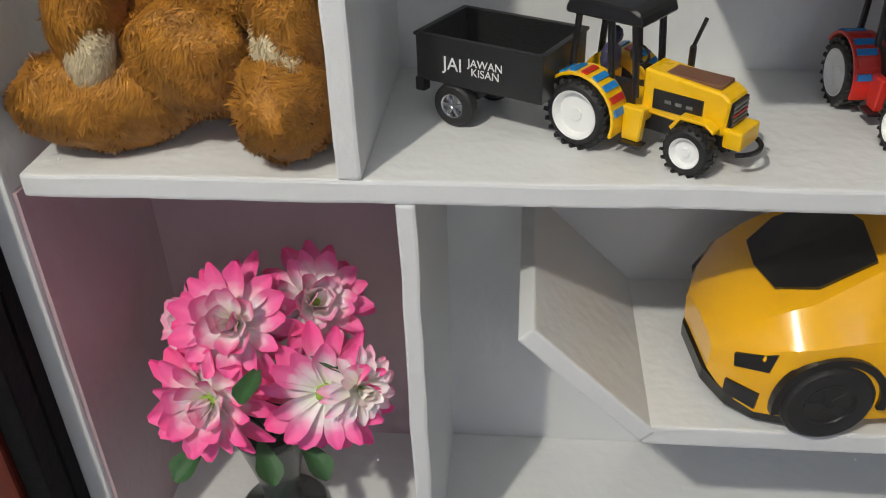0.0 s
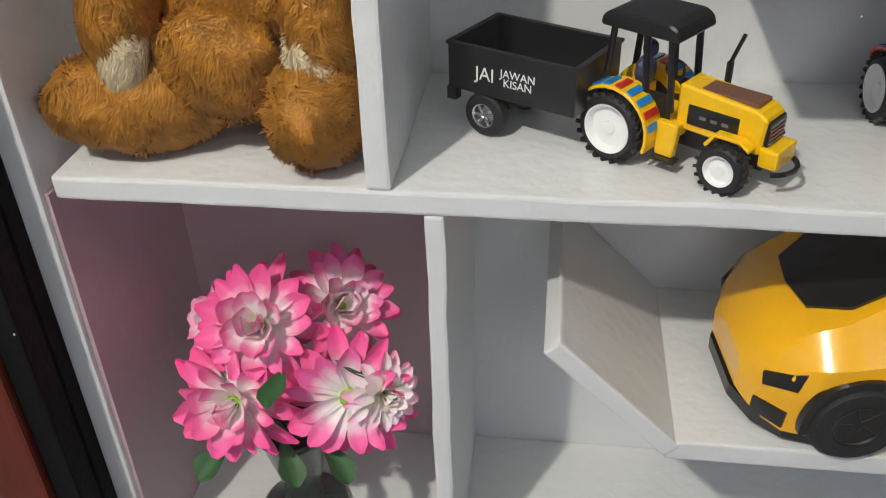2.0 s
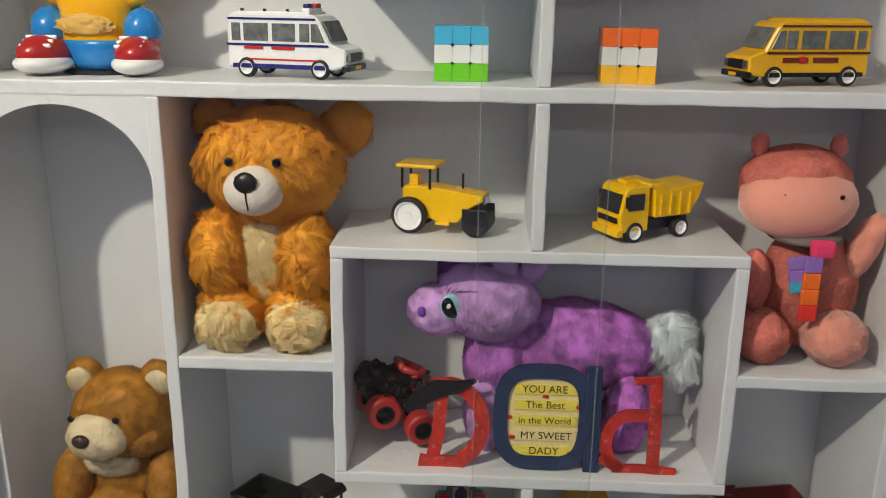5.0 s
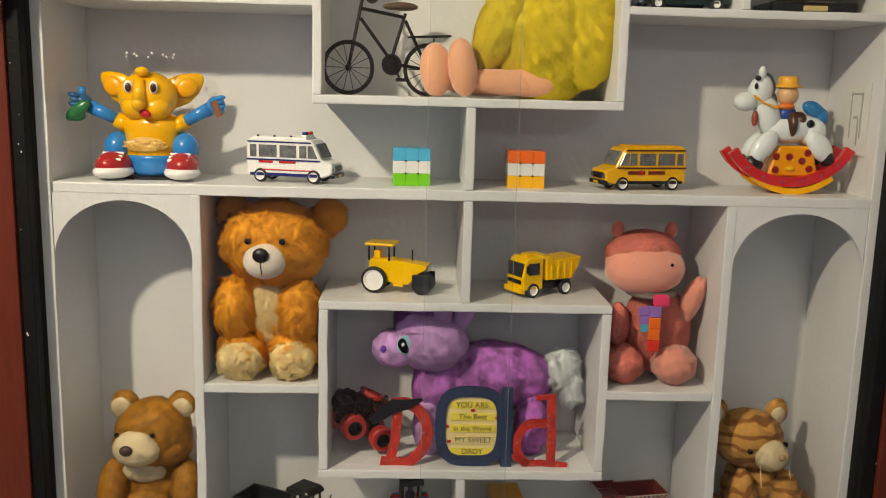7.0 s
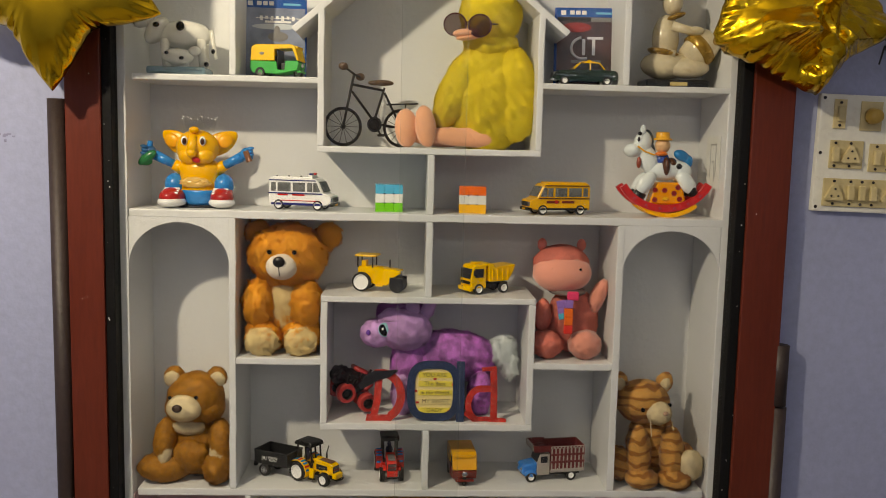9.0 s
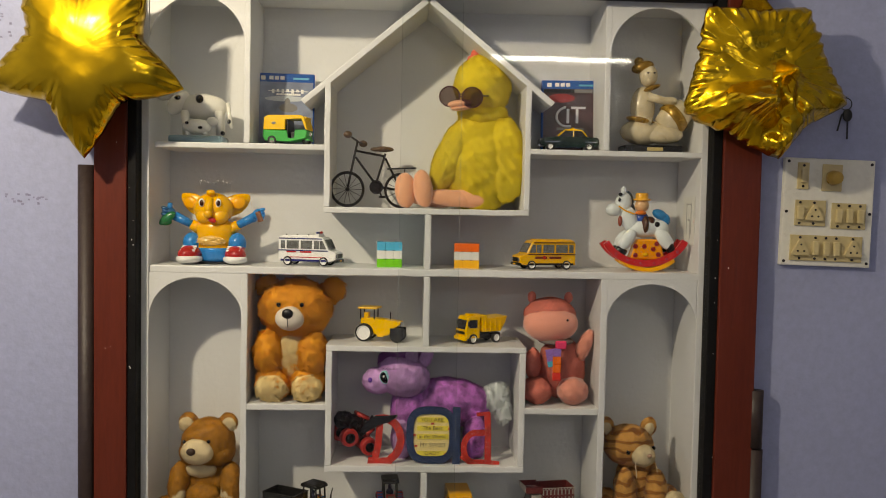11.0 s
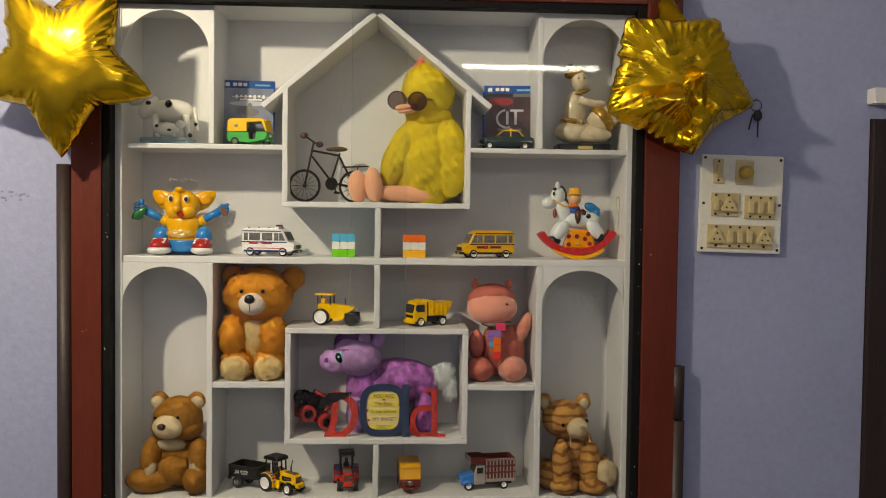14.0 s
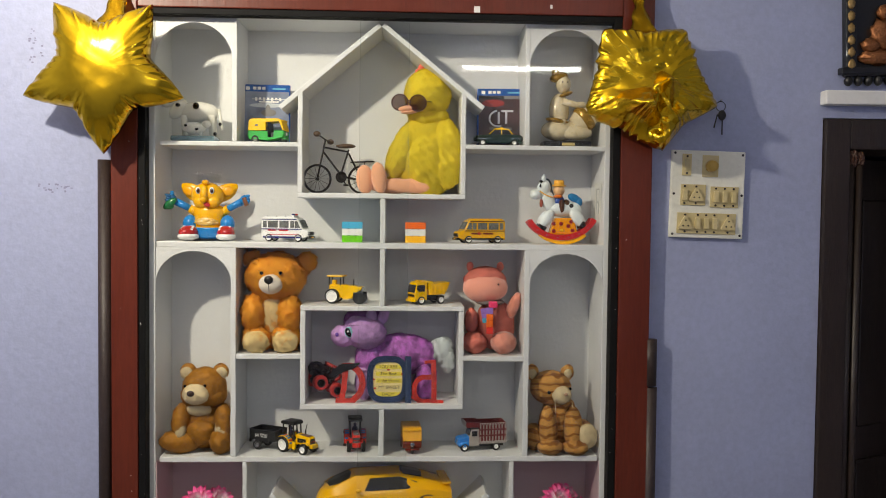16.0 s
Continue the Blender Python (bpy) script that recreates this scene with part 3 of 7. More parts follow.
part("beak", ball(ball(bmesh.new(), (-0.047, -0.050, 0.232), (0.030, 0.022, 0.010), (0, -8, 30)), (-0.044, -0.050, 0.223), (0.026, 0.019, 0.006), (0, -8, 30)), SALM, dk, "salmon felt beak", smooth=True)
l = part("leg", ball(ball(bmesh.new(), (-0.062, -0.030, 0.024), (0.066, 0.018, 0.019), (0, 4, 6)), (-0.020, -0.020, 0.026), (0.05, 0.022, 0.023)), SALM, dk, smooth=True)
part("foot", ball(bmesh.new(), (-0.125, -0.045, 0.044), (0.022, 0.022, 0.043), (0, -8, 0), 0.06), SALM, l, smooth=True)
l = part("leg", ball(bmesh.new(), (-0.100, -0.008, 0.022), (0.070, 0.020, 0.019), (0, 4, 14)), SALM, dk, smooth=True)
part("foot", ball(bmesh.new(), (-0.164, -0.034, 0.040), (0.024, 0.022, 0.040), (0, -4, 10), 0.06), SALM, l, smooth=True)

sg = thing("sunglasses", pose(0.069, 0.024, 1.742, 6, 3, -14), "round tinted sunglasses with maroon rims on the duck", "sunglasses")
LENS = pane_glass("tinted_lens", (0.55, 0.48, 0.48), 1.0, 0.03)
for x in (-0.025, 0.025):
    m = Matrix.Translation((x, 0, 0)) @ Matrix.Rotation(math.pi / 2, 4, "X")
    n = 28
    bm = bmesh.new()
    for k in range(n):
        a, b = 2 * math.pi * k / n, 2 * math.pi * (k + 1) / n
        rod(bm, m @ Vector((0.0225 * math.cos(a), 0.0215 * math.sin(a), 0)), m @ Vector((0.0225 * math.cos(b), 0.0215 * math.sin(b), 0)), 0.0017, seg=8)
    f = part("rim", bm, plastic(70, 22, 26, 0.25), sg, smooth=True)
    part("lens", lathe(bmesh.new(), [(0, -0.0006), (0.022, -0.0006), (0.022, 0.0006), (0, 0.0006)], 28, m), LENS, f)
part("bridge", rod(rod(bmesh.new(), (-0.005, -0.001, 0.006), (0.005, -0.001, 0.006), 0.0014), (-0.005, -0.001, 0.001), (0.005, -0.001, 0.001), 0.0011), plastic(70, 22, 26, 0.25), sg)
part("temple", rod(bmesh.new(), (0.047, 0, 0.004), (0.066, 0.05, 0.006), 0.0013), plastic(70, 22, 26, 0.25), sg)

# ---- purple pony ----
PUR = mat("lilac_plush", srgb(222, 172, 232), 0.85, 0.25, 26, 90, 0.1, island=0.1, spread=0.25)
PUR2 = mat("deep_violet_plush", srgb(206, 124, 216), 0.85, 0.55, 17, 60, 0.1, island=0.08, spread=0.16)
PUR3 = mat("dark_purple_hair", srgb(150, 70, 160), 0.8, 0.3, 12, 120, 0.3, island=0.6)
MINT = mat("pale_mint_hair", srgb(236, 244, 244), 0.8, 0.1, 20, 120, 0.1, island=0.3)
pn = thing("plush_pony", pose(0.020, 0.098, ZBOX), "lilac and violet plush pony with pale mint tail", "plush toy")
furry("body", pn, (0.030, 0.004, 0.120), (0.106, 0.048, 0.056), PUR2, 0.006, 0.001)
furry("chest", pn, (-0.052, -0.004, 0.104), (0.042, 0.044, 0.062), PUR2, 0.006, 0.001)
furry("head", pn, (-0.068, -0.034, 0.188), (0.060, 0.040, 0.045), PUR, 0.005, 0.001, rot=(0, 10, 0))
mz = furry("muzzle", pn, (-0.124, -0.040, 0.178), (0.034, 0.030, 0.030), PUR, 0.003, 0.001, lift=0.3)
blobp("nostril", mz, (-0.140, -0.067, 0.184), (0.005, 0.003, 0.006), plastic(110, 60, 170, 0.6), sub=2)
furry("forelock", pn, (-0.076, -0.006, 0.224), (0.052, 0.038, 0.028), PUR3, 0.010, 0.0009, rot=(0, -18, 0))
for x, y in ((-0.050, -0.040), (-0.016, -0.034)):
    furry("ear", pn, (x, y, 0.230), (0.014, 0.009, 0.024), PUR, 0.004, rot=(0, 10 if x < -0.03 else 24, 0))
ey = part("eye", ball(bmesh.new(), (-0.106, -0.066, 0.190), (0.0140, 0.005, 0.0165), (0, -34, 26)), plastic(150, 210, 215, 0.3), pn, smooth=True)
part("pupil", ball(ball(bmesh.new(), (-0.108, -0.0695, 0.190), (0.0095, 0.003, 0.0140), (0, -34, 26)), (-0.110, -0.0722, 0.193), (0.004, 0.0015, 0.0045), (0, 0, 26), idx=1), [plastic(14, 14, 24, 0.2), WHITEP], ey, smooth=True)
bm = bmesh.new()
for k in range(5):
    rod(bm, (-0.112 + k * 0.005, -0.068, 0.208), (-0.108 + k * 0.0075, -0.072, 0.215 - k * 0.001), 0.0007, 0.0002, 5)
part("eyelashes", bm, BLACKP, ey)
for x, y in ((-0.066, -0.030), (-0.046, 0.02), (0.098, -0.026), (0.108, 0.02)):
    furry("leg", pn, (x, y, 0.048), (0.026, 0.024, 0.050), PUR2 if x > 0 else PUR, 0.005, 0.001)
furry("tail", pn, (0.148, -0.004, 0.136), (0.026, 0.022, 0.034), MINT, 0.016, 0.0007, droop=0.9)
furry("tail_tip", pn, (0.164, -0.010, 0.108), (0.014, 0.014, 0.028), MINT, 0.016, 0.0007, droop=0.9)

# ---- pink hippo with scarf ----
PNK = mat("coral_pink_fleece", srgb(226, 128, 112), 0.9, 0.2, 24, 260, 0.3, depth=0.003, spread=0.25)
PNKF = mat("light_coral_velour", srgb(240, 158, 136), 0.85, 0.06, 14, 260, 0.2, sheen=0.6)
hp = thing("plush_hippo", pose(0.305, 0.082, 1.062), "coral pink plush hippo wearing a striped scarf", "plush toy")
furry("body", hp, (0.010, 0.008, 0.076), (0.054, 0.044, 0.070), PNK, 0.003, 0.001, lift=0.7)
furry("head", hp, (-0.020, 0.0, 0.196), (0.060, 0.048, 0.042), PNK, 0.002, 0.001, lift=0.7, lump=0.02)
part("muzzle", ball(bmesh.new(), (-0.020, -0.014, 0.180), (0.063, 0.046, 0.043), lump=0.02), PNKF, hp, "smooth lighter coral face", smooth=True)
for x in (-0.062, 0.022):
    blobp("ear", hp, (x, 0.0, 0.238), (0.010, 0.006, 0.013), PNK, lump=0.1)
for x in (-0.046, 0.012):
    face_eye(hp, (x, -0.052, 0.192), 0.0028)
for x in (-0.026, -0.012):
    blobp("nostril", hp, (x, -0.057, 0.172), (0.0018, 0.001, 0.0012), plastic(150, 80, 70, 0.7), sub=1)
furry("arm", hp, (0.058, -0.012, 0.128), (0.016, 0.018, 0.042), PNKF, 0.002, rot=(0, 22, 0), lift=0.7)
furry("arm", hp, (-0.058, -0.016, 0.088), (0.018, 0.022, 0.036), PNK, 0.003, lift=0.7)
furry("foot", hp, (0.030, -0.036, 0.031), (0.035, 0.036, 0.031), PNKF, 0.002, lift=0.7)
furry("foot", hp, (-0.050, -0.030, 0.030), (0.034, 0.036, 0.030), PNK, 0.003, lift=0.7)
SC = [mat("scarf_" + n, srgb(*c), 0.85, 0.1, 40, 300, 0.5, depth=0.002) for n, c in (("pink", (240, 60, 110)), ("violet", (150, 110, 190)), ("teal", (60, 170, 200)), ("orange", (245, 110, 30)), ("red", (230, 50, 40)))]
scf = thing("scarf", pose(0.305, 0.082, 1.062), "striped pink violet teal and orange knitted scarf", "scarf")
part("knot", box(-0.014, 0.010, -0.062, -0.048, 0.128, 0.146, 0.004), SC[0], scf)
for k, z in enumerate((0.116, 0.102, 0.090)):
    part("stripe", box(0.0, 0.020, -0.056, -0.050, z, z + 0.0135, 0.001, 1, pose(0, 0, 0, 0, -10, 0) @ pose(-0.014, 0, 0)), (SC[1], SC[1], SC[2])[k], scf)
for k, z in enumerate((0.112, 0.094, 0.076, 0.058)):
    part("stripe", box(-0.020, -0.002, -0.062, -0.056, z, z + 0.0175, 0.001, 1), (SC[1], SC[3], SC[3], SC[4])[k], scf)
part("neck_wrap", ball(bmesh.new(), (-0.006, -0.006, 0.140), (0.040, 0.046, 0.010)), mat("grey_scarf_wrap", srgb(120, 110, 105), 0.85, 0.2, 40, 300, 0.4), scf, smooth=True)

# ---- striped tiger ----


def stripes(name, a, b, scale):
    m = mat(name, a, 0.8, 0.2, 14, 120, 0.3, sheen=0.15, island=0.5)
    n, l = m.node_tree.nodes, m.node_tree.links
    p = n["Principled BSDF"]
    src = p.inputs["Base Color"].links[0].from_socket
    w = n.new("ShaderNodeTexWave")
    w.bands_direction = "Z"
    w.inputs["Scale"].default_value, w.inputs["Distortion"].default_value, w.inputs["Detail"].default_value = scale, 5, 1
    w.inputs["Detail Scale"].default_value = 2.0
    l.new(n["Texture Coordinate"].outputs["Object"], w.inputs["Vector"])
    r = n.new("ShaderNodeMapRange")
    r.inputs["From Min"].default_value, r.inputs["From Max"].default_value = 0.62, 0.85
    l.new(w.outputs["Fac"], r.inputs["Value"])
    x = n.new("ShaderNodeMix")
    x.data_type = "RGBA"
    l.new(r.outputs["Result"], x.inputs["Factor"])
    l.new(src, x.inputs["A"])
    x.inputs["B"].default_value = (*b, 1)
    l.new(x.outputs["Result"], p.inputs["Base Color"])
    return m


TIG = stripes("tiger_plush", srgb(224, 166, 88), srgb(176, 112, 48), 14)
tg = thing("plush_tiger", pose(0.500, 0.080, Z4), "tan and brown striped plush tiger cub with cream muzzle", "plush toy")
furry("body", tg, (0.0, 0.010, 0.076), (0.052, 0.044, 0.076), TIG, 0.005)
furry("head", tg, (-0.030, -0.016, 0.176), (0.056, 0.046, 0.046), TIG, 0.0045, lump=0.03)
furry("muzzle", tg, (-0.006, -0.056, 0.162), (0.027, 0.024, 0.025), CREAM, 0.003, lift=0.3, label="cream muzzle")
blobp("nose", tg, (0.002, -0.080, 0.168), (0.006, 0.003, 0.005), plastic(190, 150, 120, 0.5), sub=2)
face_eye(tg, (-0.040, -0.060, 0.170), 0.006)
face_eye(tg, (0.018, -0.052, 0.178), 0.005)
for x, t in ((-0.080, -14), (0.018, 14)):
    e = furry("ear", tg, (x, -0.006, 0.216), (0.018, 0.009, 0.022), TIG, 0.004, rot=(0, t, 0))
    furry("ear_lining", e, (x, -0.014, 0.213), (0.011, 0.004, 0.014), CREAM, 0.003, rot=(0, t, 0))
for x, y in ((-0.040, -0.040), (0.030, -0.044)):
    a = furry("front_leg", tg, (x, y, 0.068), (0.025, 0.026, 0.060), TIG, 0.005, rot=(-10, 0, 0))
    furry("paw", a, (x + 0.004, y - 0.016, 0.020), (0.034, 0.034, 0.020), TIG, 0.005)
furry("hind_leg", tg, (0.062, -0.020, 0.044), (0.028, 0.046, 0.040), TIG, 0.005)
furry("sole", tg, (0.066, -0.062, 0.050), (0.026, 0.014, 0.034), CREAM, 0.004, lift=0.3, label="cream foot sole")
furry("hind_leg", tg, (-0.074, -0.010, 0.036), (0.024, 0.040, 0.036), TIG, 0.005)
part("whisker", rod(bmesh.new(), (-0.026, -0.068, 0.150), (-0.024, -0.074, 0.116), 0.0009), CREAM, tg)
part("whisker", rod(bmesh.new(), (0.022, -0.062, 0.146), (0.024, -0.068, 0.128), 0.0008), CREAM, tg)

# ---- game cases, cow, statue, cycle ----


def game_case(x, y, rz, art, label, band):
    g = thing("game_case", pose(x, y, Z1, -6, 0, rz) @ Matrix.Scale(1.04, 4), label, "game case")
    blue = plastic(20, 80, 165, 0.2)
    part("case", box(-0.0645, 0.0645, -0.007, 0.007, 0.0, 0.163, 0.003), blue, g, "clear blue plastic case")
    part("cover_sheet", box(-0.059, 0.061, -0.0084, -0.0071, 0.004, 0.143, 0.0), art, g, "printed cover picture")
    part("title_band", box(-0.059, 0.061, -0.0084, -0.0071, 0.143, 0.160, 0.0), plastic(24, 84, 160, 0.25), g)
    for k in range(3):
        part("band_mark", box(-0.034 + k * 0.012, -0.025 + k * 0.012, -0.0090, -0.0085, 0.148, 0.156, 0.0), WHITEP, g)
    part("band_mark", box(-0.052, -0.042, -0.0090, -0.0085, 0.147, 0.156, 0.0), WHITEP, g)
    part("band_mark", box(0.018, 0.052, -0.0090, -0.0085, 0.149, 0.153, 0.0), plastic(90, 180, 210, 0.4), g)
    if band:
        part("strip", box(-0.059, 0.008, -0.0090, -0.0085, 0.134, 0.142, 0.0), BLACKP, g)
        part("strip", box(0.009, 0.061, -0.0090, -0.0085, 0.134, 0.142, 0.0), GREYP, g)
    return g


ART1 = mat("pale_snowy_cover_print", srgb(122, 132, 154), 0.3, 0.6, 14, 30, 0.0)
ART2 = mat("dark_racing_cover_print", srgb(72, 50, 50), 0.3, 0.7, 14, 30, 0.0)
g1 = game_case(-0.327, 0.118, 4, ART1, "blue game case with a pale snowy cover", False)
for k, (w, z) in enumerate(((0.044, 0.122), (0.026, 0.1135))):
    part("title_bar", box(-w + 0.008, w + 0.008, -0.0090, -0.0085, z, z + (0.004 if k else 0.0015), 0.0), WHITEP, g1)
for k in range(7):
    part("title_stroke", box(-0.028 + k * 0.0105, -0.0225 + k * 0.0105, -0.0092, -0.0087, 0.118 + 0.003 * (k % 2), 0.127, 0.0), WHITEP, g1)
part("figure_shape", ball(ball(bmesh.new(), (0.008, -0.0088, 0.086), (0.020, 0.0004, 0.010)), (0.006, -0.0090, 0.098), (0.006, 0.0004, 0.010)), GREYP, g1)
part("cloud_shape", ball(bmesh.new(), (0.004, -0.0086, 0.106), (0.048, 0.0003, 0.006)), plastic(190, 198, 205, 0.5), g1)
g2 = game_case(0.327, 0.118, -5, ART2, "blue game case with a dark racing cover", True)
bm = bmesh.new()
for a0, a1, r in ((100, 290, 0.024),):
    for k in range(14):
        a, b = radians(a0 + (a1 - a0) * k / 14), radians(a0 + (a1 - a0) * (k + 1) / 14)
        rod(bm, (-0.006 + r * math.cos(a), -0.009, 0.080 + r * 0.9 * math.sin(a)), (-0.006 + r * math.cos(b), -0.009, 0.080 + r * 0.9 * math.sin(b)), 0.0026, seg=6)
add_box(bm, 0.002, 0.034, -0.0098, -0.0086, 0.098, 0.103)
add_box(bm, -0.008, -0.002, -0.0098, -0.0086, 0.066, 0.098)
add_box(bm, 0.012, 0.018, -0.0098, -0.0086, 0.066, 0.098)
part("emblem", bm, plastic(205, 205, 208, 0.3), g2)
part("title_bar", box(-0.030, 0.030, -0.0094, -0.0088, 0.050, 0.056, 0.0), GREYP, g2)
part("red_shape", ball(bmesh.new(), (-0.020, -0.0086, 0.122), (0.030, 0.0003, 0.010)), plastic(150, 40, 36, 0.4), g2)

CHINA = mat("glazed_white_china", srgb(226, 224, 214), 0.12, 0.06, 10, 60, 0.0, coat=0.6)
cow = thing("cow_figurine", pose(-0.510, 0.075, Z1) @ Matrix.Scale(1.22, 4), "glazed white china cow and calf with black patches", "figurine")
bm = bmesh.new()
ball(bm, (0.008, 0, 0.068), (0.044, 0.020, 0.024), lump=0.05)
ball(bm, (-0.036, -0.004, 0.074), (0.016, 0.013, 0.026), (0, 40, 0))
ball(bm, (-0.056, -0.006, 0.090), (0.019, 0.011, 0.011), (0, -28, 0))
ball(bm, (-0.054, 0.010, 0.099), (0.004, 0.010, 0.004))
for x in (-0.022, 0.038):
    for y in (-0.010, 0.010):
        rod(bm, (x, y, 0.06), (x + 0.002, y, 0.014), 0.008, 0.006)
rod(bm, (0.052, 0, 0.076), (0.060, -0.004, 0.030), 0.004, 0.003)
part("cow", bm, CHINA, cow, smooth=True)
bm = bmesh.new()
ball(bm, (0.002, -0.022, 0.030), (0.026, 0.010, 0.014))
ball(bm, (0.030, -0.024, 0.040), (0.010, 0.008, 0.008))
for x in (-0.014, 0.016):
    rod(bm, (x, -0.022, 0.026), (x, -0.022, 0.012), 0.005)
part("calf", bm, CHINA, cow, smooth=True)
bm = bmesh.new()
for c, r in (((0.006, -0.0200, 0.080), (0.010, 0.004, 0.011)), ((-0.034, -0.0165, 0.082), (0.008, 0.003, 0.006)), ((-0.014, -0.0305, 0.036), (0.005, 0.002, 0.004)), ((0.010, -0.0310, 0.028), (0.006, 0.002, 0.004)), ((0.046, -0.012, 0.020), (0.006, 0.006, 0.006)), ((-0.072, -0.010, 0.084), (0.004, 0.005, 0.004)), ((-0.050, -0.017, 0.097), (0.002, 0.001, 0.002)), ((0.056, -0.005, 0.042), (0.005, 0.005, 0.006))):
    ball(bm, c, tuple(q * 0.72 if k != 1 else q for k, q in enumerate(r)), sub=2)
part("black_patches", bm, plastic(16, 15, 16, 0.15), cow, smooth=True)
part("plinth", box(-0.046, 0.050, -0.038, 0.026, 0, 0.014, 0.005), mat("pale_blue_glaze", srgb(120, 150, 160), 0.15, 0.2, 30, 90, 0, coat=0.5), cow)

st = thing("drummer_statuette", pose(0.510, 0.085, Z1, 0, 0, 0), "ivory glazed drummer statuette with gold trim on black base", "statuette")
IVORY = mat("ivory_glaze_gold_trim", srgb(214, 200, 168), 0.18, 0.2, 12, 50, 0.1, coat=0.4, dirt=srgb(150, 110, 40), dirt_amount=0.6)
bm = bmesh.new()
ball(bm, (-0.022, 0, 0.050), (0.052, 0.036, 0.030), lump=0.05)
ball(bm, (-0.024, 0, 0.105), (0.028, 0.024, 0.048))
ball(bm, (-0.014, -0.006, 0.176), (0.021, 0.021, 0.025))
ball(bm, (-0.026, 0, 0.196), (0.026, 0.022, 0.014), (0, -14, 0), idx=1)
ball(bm, (-0.036, -0.004, 0.208), (0.011, 0.010, 0.010), idx=1)
ball(bm, (-0.030, -0.010, 0.074), (0.034, 0.028, 0.008), (0, 12, 0), idx=1)
ball(bm, (-0.008, -0.016, 0.148), (0.020, 0.014, 0.006), (0, -20, 0), idx=1)
lathe(bm, [(0.033, -0.012), (0.0365, -0.010), (0.0375, 0), (0.0365, 0.010), (0.033, 0.012)], 24, Matrix.Translation((0.044, -0.012, 0.082)) @ Matrix.Rotation(0.9, 4, "Y"), 1)
for ex in (-0.020, -0.006):
    ball(bm, (ex, -0.026, 0.180), (0.0030, 0.0016, 0.0022), sub=1, idx=2)
lathe(bm, [(0, -0.034), (0.024, -0.034), (0.036, 0), (0.026, 0.034), (0, 0.034)], 24, Matrix.Translation((0.044, -0.012, 0.082)) @ Matrix.Rotation(0.9, 4, "Y"))
rod(bm, (-0.018, -0.022, 0.128), (0.040, -0.030, 0.112), 0.010, 0.008)
ball(bm, (0.030, -0.028, 0.118), (0.018, 0.010, 0.009))
ball(bm, (0.020, -0.016, 0.044), (0.046, 0.026, 0.022))
rod(bm, (-0.030, -0.02, 0.075), (-0.010, -0.03, 0.070), 0.008)
part("figure", bm, [IVORY, mat("gilded_brown_glaze", srgb(160, 124, 56), 0.25, 0.3, 30, 120, 0.1, metal=0.4), BLACKP], st, smooth=True)
part("base", box(-0.070, 0.060, -0.040, 0.036, 0, 0.018, 0.003), BLACKP, st)
part("name_plate", box(-0.022, 0.014, -0.0425, -0.0402, 0.005, 0.013, 0.002), plastic(200, 180, 120, 0.3, 0.2), st)

cyc = thing("miniature_bicycle", pose(-0.120, 0.085, ZH, 0, 0, 20), "black wire miniature bicycle with brown saddle", "model bicycle")
BK = mat("black_wire_metal", (0.014, 0.012, 0.011), 0.45, 0.3, 40, 200, 0.1, metal=0.3)
SADDLE = plastic(92, 70, 52, 0.5)


def hoop(bm, c, r, t, seg=32, axis="Y"):
    for k in range(seg):
        a, b = 2 * math.pi * k / seg, 2 * math.pi * (k + 1) / seg
        f = lambda q: (c[0] + r * math.cos(q), c[1], c[2] + r * math.sin(q))
        rod(bm, f(a), f(b), t, seg=6)
    return bm


for x, n in ((-0.062, "front_wheel"), (0.064, "rear_wheel")):
    bm = hoop(bmesh.new(), (x, 0, 0.040), 0.037, 0.0032)
    for k in range(14):
        a = 2 * math.pi * k / 14
        rod(bm, (x, 0, 0.04), (x + 0.036 * math.cos(a), 0, 0.04 + 0.036 * math.sin(a)), 0.0006, seg=5)
    ball(bm, (x, 0, 0.04), (0.005, 0.008, 0.005), sub=2)
    part(n, bm, BK, cyc)
bm = bmesh.new()
for a, b in (((-0.046, 0, 0.118), (-0.062, 0, 0.040)), ((-0.044, 0, 0.126), (0.026, 0, 0.116)), ((-0.044, 0, 0.112), (0.004, 0, 0.052)), ((0.026, 0, 0.122), (0.004, 0, 0.052)), ((0.026, 0, 0.112), (0.064, 0, 0.040)), ((0.004, 0, 0.048), (0.064, 0, 0.040)), ((-0.040, 0, 0.146), (-0.048, 0, 0.108))):
    rod(bm, a, b, 0.0026, seg=8)
part("frame", bm, BK, cyc)
bm = bmesh.new()
hoop(bm, (0.004, -0.004, 0.046), 0.013, 0.003)
ball(bm, (0.004, 0, 0.046), (0.015, 0.005, 0.015), sub=2)
rod(bm, (0.004, -0.010, 0.046), (0.014, -0.012, 0.026), 0.0018)
rod(bm, (0.008, -0.014, 0.024), (0.022, -0.014, 0.024), 0.0028)
part("chainset", bm, BK, cyc)
part("handlebar", rod(rod(bmesh.new(), (-0.040, -0.004, 0.146), (-0.074, -0.040, 0.158), 0.0022), (-0.040, 0.0, 0.146), (-0.016, 0.030, 0.144), 0.0022), BK, cyc)
for p in ((-0.074, -0.040, 0.158), (-0.018, 0.028, 0.144)):
    part("grip", ball(bmesh.new(), p, (0.010, 0.008, 0.008), sub=2), SADDLE, cyc, "brown knob grip", smooth=True)
part("saddle", ball(ball(bmesh.new(), (0.022, 0, 0.132), (0.024, 0.011, 0.0065)), (0.004, 0, 0.131), (0.014, 0.006, 0.005)), SADDLE, cyc, "brown saddle", smooth=True)
bm = bmesh.new()
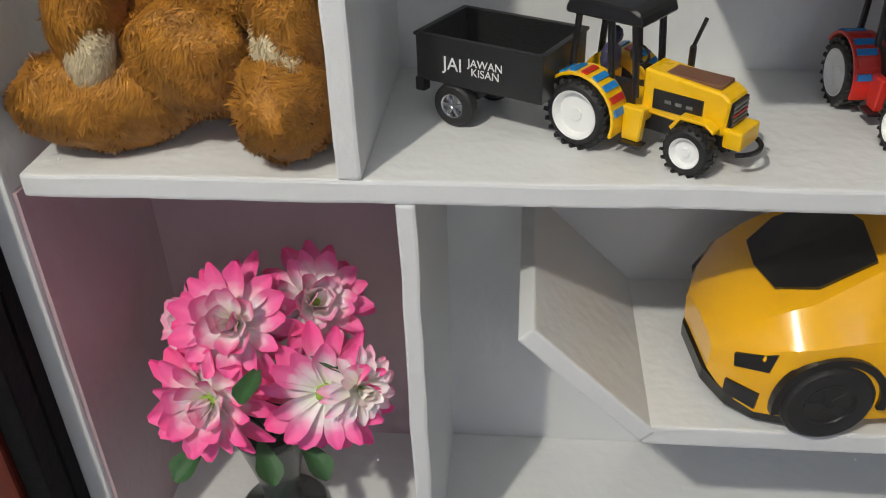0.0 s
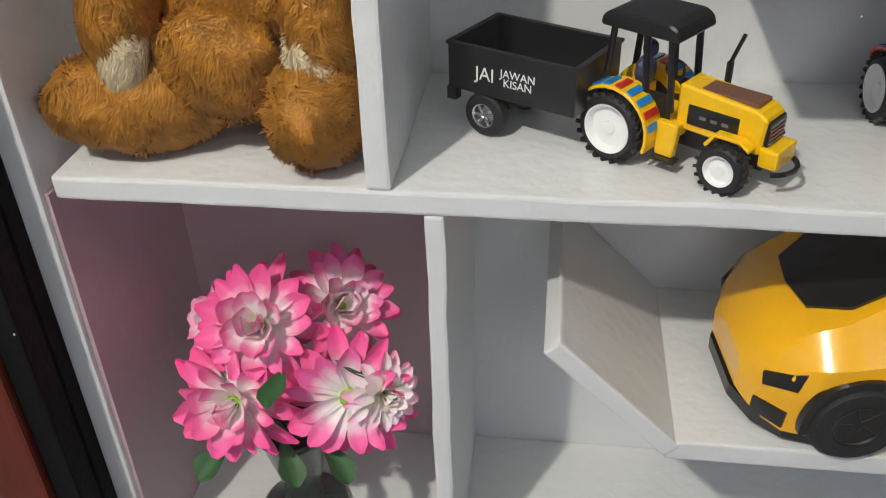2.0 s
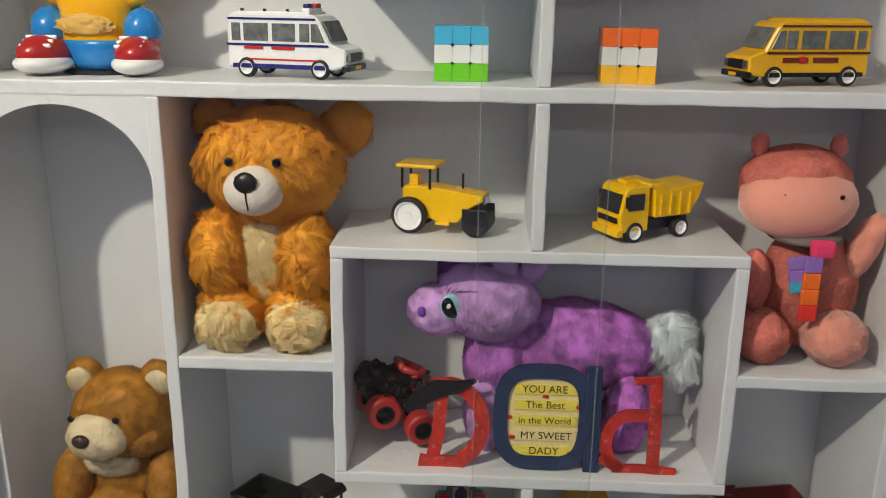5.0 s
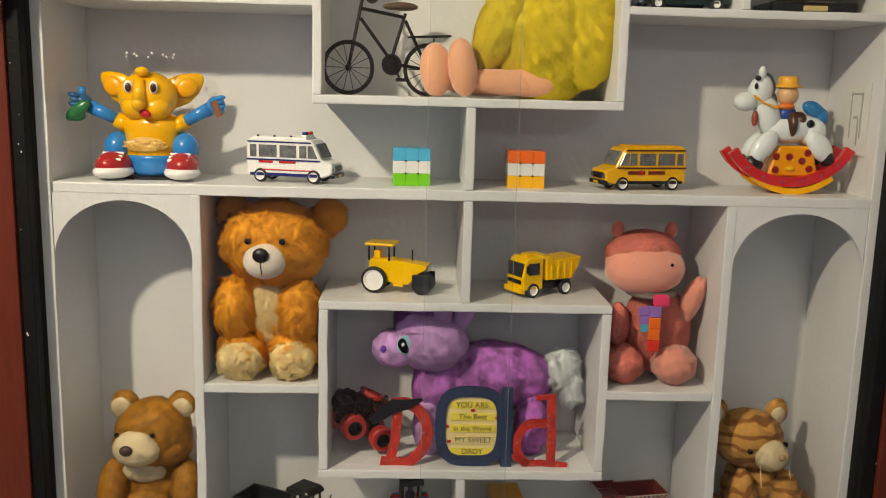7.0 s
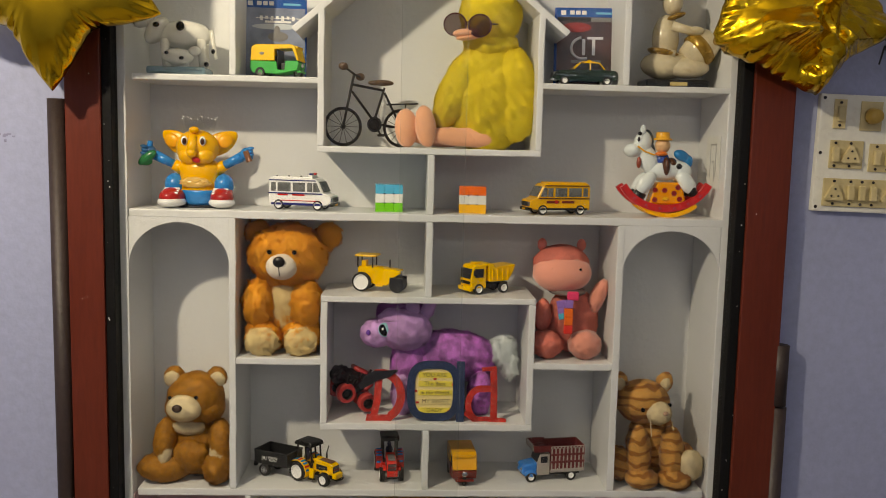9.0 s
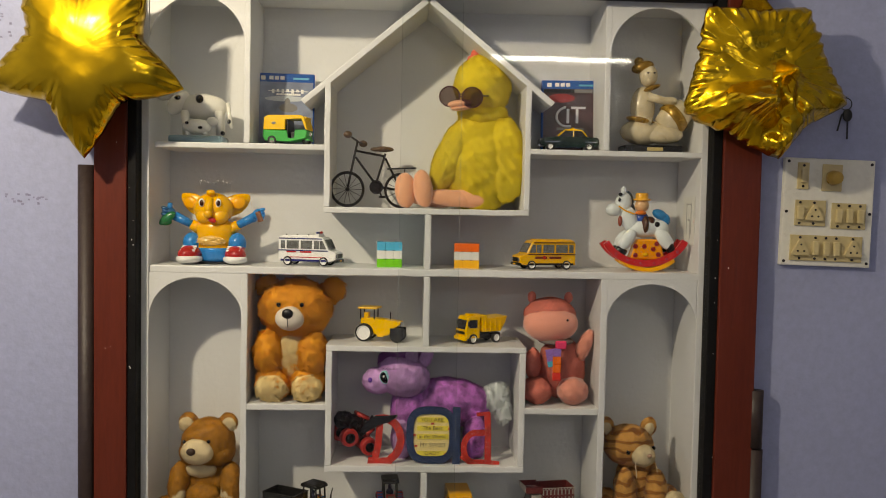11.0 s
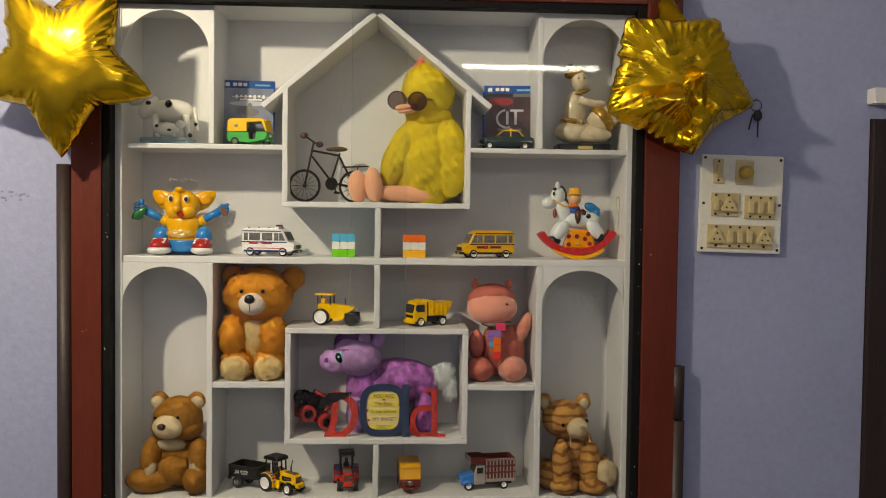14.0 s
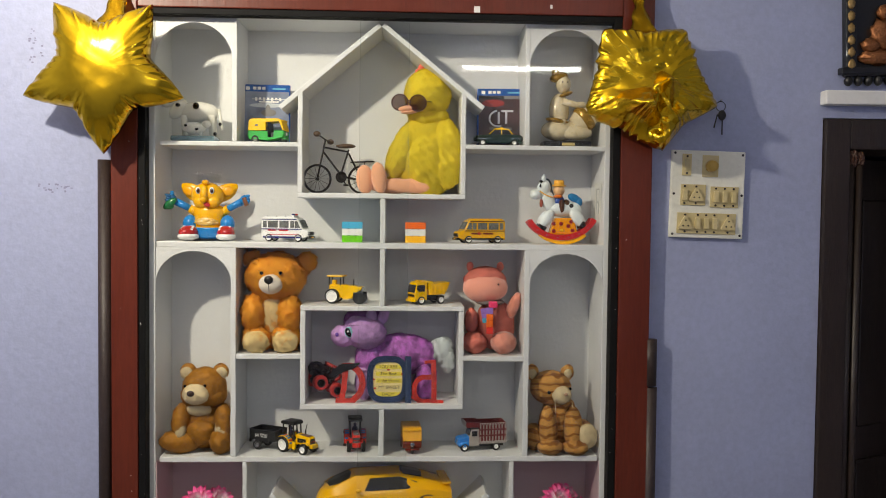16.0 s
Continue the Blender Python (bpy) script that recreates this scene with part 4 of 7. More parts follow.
for y in (-0.008, 0, 0.008):
    rod(bm, (0.034, y, 0.088), (0.098, y, 0.092), 0.0016, seg=6)
rod(bm, (0.064, -0.009, 0.04), (0.070, -0.009, 0.09), 0.0014)
part("carrier", bm, BK, cyc)

# ---- vehicles ----


def van(name, x, y, z, rz, body, stripe, low, label, bus):
    v = thing(name, pose(x, y, z, 0, 0, rz), label, "toy van")
    pts = [(-0.066, 0.010), (0.054, 0.010), (0.068, 0.014), (0.069, 0.030), (0.052, 0.036), (0.040, 0.060), (0.034, 0.065), (-0.060, 0.066), (-0.066, 0.060)]
    prism("body", v, pts, -0.024, 0.024, body, 0.0018)
    bx("roof_panel", v, -0.058, 0.028, -0.021, 0.021, 0.064, 0.068, body, 0.0015)
    for s in (-1, 1):
        y0, y1 = (-0.0250, -0.0236) if s < 0 else (0.0236, 0.0250)
        for a, b in ((-0.060, -0.050), (-0.046, -0.018), (-0.013, 0.013), (0.018, 0.029)):
            bx("side_window", v, a, b, y0, y1, 0.038, 0.056, VANWIN, 0.0004)
        prism("quarter_window", v, [(0.031, 0.038), (0.046, 0.038), (0.038, 0.056), (0.031, 0.056)], y0, y1, VANWIN, 0.0003)
        bx("stripe", v, -0.066, 0.050, y0 - 0.0002, y1 + 0.0002, 0.033, 0.0352, stripe, 0.0)
        bx("skirt", v, -0.060, 0.050, y0 - 0.0002, y1 + 0.0002, 0.010, 0.0145, low, 0.0)
        bx("roof_line", v, -0.064, 0.036, y0, y1, 0.0595, 0.0615, stripe, 0.0)
        if not bus:
            for a, b in ((-0.046, -0.024), (-0.014, 0.012)):
                bx("side_mark", v, a, b, y0 - 0.0003, y1 + 0.0003, 0.0295, 0.0325, REDP, 0.0)
            bx("stripe", v, -0.040, 0.044, y0 - 0.0002, y1 + 0.0002, 0.0185, 0.0200, REDP, 0.0)
        else:
            for k in range(2):
                bx("side_mark", v, -0.030 + k * 0.034, -0.002 + k * 0.034, y0 - 0.0003, y1 + 0.0003, 0.0245, 0.0295, plastic(120, 40, 20), 0.0)
            part("red_badge", ball(bmesh.new(), (0.010, s * 0.0245, 0.027), (0.006, 0.0012, 0.004), sub=2), REDP, v)
    ws = part("windscreen", box(-0.001, 0.001, -0.020, 0.020, -0.0115, 0.0115, 0.0003, 1, pose(0.0475, 0, 0.0485, 0, -27, 0)), VANWIN, v)
    part("grille", box(0.0665, 0.0705, -0.014, 0.014, 0.018, 0.027, 0.0006), BLACKP, v)
    part("bumper", box(0.064, 0.0725, -0.024, 0.024, 0.009, 0.0155, 0.0015), BLACKP if not bus else low, v)
    for s in (-1, 1):
        part("headlight", box(0.0665, 0.0708, s * 0.0185 - 0.0035, s * 0.0185 + 0.0035, 0.019, 0.0265, 0.0005), CHROME, v)
    part("number_plate", box(0.0722, 0.0732, -0.007, 0.007, 0.0105, 0.0140), YEL2, v)
    for wx in (-0.044, 0.040):
        for s in (-1, 1):
            wheel(v, (wx, s * 0.0215, 0.0105), 0.0105, 0.008, RUBBER, WHITEP, share=0.68)
    if not bus:
        lb = bx("light_bar", v, 0.018, 0.026, -0.016, 0.016, 0.068, 0.0715, WHITEP)
        bx("beacon", lb, 0.019, 0.025, -0.016, -0.004, 0.0715, 0.0760, NAVY, 0.001)
        bx("beacon", lb, 0.019, 0.025, 0.004, 0.016, 0.0715, 0.0760, REDP, 0.001)
        for k in range(3):
            bx("roof_vent", v, -0.050 + k * 0.026, -0.047 + k * 0.026, -0.022, -0.019, 0.068, 0.0705, BLACKP)
    return v


van("toy_ambulance", -0.260, 0.070, Z2, -14, WHITEP, NAVY, NAVY, "white toy ambulance van with blue and red stripes", False)
van("toy_school_bus", 0.268, 0.072, Z2, 194, YEL2, plastic(90, 40, 16), BLACKP, "yellow toy school bus with brown stripes", True)


def cube_toy(x, rz, cols, label):
    c = thing("puzzle_cube", pose(x, 0.072, Z2, 0, 0, rz), label, "puzzle cube")
    s, g = 0.0186, 0.00006
    for i in range(3):
        for k in range(3):
            x0 = (i - 1.5) * s
            part("cubelet", box(x0 + g, x0 + s - g, -0.028, 0.028, k * s + g, (k + 1) * s - g, 0.0005, 1), plastic(*cols[k], 0.22), c)
    for i in (-0.5, 0.5):
        for k in (1, 2):
            part("corner_notch", lathe(bmesh.new(), [(0, -0.0004), (0.0021, -0.0004), (0.0021, 0.0006), (0, 0.0006)], 4, Matrix.Translation((i * s, -0.0282, k * s)) @ Matrix.Rotation(math.pi / 2, 4, "X")), BLACKP, c)
    return c


cube_toy(-0.083, 3, ((110, 205, 40), (235, 236, 232), (70, 185, 225)), "green white and blue puzzle cube on the shelf")
cube_toy(0.091, -2, ((250, 185, 40), (225, 226, 220), (250, 110, 30)), "yellow white and orange puzzle cube on the shelf")

# road roller
rr = thing("toy_road_roller", pose(-0.097, 0.075, ZT, 0, 0, -14), "yellow die-cast toy road roller with black drum", "toy roller")
prism("body", rr, [(-0.030, 0.022), (-0.006, 0.014), (0.018, 0.014), (0.030, 0.030), (0.046, 0.040), (0.046, 0.046), (-0.008, 0.052), (-0.046, 0.052), (-0.046, 0.030)], -0.015, 0.015, YEL, 0.0015)
bx("canopy", rr, -0.052, -0.006, -0.020, 0.020, 0.073, 0.0775, YEL, 0.0018)
for px in (-0.046, -0.014):
    for s in (-1, 1):
        part("canopy_post", rod(bmesh.new(), (px, s * 0.015, 0.05), (px, s * 0.015, 0.074), 0.0016, seg=8), BLACKP, rr)
bx("seat", rr, -0.040, -0.030, -0.008, 0.008, 0.052, 0.064, YEL)
part("exhaust", rod(bmesh.new(), (0.018, 0.006, 0.048), (0.018, 0.006, 0.066), 0.0014, seg=8), BLACKP, rr)
bx("radiator", rr, 0.0455, 0.048, -0.012, 0.012, 0.036, 0.045, CHROME)
for s in (-1, 1):
    wheel(rr, (-0.036, s * 0.020, 0.0205), 0.0205, 0.011, RUBBER, WHITEP, share=0.78)
    bx("step", rr, -0.006, 0.010, s * 0.018 - 0.003, s * 0.018 + 0.003, 0.012, 0.0155, YEL)
part("drum", lathe(bmesh.new(), [(0, -0.017), (0.013, -0.017), (0.0155, -0.016), (0.0155, 0.016), (0.013, 0.017), (0, 0.017)], 28, Matrix.Translation((0.038, 0, 0.0155)) @ Matrix.Rotation(math.pi / 2, 4, "X")), RUBBER, rr)
part("fork", box(0.024, 0.052, -0.020, -0.0175, 0.014, 0.032, 0.001), BLACKP, rr)
part("fork", box(0.024, 0.052, 0.0175, 0.020, 0.014, 0.032, 0.001), BLACKP, rr)

# dump truck
dt = thing("toy_dump_truck", pose(0.126, 0.078, ZT, 0, 0, 208), "yellow toy dump truck with tipper bed", "toy truck")
prism("cab", dt, [(0.014, 0.012), (0.050, 0.012), (0.052, 0.030), (0.046, 0.058), (0.040, 0.062), (0.014, 0.062)], -0.022, 0.022, YEL, 0.0015)
part("windscreen", box(-0.001, 0.001, -0.018, 0.018, -0.0105, 0.0105, 0.0003, 1, pose(0.0500, 0, 0.0435, 0, -12, 0)), WINDOW, dt)
for s in (-1, 1):
    bx("side_window", dt, 0.022, 0.042, s * 0.0224 - 0.0008, s * 0.0224 + 0.0008, 0.036, 0.054, WINDOW, 0.0003)
    bx("mirror", dt, 0.044, 0.047, s * 0.0245 - 0.0015, s * 0.0245 + 0.0015, 0.040, 0.052, BLACKP)
bx("grille", dt, 0.0512, 0.0535, -0.017, 0.017, 0.022, 0.028, BLACKP)
bx("bumper", dt, 0.048, 0.0555, -0.023, 0.023, 0.008, 0.016, YEL)
bx("chassis", dt, -0.046, 0.046, -0.013, 0.013, 0.010, 0.022, BLACKP)
bx("roof_lamp", dt, 0.022, 0.036, -0.008, 0.008, 0.062, 0.0665, YEL)
prism("tipper_bed", dt, [(-0.058, 0.060), (-0.052, 0.044), (-0.040, 0.026), (0.008, 0.026), (0.010, 0.058), (0.016, 0.060), (0.016, 0.064), (-0.002, 0.064), (-0.006, 0.056)], -0.024, 0.024, YEL, 0.0012)
for k in range(4):
    for s in (-1, 1):
        bx("bed_rib", dt, -0.040 + k * 0.013, -0.0375 + k * 0.013, s * 0.0248 - 0.0012, s * 0.0248 + 0.0012, 0.028, 0.052, YEL, 0.0)
part("hose", rod(bmesh.new(), (0.012, -0.012, 0.022), (0.012, -0.012, 0.062), 0.004, seg=10), BLACKP, dt)
for wx in (-0.030, 0.032):
    for s in (-1, 1):
        wheel(dt, (wx, s * 0.019, 0.0115), 0.0115, 0.009, RUBBER, WHITEP, share=0.66)


def auto_rickshaw(x, y, z, rz, top, bottom, label, sc=1.0, brown=False):
    a = thing("toy_auto_rickshaw", pose(x, y, z, 0, 0, rz) @ Matrix.Scale(sc, 4), label, "toy rickshaw")
    prism("lower_body", a, [(-0.046, 0.010), (0.006, 0.008), (0.020, 0.010), (0.046, 0.016), (0.050, 0.030), (0.046, 0.034), (0.022, 0.034), (0.020, 0.016), (0.006, 0.016), (0.004, 0.032), (-0.050, 0.034), (-0.052, 0.020)], -0.024, 0.024, bottom, 0.0012)
    prism("hood", a, [(-0.050, 0.034), (0.000, 0.034), (0.000, 0.056), (0.036, 0.058), (0.046, 0.034), (0.050, 0.034), (0.042, 0.062), (0.034, 0.066), (-0.040, 0.066), (-0.048, 0.060)], -0.0245, 0.0245, top, 0.0012)
    prism("windscreen", a, [(0.0465, 0.034), (0.0485, 0.034), (0.0412, 0.058), (0.0392, 0.058)], -0.021, 0.021, WINDOW, 0.0002)
    bx("seat", a, -0.010, 0.002, -0.020, 0.020, 0.020, 0.044, BLACKP)
    bx("partition", a, 0.004, 0.006, -0.022, 0.022, 0.016, 0.056, BLACKP)
    bx("driver_seat", a, 0.010, 0.022, -0.012, 0.012, 0.016, 0.030, BLACKP)
    part("headlight", ball(bmesh.new(), (0.050, 0, 0.026), (0.003, 0.006, 0.006), sub=2), CHROME, a)
    bx("bumper", a, 0.044, 0.052, -0.018, 0.018, 0.011, 0.015, bottom)
    for s in (-1, 1):
        wheel(a, (-0.030, s * 0.0215, 0.0105), 0.0105, 0.007, RUBBER, GREYP)
        part("side_badge", ball(bmesh.new(), (-0.026, s * 0.0247, 0.048), (0.005, 0.0008, 0.003), sub=2), GREYP, a)
    wheel(a, (0.042, 0, 0.0100), 0.0100, 0.007, RUBBER, GREYP)
    bx("lamp_panel", a, 0.0425, 0.0465, -0.020, 0.020, 0.0585, 0.0625, top)
    return a


auto_rickshaw(-0.310, 0.062, Z1, -10, plastic(250, 196, 20, 0.3), plastic(36, 168, 70, 0.3), "green and yellow toy auto rickshaw")
auto_rickshaw(0.083, 0.070, Z4, -86, plastic(236, 170, 30, 0.3), plastic(120, 40, 26, 0.3), "yellow and maroon toy rickshaw facing the glass", 1.06)

# taxi
tx = thing("toy_taxi", pose(0.314, 0.060, Z1, 0, 0, 180), "dark green toy taxi with yellow roof", "toy car")
DG = plastic(14, 40, 30, 0.15)
CAR = [(-0.068, 0.016, 0.018, 0.026), (-0.060, 0.024, 0.011, 0.031), (-0.030, 0.026, 0.009, 0.032), (0.020, 0.026, 0.009, 0.032), (0.056, 0.024, 0.010, 0.030), (0.067, 0.018, 0.014, 0.025)]
bm = loft(CAR, lambda s: [(-s[1], s[2]), (-s[1] * 1.04, (s[2] + s[3]) / 2), (-s[1] * 0.86, s[3]), (0, s[3] + 0.002), (s[1] * 0.86, s[3]), (s[1] * 1.04, (s[2] + s[3]) / 2), (s[1], s[2])])
part("body", bm, DG, tx, smooth=False)
TOP = [(-0.040, 0.020, 0.031, 0.033), (-0.026, 0.020, 0.031, 0.046), (0.010, 0.020, 0.031, 0.047), (0.028, 0.020, 0.031, 0.033)]
part("cabin", loft(TOP, lambda s: [(-s[1], s[2]), (-s[1] * 0.84, s[3]), (s[1] * 0.84, s[3]), (s[1], s[2])]), WINDOW, tx)
part("roof", loft([(-0.028, 0.0175, 0.0452, 0.0478), (-0.010, 0.018, 0.0458, 0.0502), (0.010, 0.0175, 0.0452, 0.0488)], lambda s: [(-s[1], s[2]), (-s[1] * 0.8, s[3]), (s[1] * 0.8, s[3]), (s[1], s[2])]), YEL, tx, "yellow roof")
bx("roof_sign", tx, -0.012, -0.006, -0.006, 0.006, 0.050, 0.0535, YEL)
for s in (-1, 1):
    for a, b in (((-0.038, s * 0.0195, 0.033), (-0.027, s * 0.0172, 0.0462)), ((-0.008, s * 0.0200, 0.032), (-0.008, s * 0.0174, 0.0465)), ((0.026, s * 0.0195, 0.033), (0.011, s * 0.0172, 0.0465))):
        part("pillar", rod(bmesh.new(), a, b, 0.0012, seg=6), YEL, tx)
    bx("trim_line", tx, -0.060, 0.060, s * 0.0262 - 0.0006, s * 0.0262 + 0.0006, 0.0195, 0.0210, CHROME, 0.0)
    part("headlight", ball(bmesh.new(), (0.064, s * 0.015, 0.024), (0.003, 0.004, 0.004), sub=2), CHROME, tx)
    for wx in (-0.042, 0.044):
        wheel(tx, (wx, s * 0.0235, 0.0095), 0.0095, 0.006, RUBBER, WHITEP)
bx("bumper", tx, 0.066, 0.071, -0.022, 0.022, 0.010, 0.0145, CHROME)


def tractor(x, y, z, rz, body, accent, label, name="toy_tractor"):
    t = thing(name, pose(x, y, z, 0, 0, rz) @ Matrix.Scale(0.93, 4), label, "toy tractor")
    prism("bonnet", t, [(0.006, 0.026), (0.060, 0.024), (0.062, 0.046), (0.056, 0.050), (0.006, 0.054)], -0.0115, 0.0115, body, 0.0014)
    bx("bonnet_top_decal", t, 0.016, 0.054, -0.008, 0.008, 0.0505, 0.0530, accent, 0.0003)
    for s in (-1, 1):
        bx("side_grille", t, 0.014, 0.046, s * 0.0118 - 0.0008, s * 0.0118 + 0.0008, 0.031, 0.043, BLACKP, 0.0003)
        for k in range(3):
            bx("grille_mark", t, 0.022 + k * 0.007, 0.026 + k * 0.007, s * 0.0124 - 0.0005, s * 0.0124 + 0.0005, 0.036, 0.038, GREYP, 0.0)
    bx("front_grille", t, 0.0612, 0.0635, -0.0095, 0.0095, 0.030, 0.045, BLACKP, 0.0004)
    for k in range(5):
        bx("grille_bar", t, 0.0632, 0.0642, -0.0090, 0.0090, 0.0315 + k * 0.0026, 0.0325 + k * 0.0026, GREYP if k != 2 else REDP, 0.0)
    bx("chassis", t, -0.020, 0.062, -0.008, 0.008, 0.014, 0.027, BLACKP)
    bx("front_bumper", t, 0.060, 0.072, -0.012, 0.012, 0.018, 0.030, body, 0.002)
    bm = bmesh.new()
    for k in range(8):
        a, b = -0.9 + 1.8 * k / 8, -0.9 + 1.8 * (k + 1) / 8
        rod(bm, (0.058 + 0.020 * math.cos(a), 0.018 * math.sin(a), 0.017), (0.058 + 0.020 * math.cos(b), 0.018 * math.sin(b), 0.017), 0.0016, seg=6)
    part("bull_bar", bm, BLACKP, t)
    bx("floor_plate", t, -0.020, 0.012, -0.018, 0.018, 0.022, 0.030, body, 0.0015)
    for s in (-1, 1):
        pts = [(-0.027 + 0.0274 * math.cos(radians(q)), 0.0222 + 0.0274 * math.sin(radians(q))) for q in range(-20, 146, 15)]
        pts += [(-0.027 + 0.0254 * math.cos(radians(q)), 0.0222 + 0.0254 * math.sin(radians(q))) for q in range(145, -21, -15)]
        f = prism("mudguard", t, pts, s * 0.0235 - 0.0095, s * 0.0235 + 0.0095, body, 0.0004)
        pts2 = [(-0.027 + 0.0272 * math.cos(radians(q)), 0.0222 + 0.0272 * math.sin(radians(q))) for q in range(30, 161, 15)]
        pts2 += [(-0.027 + 0.0180 * math.cos(radians(q)), 0.0222 + 0.0180 * math.sin(radians(q))) for q in range(160, 29, -15)]
        prism("side_guard", f, pts2, s * 0.0140 - 0.001, s * 0.0140 + 0.001, body, 0.0003)
        for k in range(7):
            q = radians(14 + k * 17)
            c = (-0.027 + 0.0278 * math.cos(q), s * 0.0245, 0.0222 + 0.0278 * math.sin(q))
            part("flame_decal", add_box(bmesh.new(), -0.0006, 0.0006, -0.0065, 0.0065, -0.0022, 0.0022, 0, m=Matrix.Translation(c) @ Matrix.Rotation(-q, 4, "Y")), (BLUEP, REDP, BLUEP)[k % 3], f)
        wheel(t, (-0.027, s * 0.0265, 0.0222), 0.0215, 0.015, RUBBER, WHITEP, lugs=22, share=0.74)
        wheel(t, (0.045, s * 0.0215, 0.0155), 0.0150, 0.011, RUBBER, WHITEP, lugs=18, share=0.64)
        prism("step_panel", t, [(-0.001, 0.032), (0.014, 0.032), (0.012, 0.010), (0.000, 0.010)], s * 0.0190 - 0.003, s * 0.0190 + 0.003, body, 0.001)
        bx("step_tread", t, 0.001, 0.016, s * 0.0225 - 0.0045, s * 0.0225 + 0.0045, 0.0085, 0.0105, BLACKP)
        prism("front_guard", t, [(0.030, 0.026), (0.036, 0.034), (0.052, 0.034), (0.058, 0.030), (0.058, 0.028), (0.052, 0.032), (0.037, 0.032), (0.032, 0.024)], s * 0.0165 - 0.004, s * 0.0165 + 0.004, body, 0.0004)
        for a, b in (((-0.042, s * 0.0165, 0.036), (-0.038, s * 0.0160, 0.082)), ((-0.012, s * 0.0165, 0.032), (-0.016, s * 0.0160, 0.082)), ((0.004, s * 0.0150, 0.036), (0.000, s * 0.0160, 0.082))):
            part("cab_post", rod(bmesh.new(), a, b, 0.0022, seg=8), BLACKP, t)
        bx("cab_panel", t, -0.038, 0.004, s * 0.0150 - 0.001, s * 0.0150 + 0.001, 0.030, 0.046, BLACKP)
    prism("cab_roof", t, [(-0.046, 0.080), (0.008, 0.080), (0.006, 0.087), (0.000, 0.090), (-0.040, 0.090), (-0.045, 0.086)], -0.021, 0.021, BLACKP, 0.0015, "black cab roof")
    bx("seat", t, -0.034, -0.020, -0.008, 0.008, 0.030, 0.042, body)
    part("driver_shape", ball(ball(bmesh.new(), (-0.024, 0, 0.050), (0.006, 0.009, 0.011), sub=2), (-0.022, 0, 0.065), (0.005, 0.005, 0.006), sub=2), plastic(60, 60, 90, 0.5), t)
    part("exhaust", rod(rod(bmesh.new(), (0.024, 0.012, 0.048), (0.024, 0.012, 0.064), 0.0022, seg=8), (0.024, 0.012, 0.064), (0.030, 0.012, 0.082), 0.0013, seg=8), BLACKP, t)
    part("steering_wheel", hoop(bmesh.new(), (-0.004, 0, 0.056), 0.006, 0.001, 16), BLACKP, t)
    part("hitch", rod(bmesh.new(), (-0.050, 0, 0.022), (-0.074, 0, 0.024), 0.002, seg=8), GREYP, t)
    return t


tractor(-0.230, 0.056, Z4, -36, YEL, plastic(120, 80, 60, 0.5), "yellow toy tractor with black cab and white rims")
tractor(-0.072, 0.092, Z4, -84, plastic(214, 46, 34, 0.3), GREYP, "red toy tractor with black cab facing the glass")

tr = thing("toy_trailer", pose(-0.312, 0.086, Z4, 0, 0, -28) @ Matrix.Scale(0.93, 4), "black plastic toy trailer with white slogan", "toy trailer")
BK2 = plastic(24, 25, 26, 0.45)
for n, b in (("floor_panel", (-0.044, 0.044, -0.028, 0.028, 0.030, 0.033)), ("side_panel", (-0.044, 0.044, -0.030, -0.0275, 0.030, 0.060)), ("side_panel", (-0.044, 0.044, 0.0275, 0.030, 0.030, 0.060)), ("end_panel", (-0.046, -0.0435, -0.030, 0.030, 0.030, 0.060)), ("end_panel", (0.0435, 0.046, -0.030, 0.030, 0.030, 0.060))):
    bx(n, tr, *b, BK2)
for b in ((-0.047, 0.047, -0.0312, -0.0272, 0.0595, 0.0615), (-0.047, 0.047, 0.0272, 0.0312, 0.0595, 0.0615), (-0.0472, -0.0432, -0.031, 0.031, 0.0595, 0.0615), (0.0432, 0.0472, -0.031, 0.031, 0.0595, 0.0615)):
    bx("top_rim", tr, *b, BK2, 0.0004)
for s in (-1, 1):
    wheel(tr, (-0.020, s * 0.0240, 0.0150), 0.0150, 0.010, RUBBER, CHROME, spokes=6)
bx("axle_box", tr, -0.034, -0.006, -0.018, 0.018, 0.018, 0.031, BK2, 0.001)
bx("corner_leg", tr, -0.047, -0.040, -0.031, -0.024, 0.022, 0.031, BK2)
part("drawbar", rod(rod(bmesh.new(), (0.044, -0.012, 0.026), (0.064, 0, 0.024), 0.002, seg=8), (0.044, 0.012, 0.026), (0.064, 0, 0.024), 0.002, seg=8), BK2, tr)
words(tr, "JAI", 0.0124, pose(-0.018, -0.0304, 0.0405) @ UPRIGHT, WHITEP)
words(tr, "JAWAN", 0.0074, pose(0.006, -0.0304, 0.0455) @ UPRIGHT, WHITEP)
words(tr, "KISAN", 0.0074, pose(0.006, -0.0304, 0.0395) @ UPRIGHT, WHITEP)

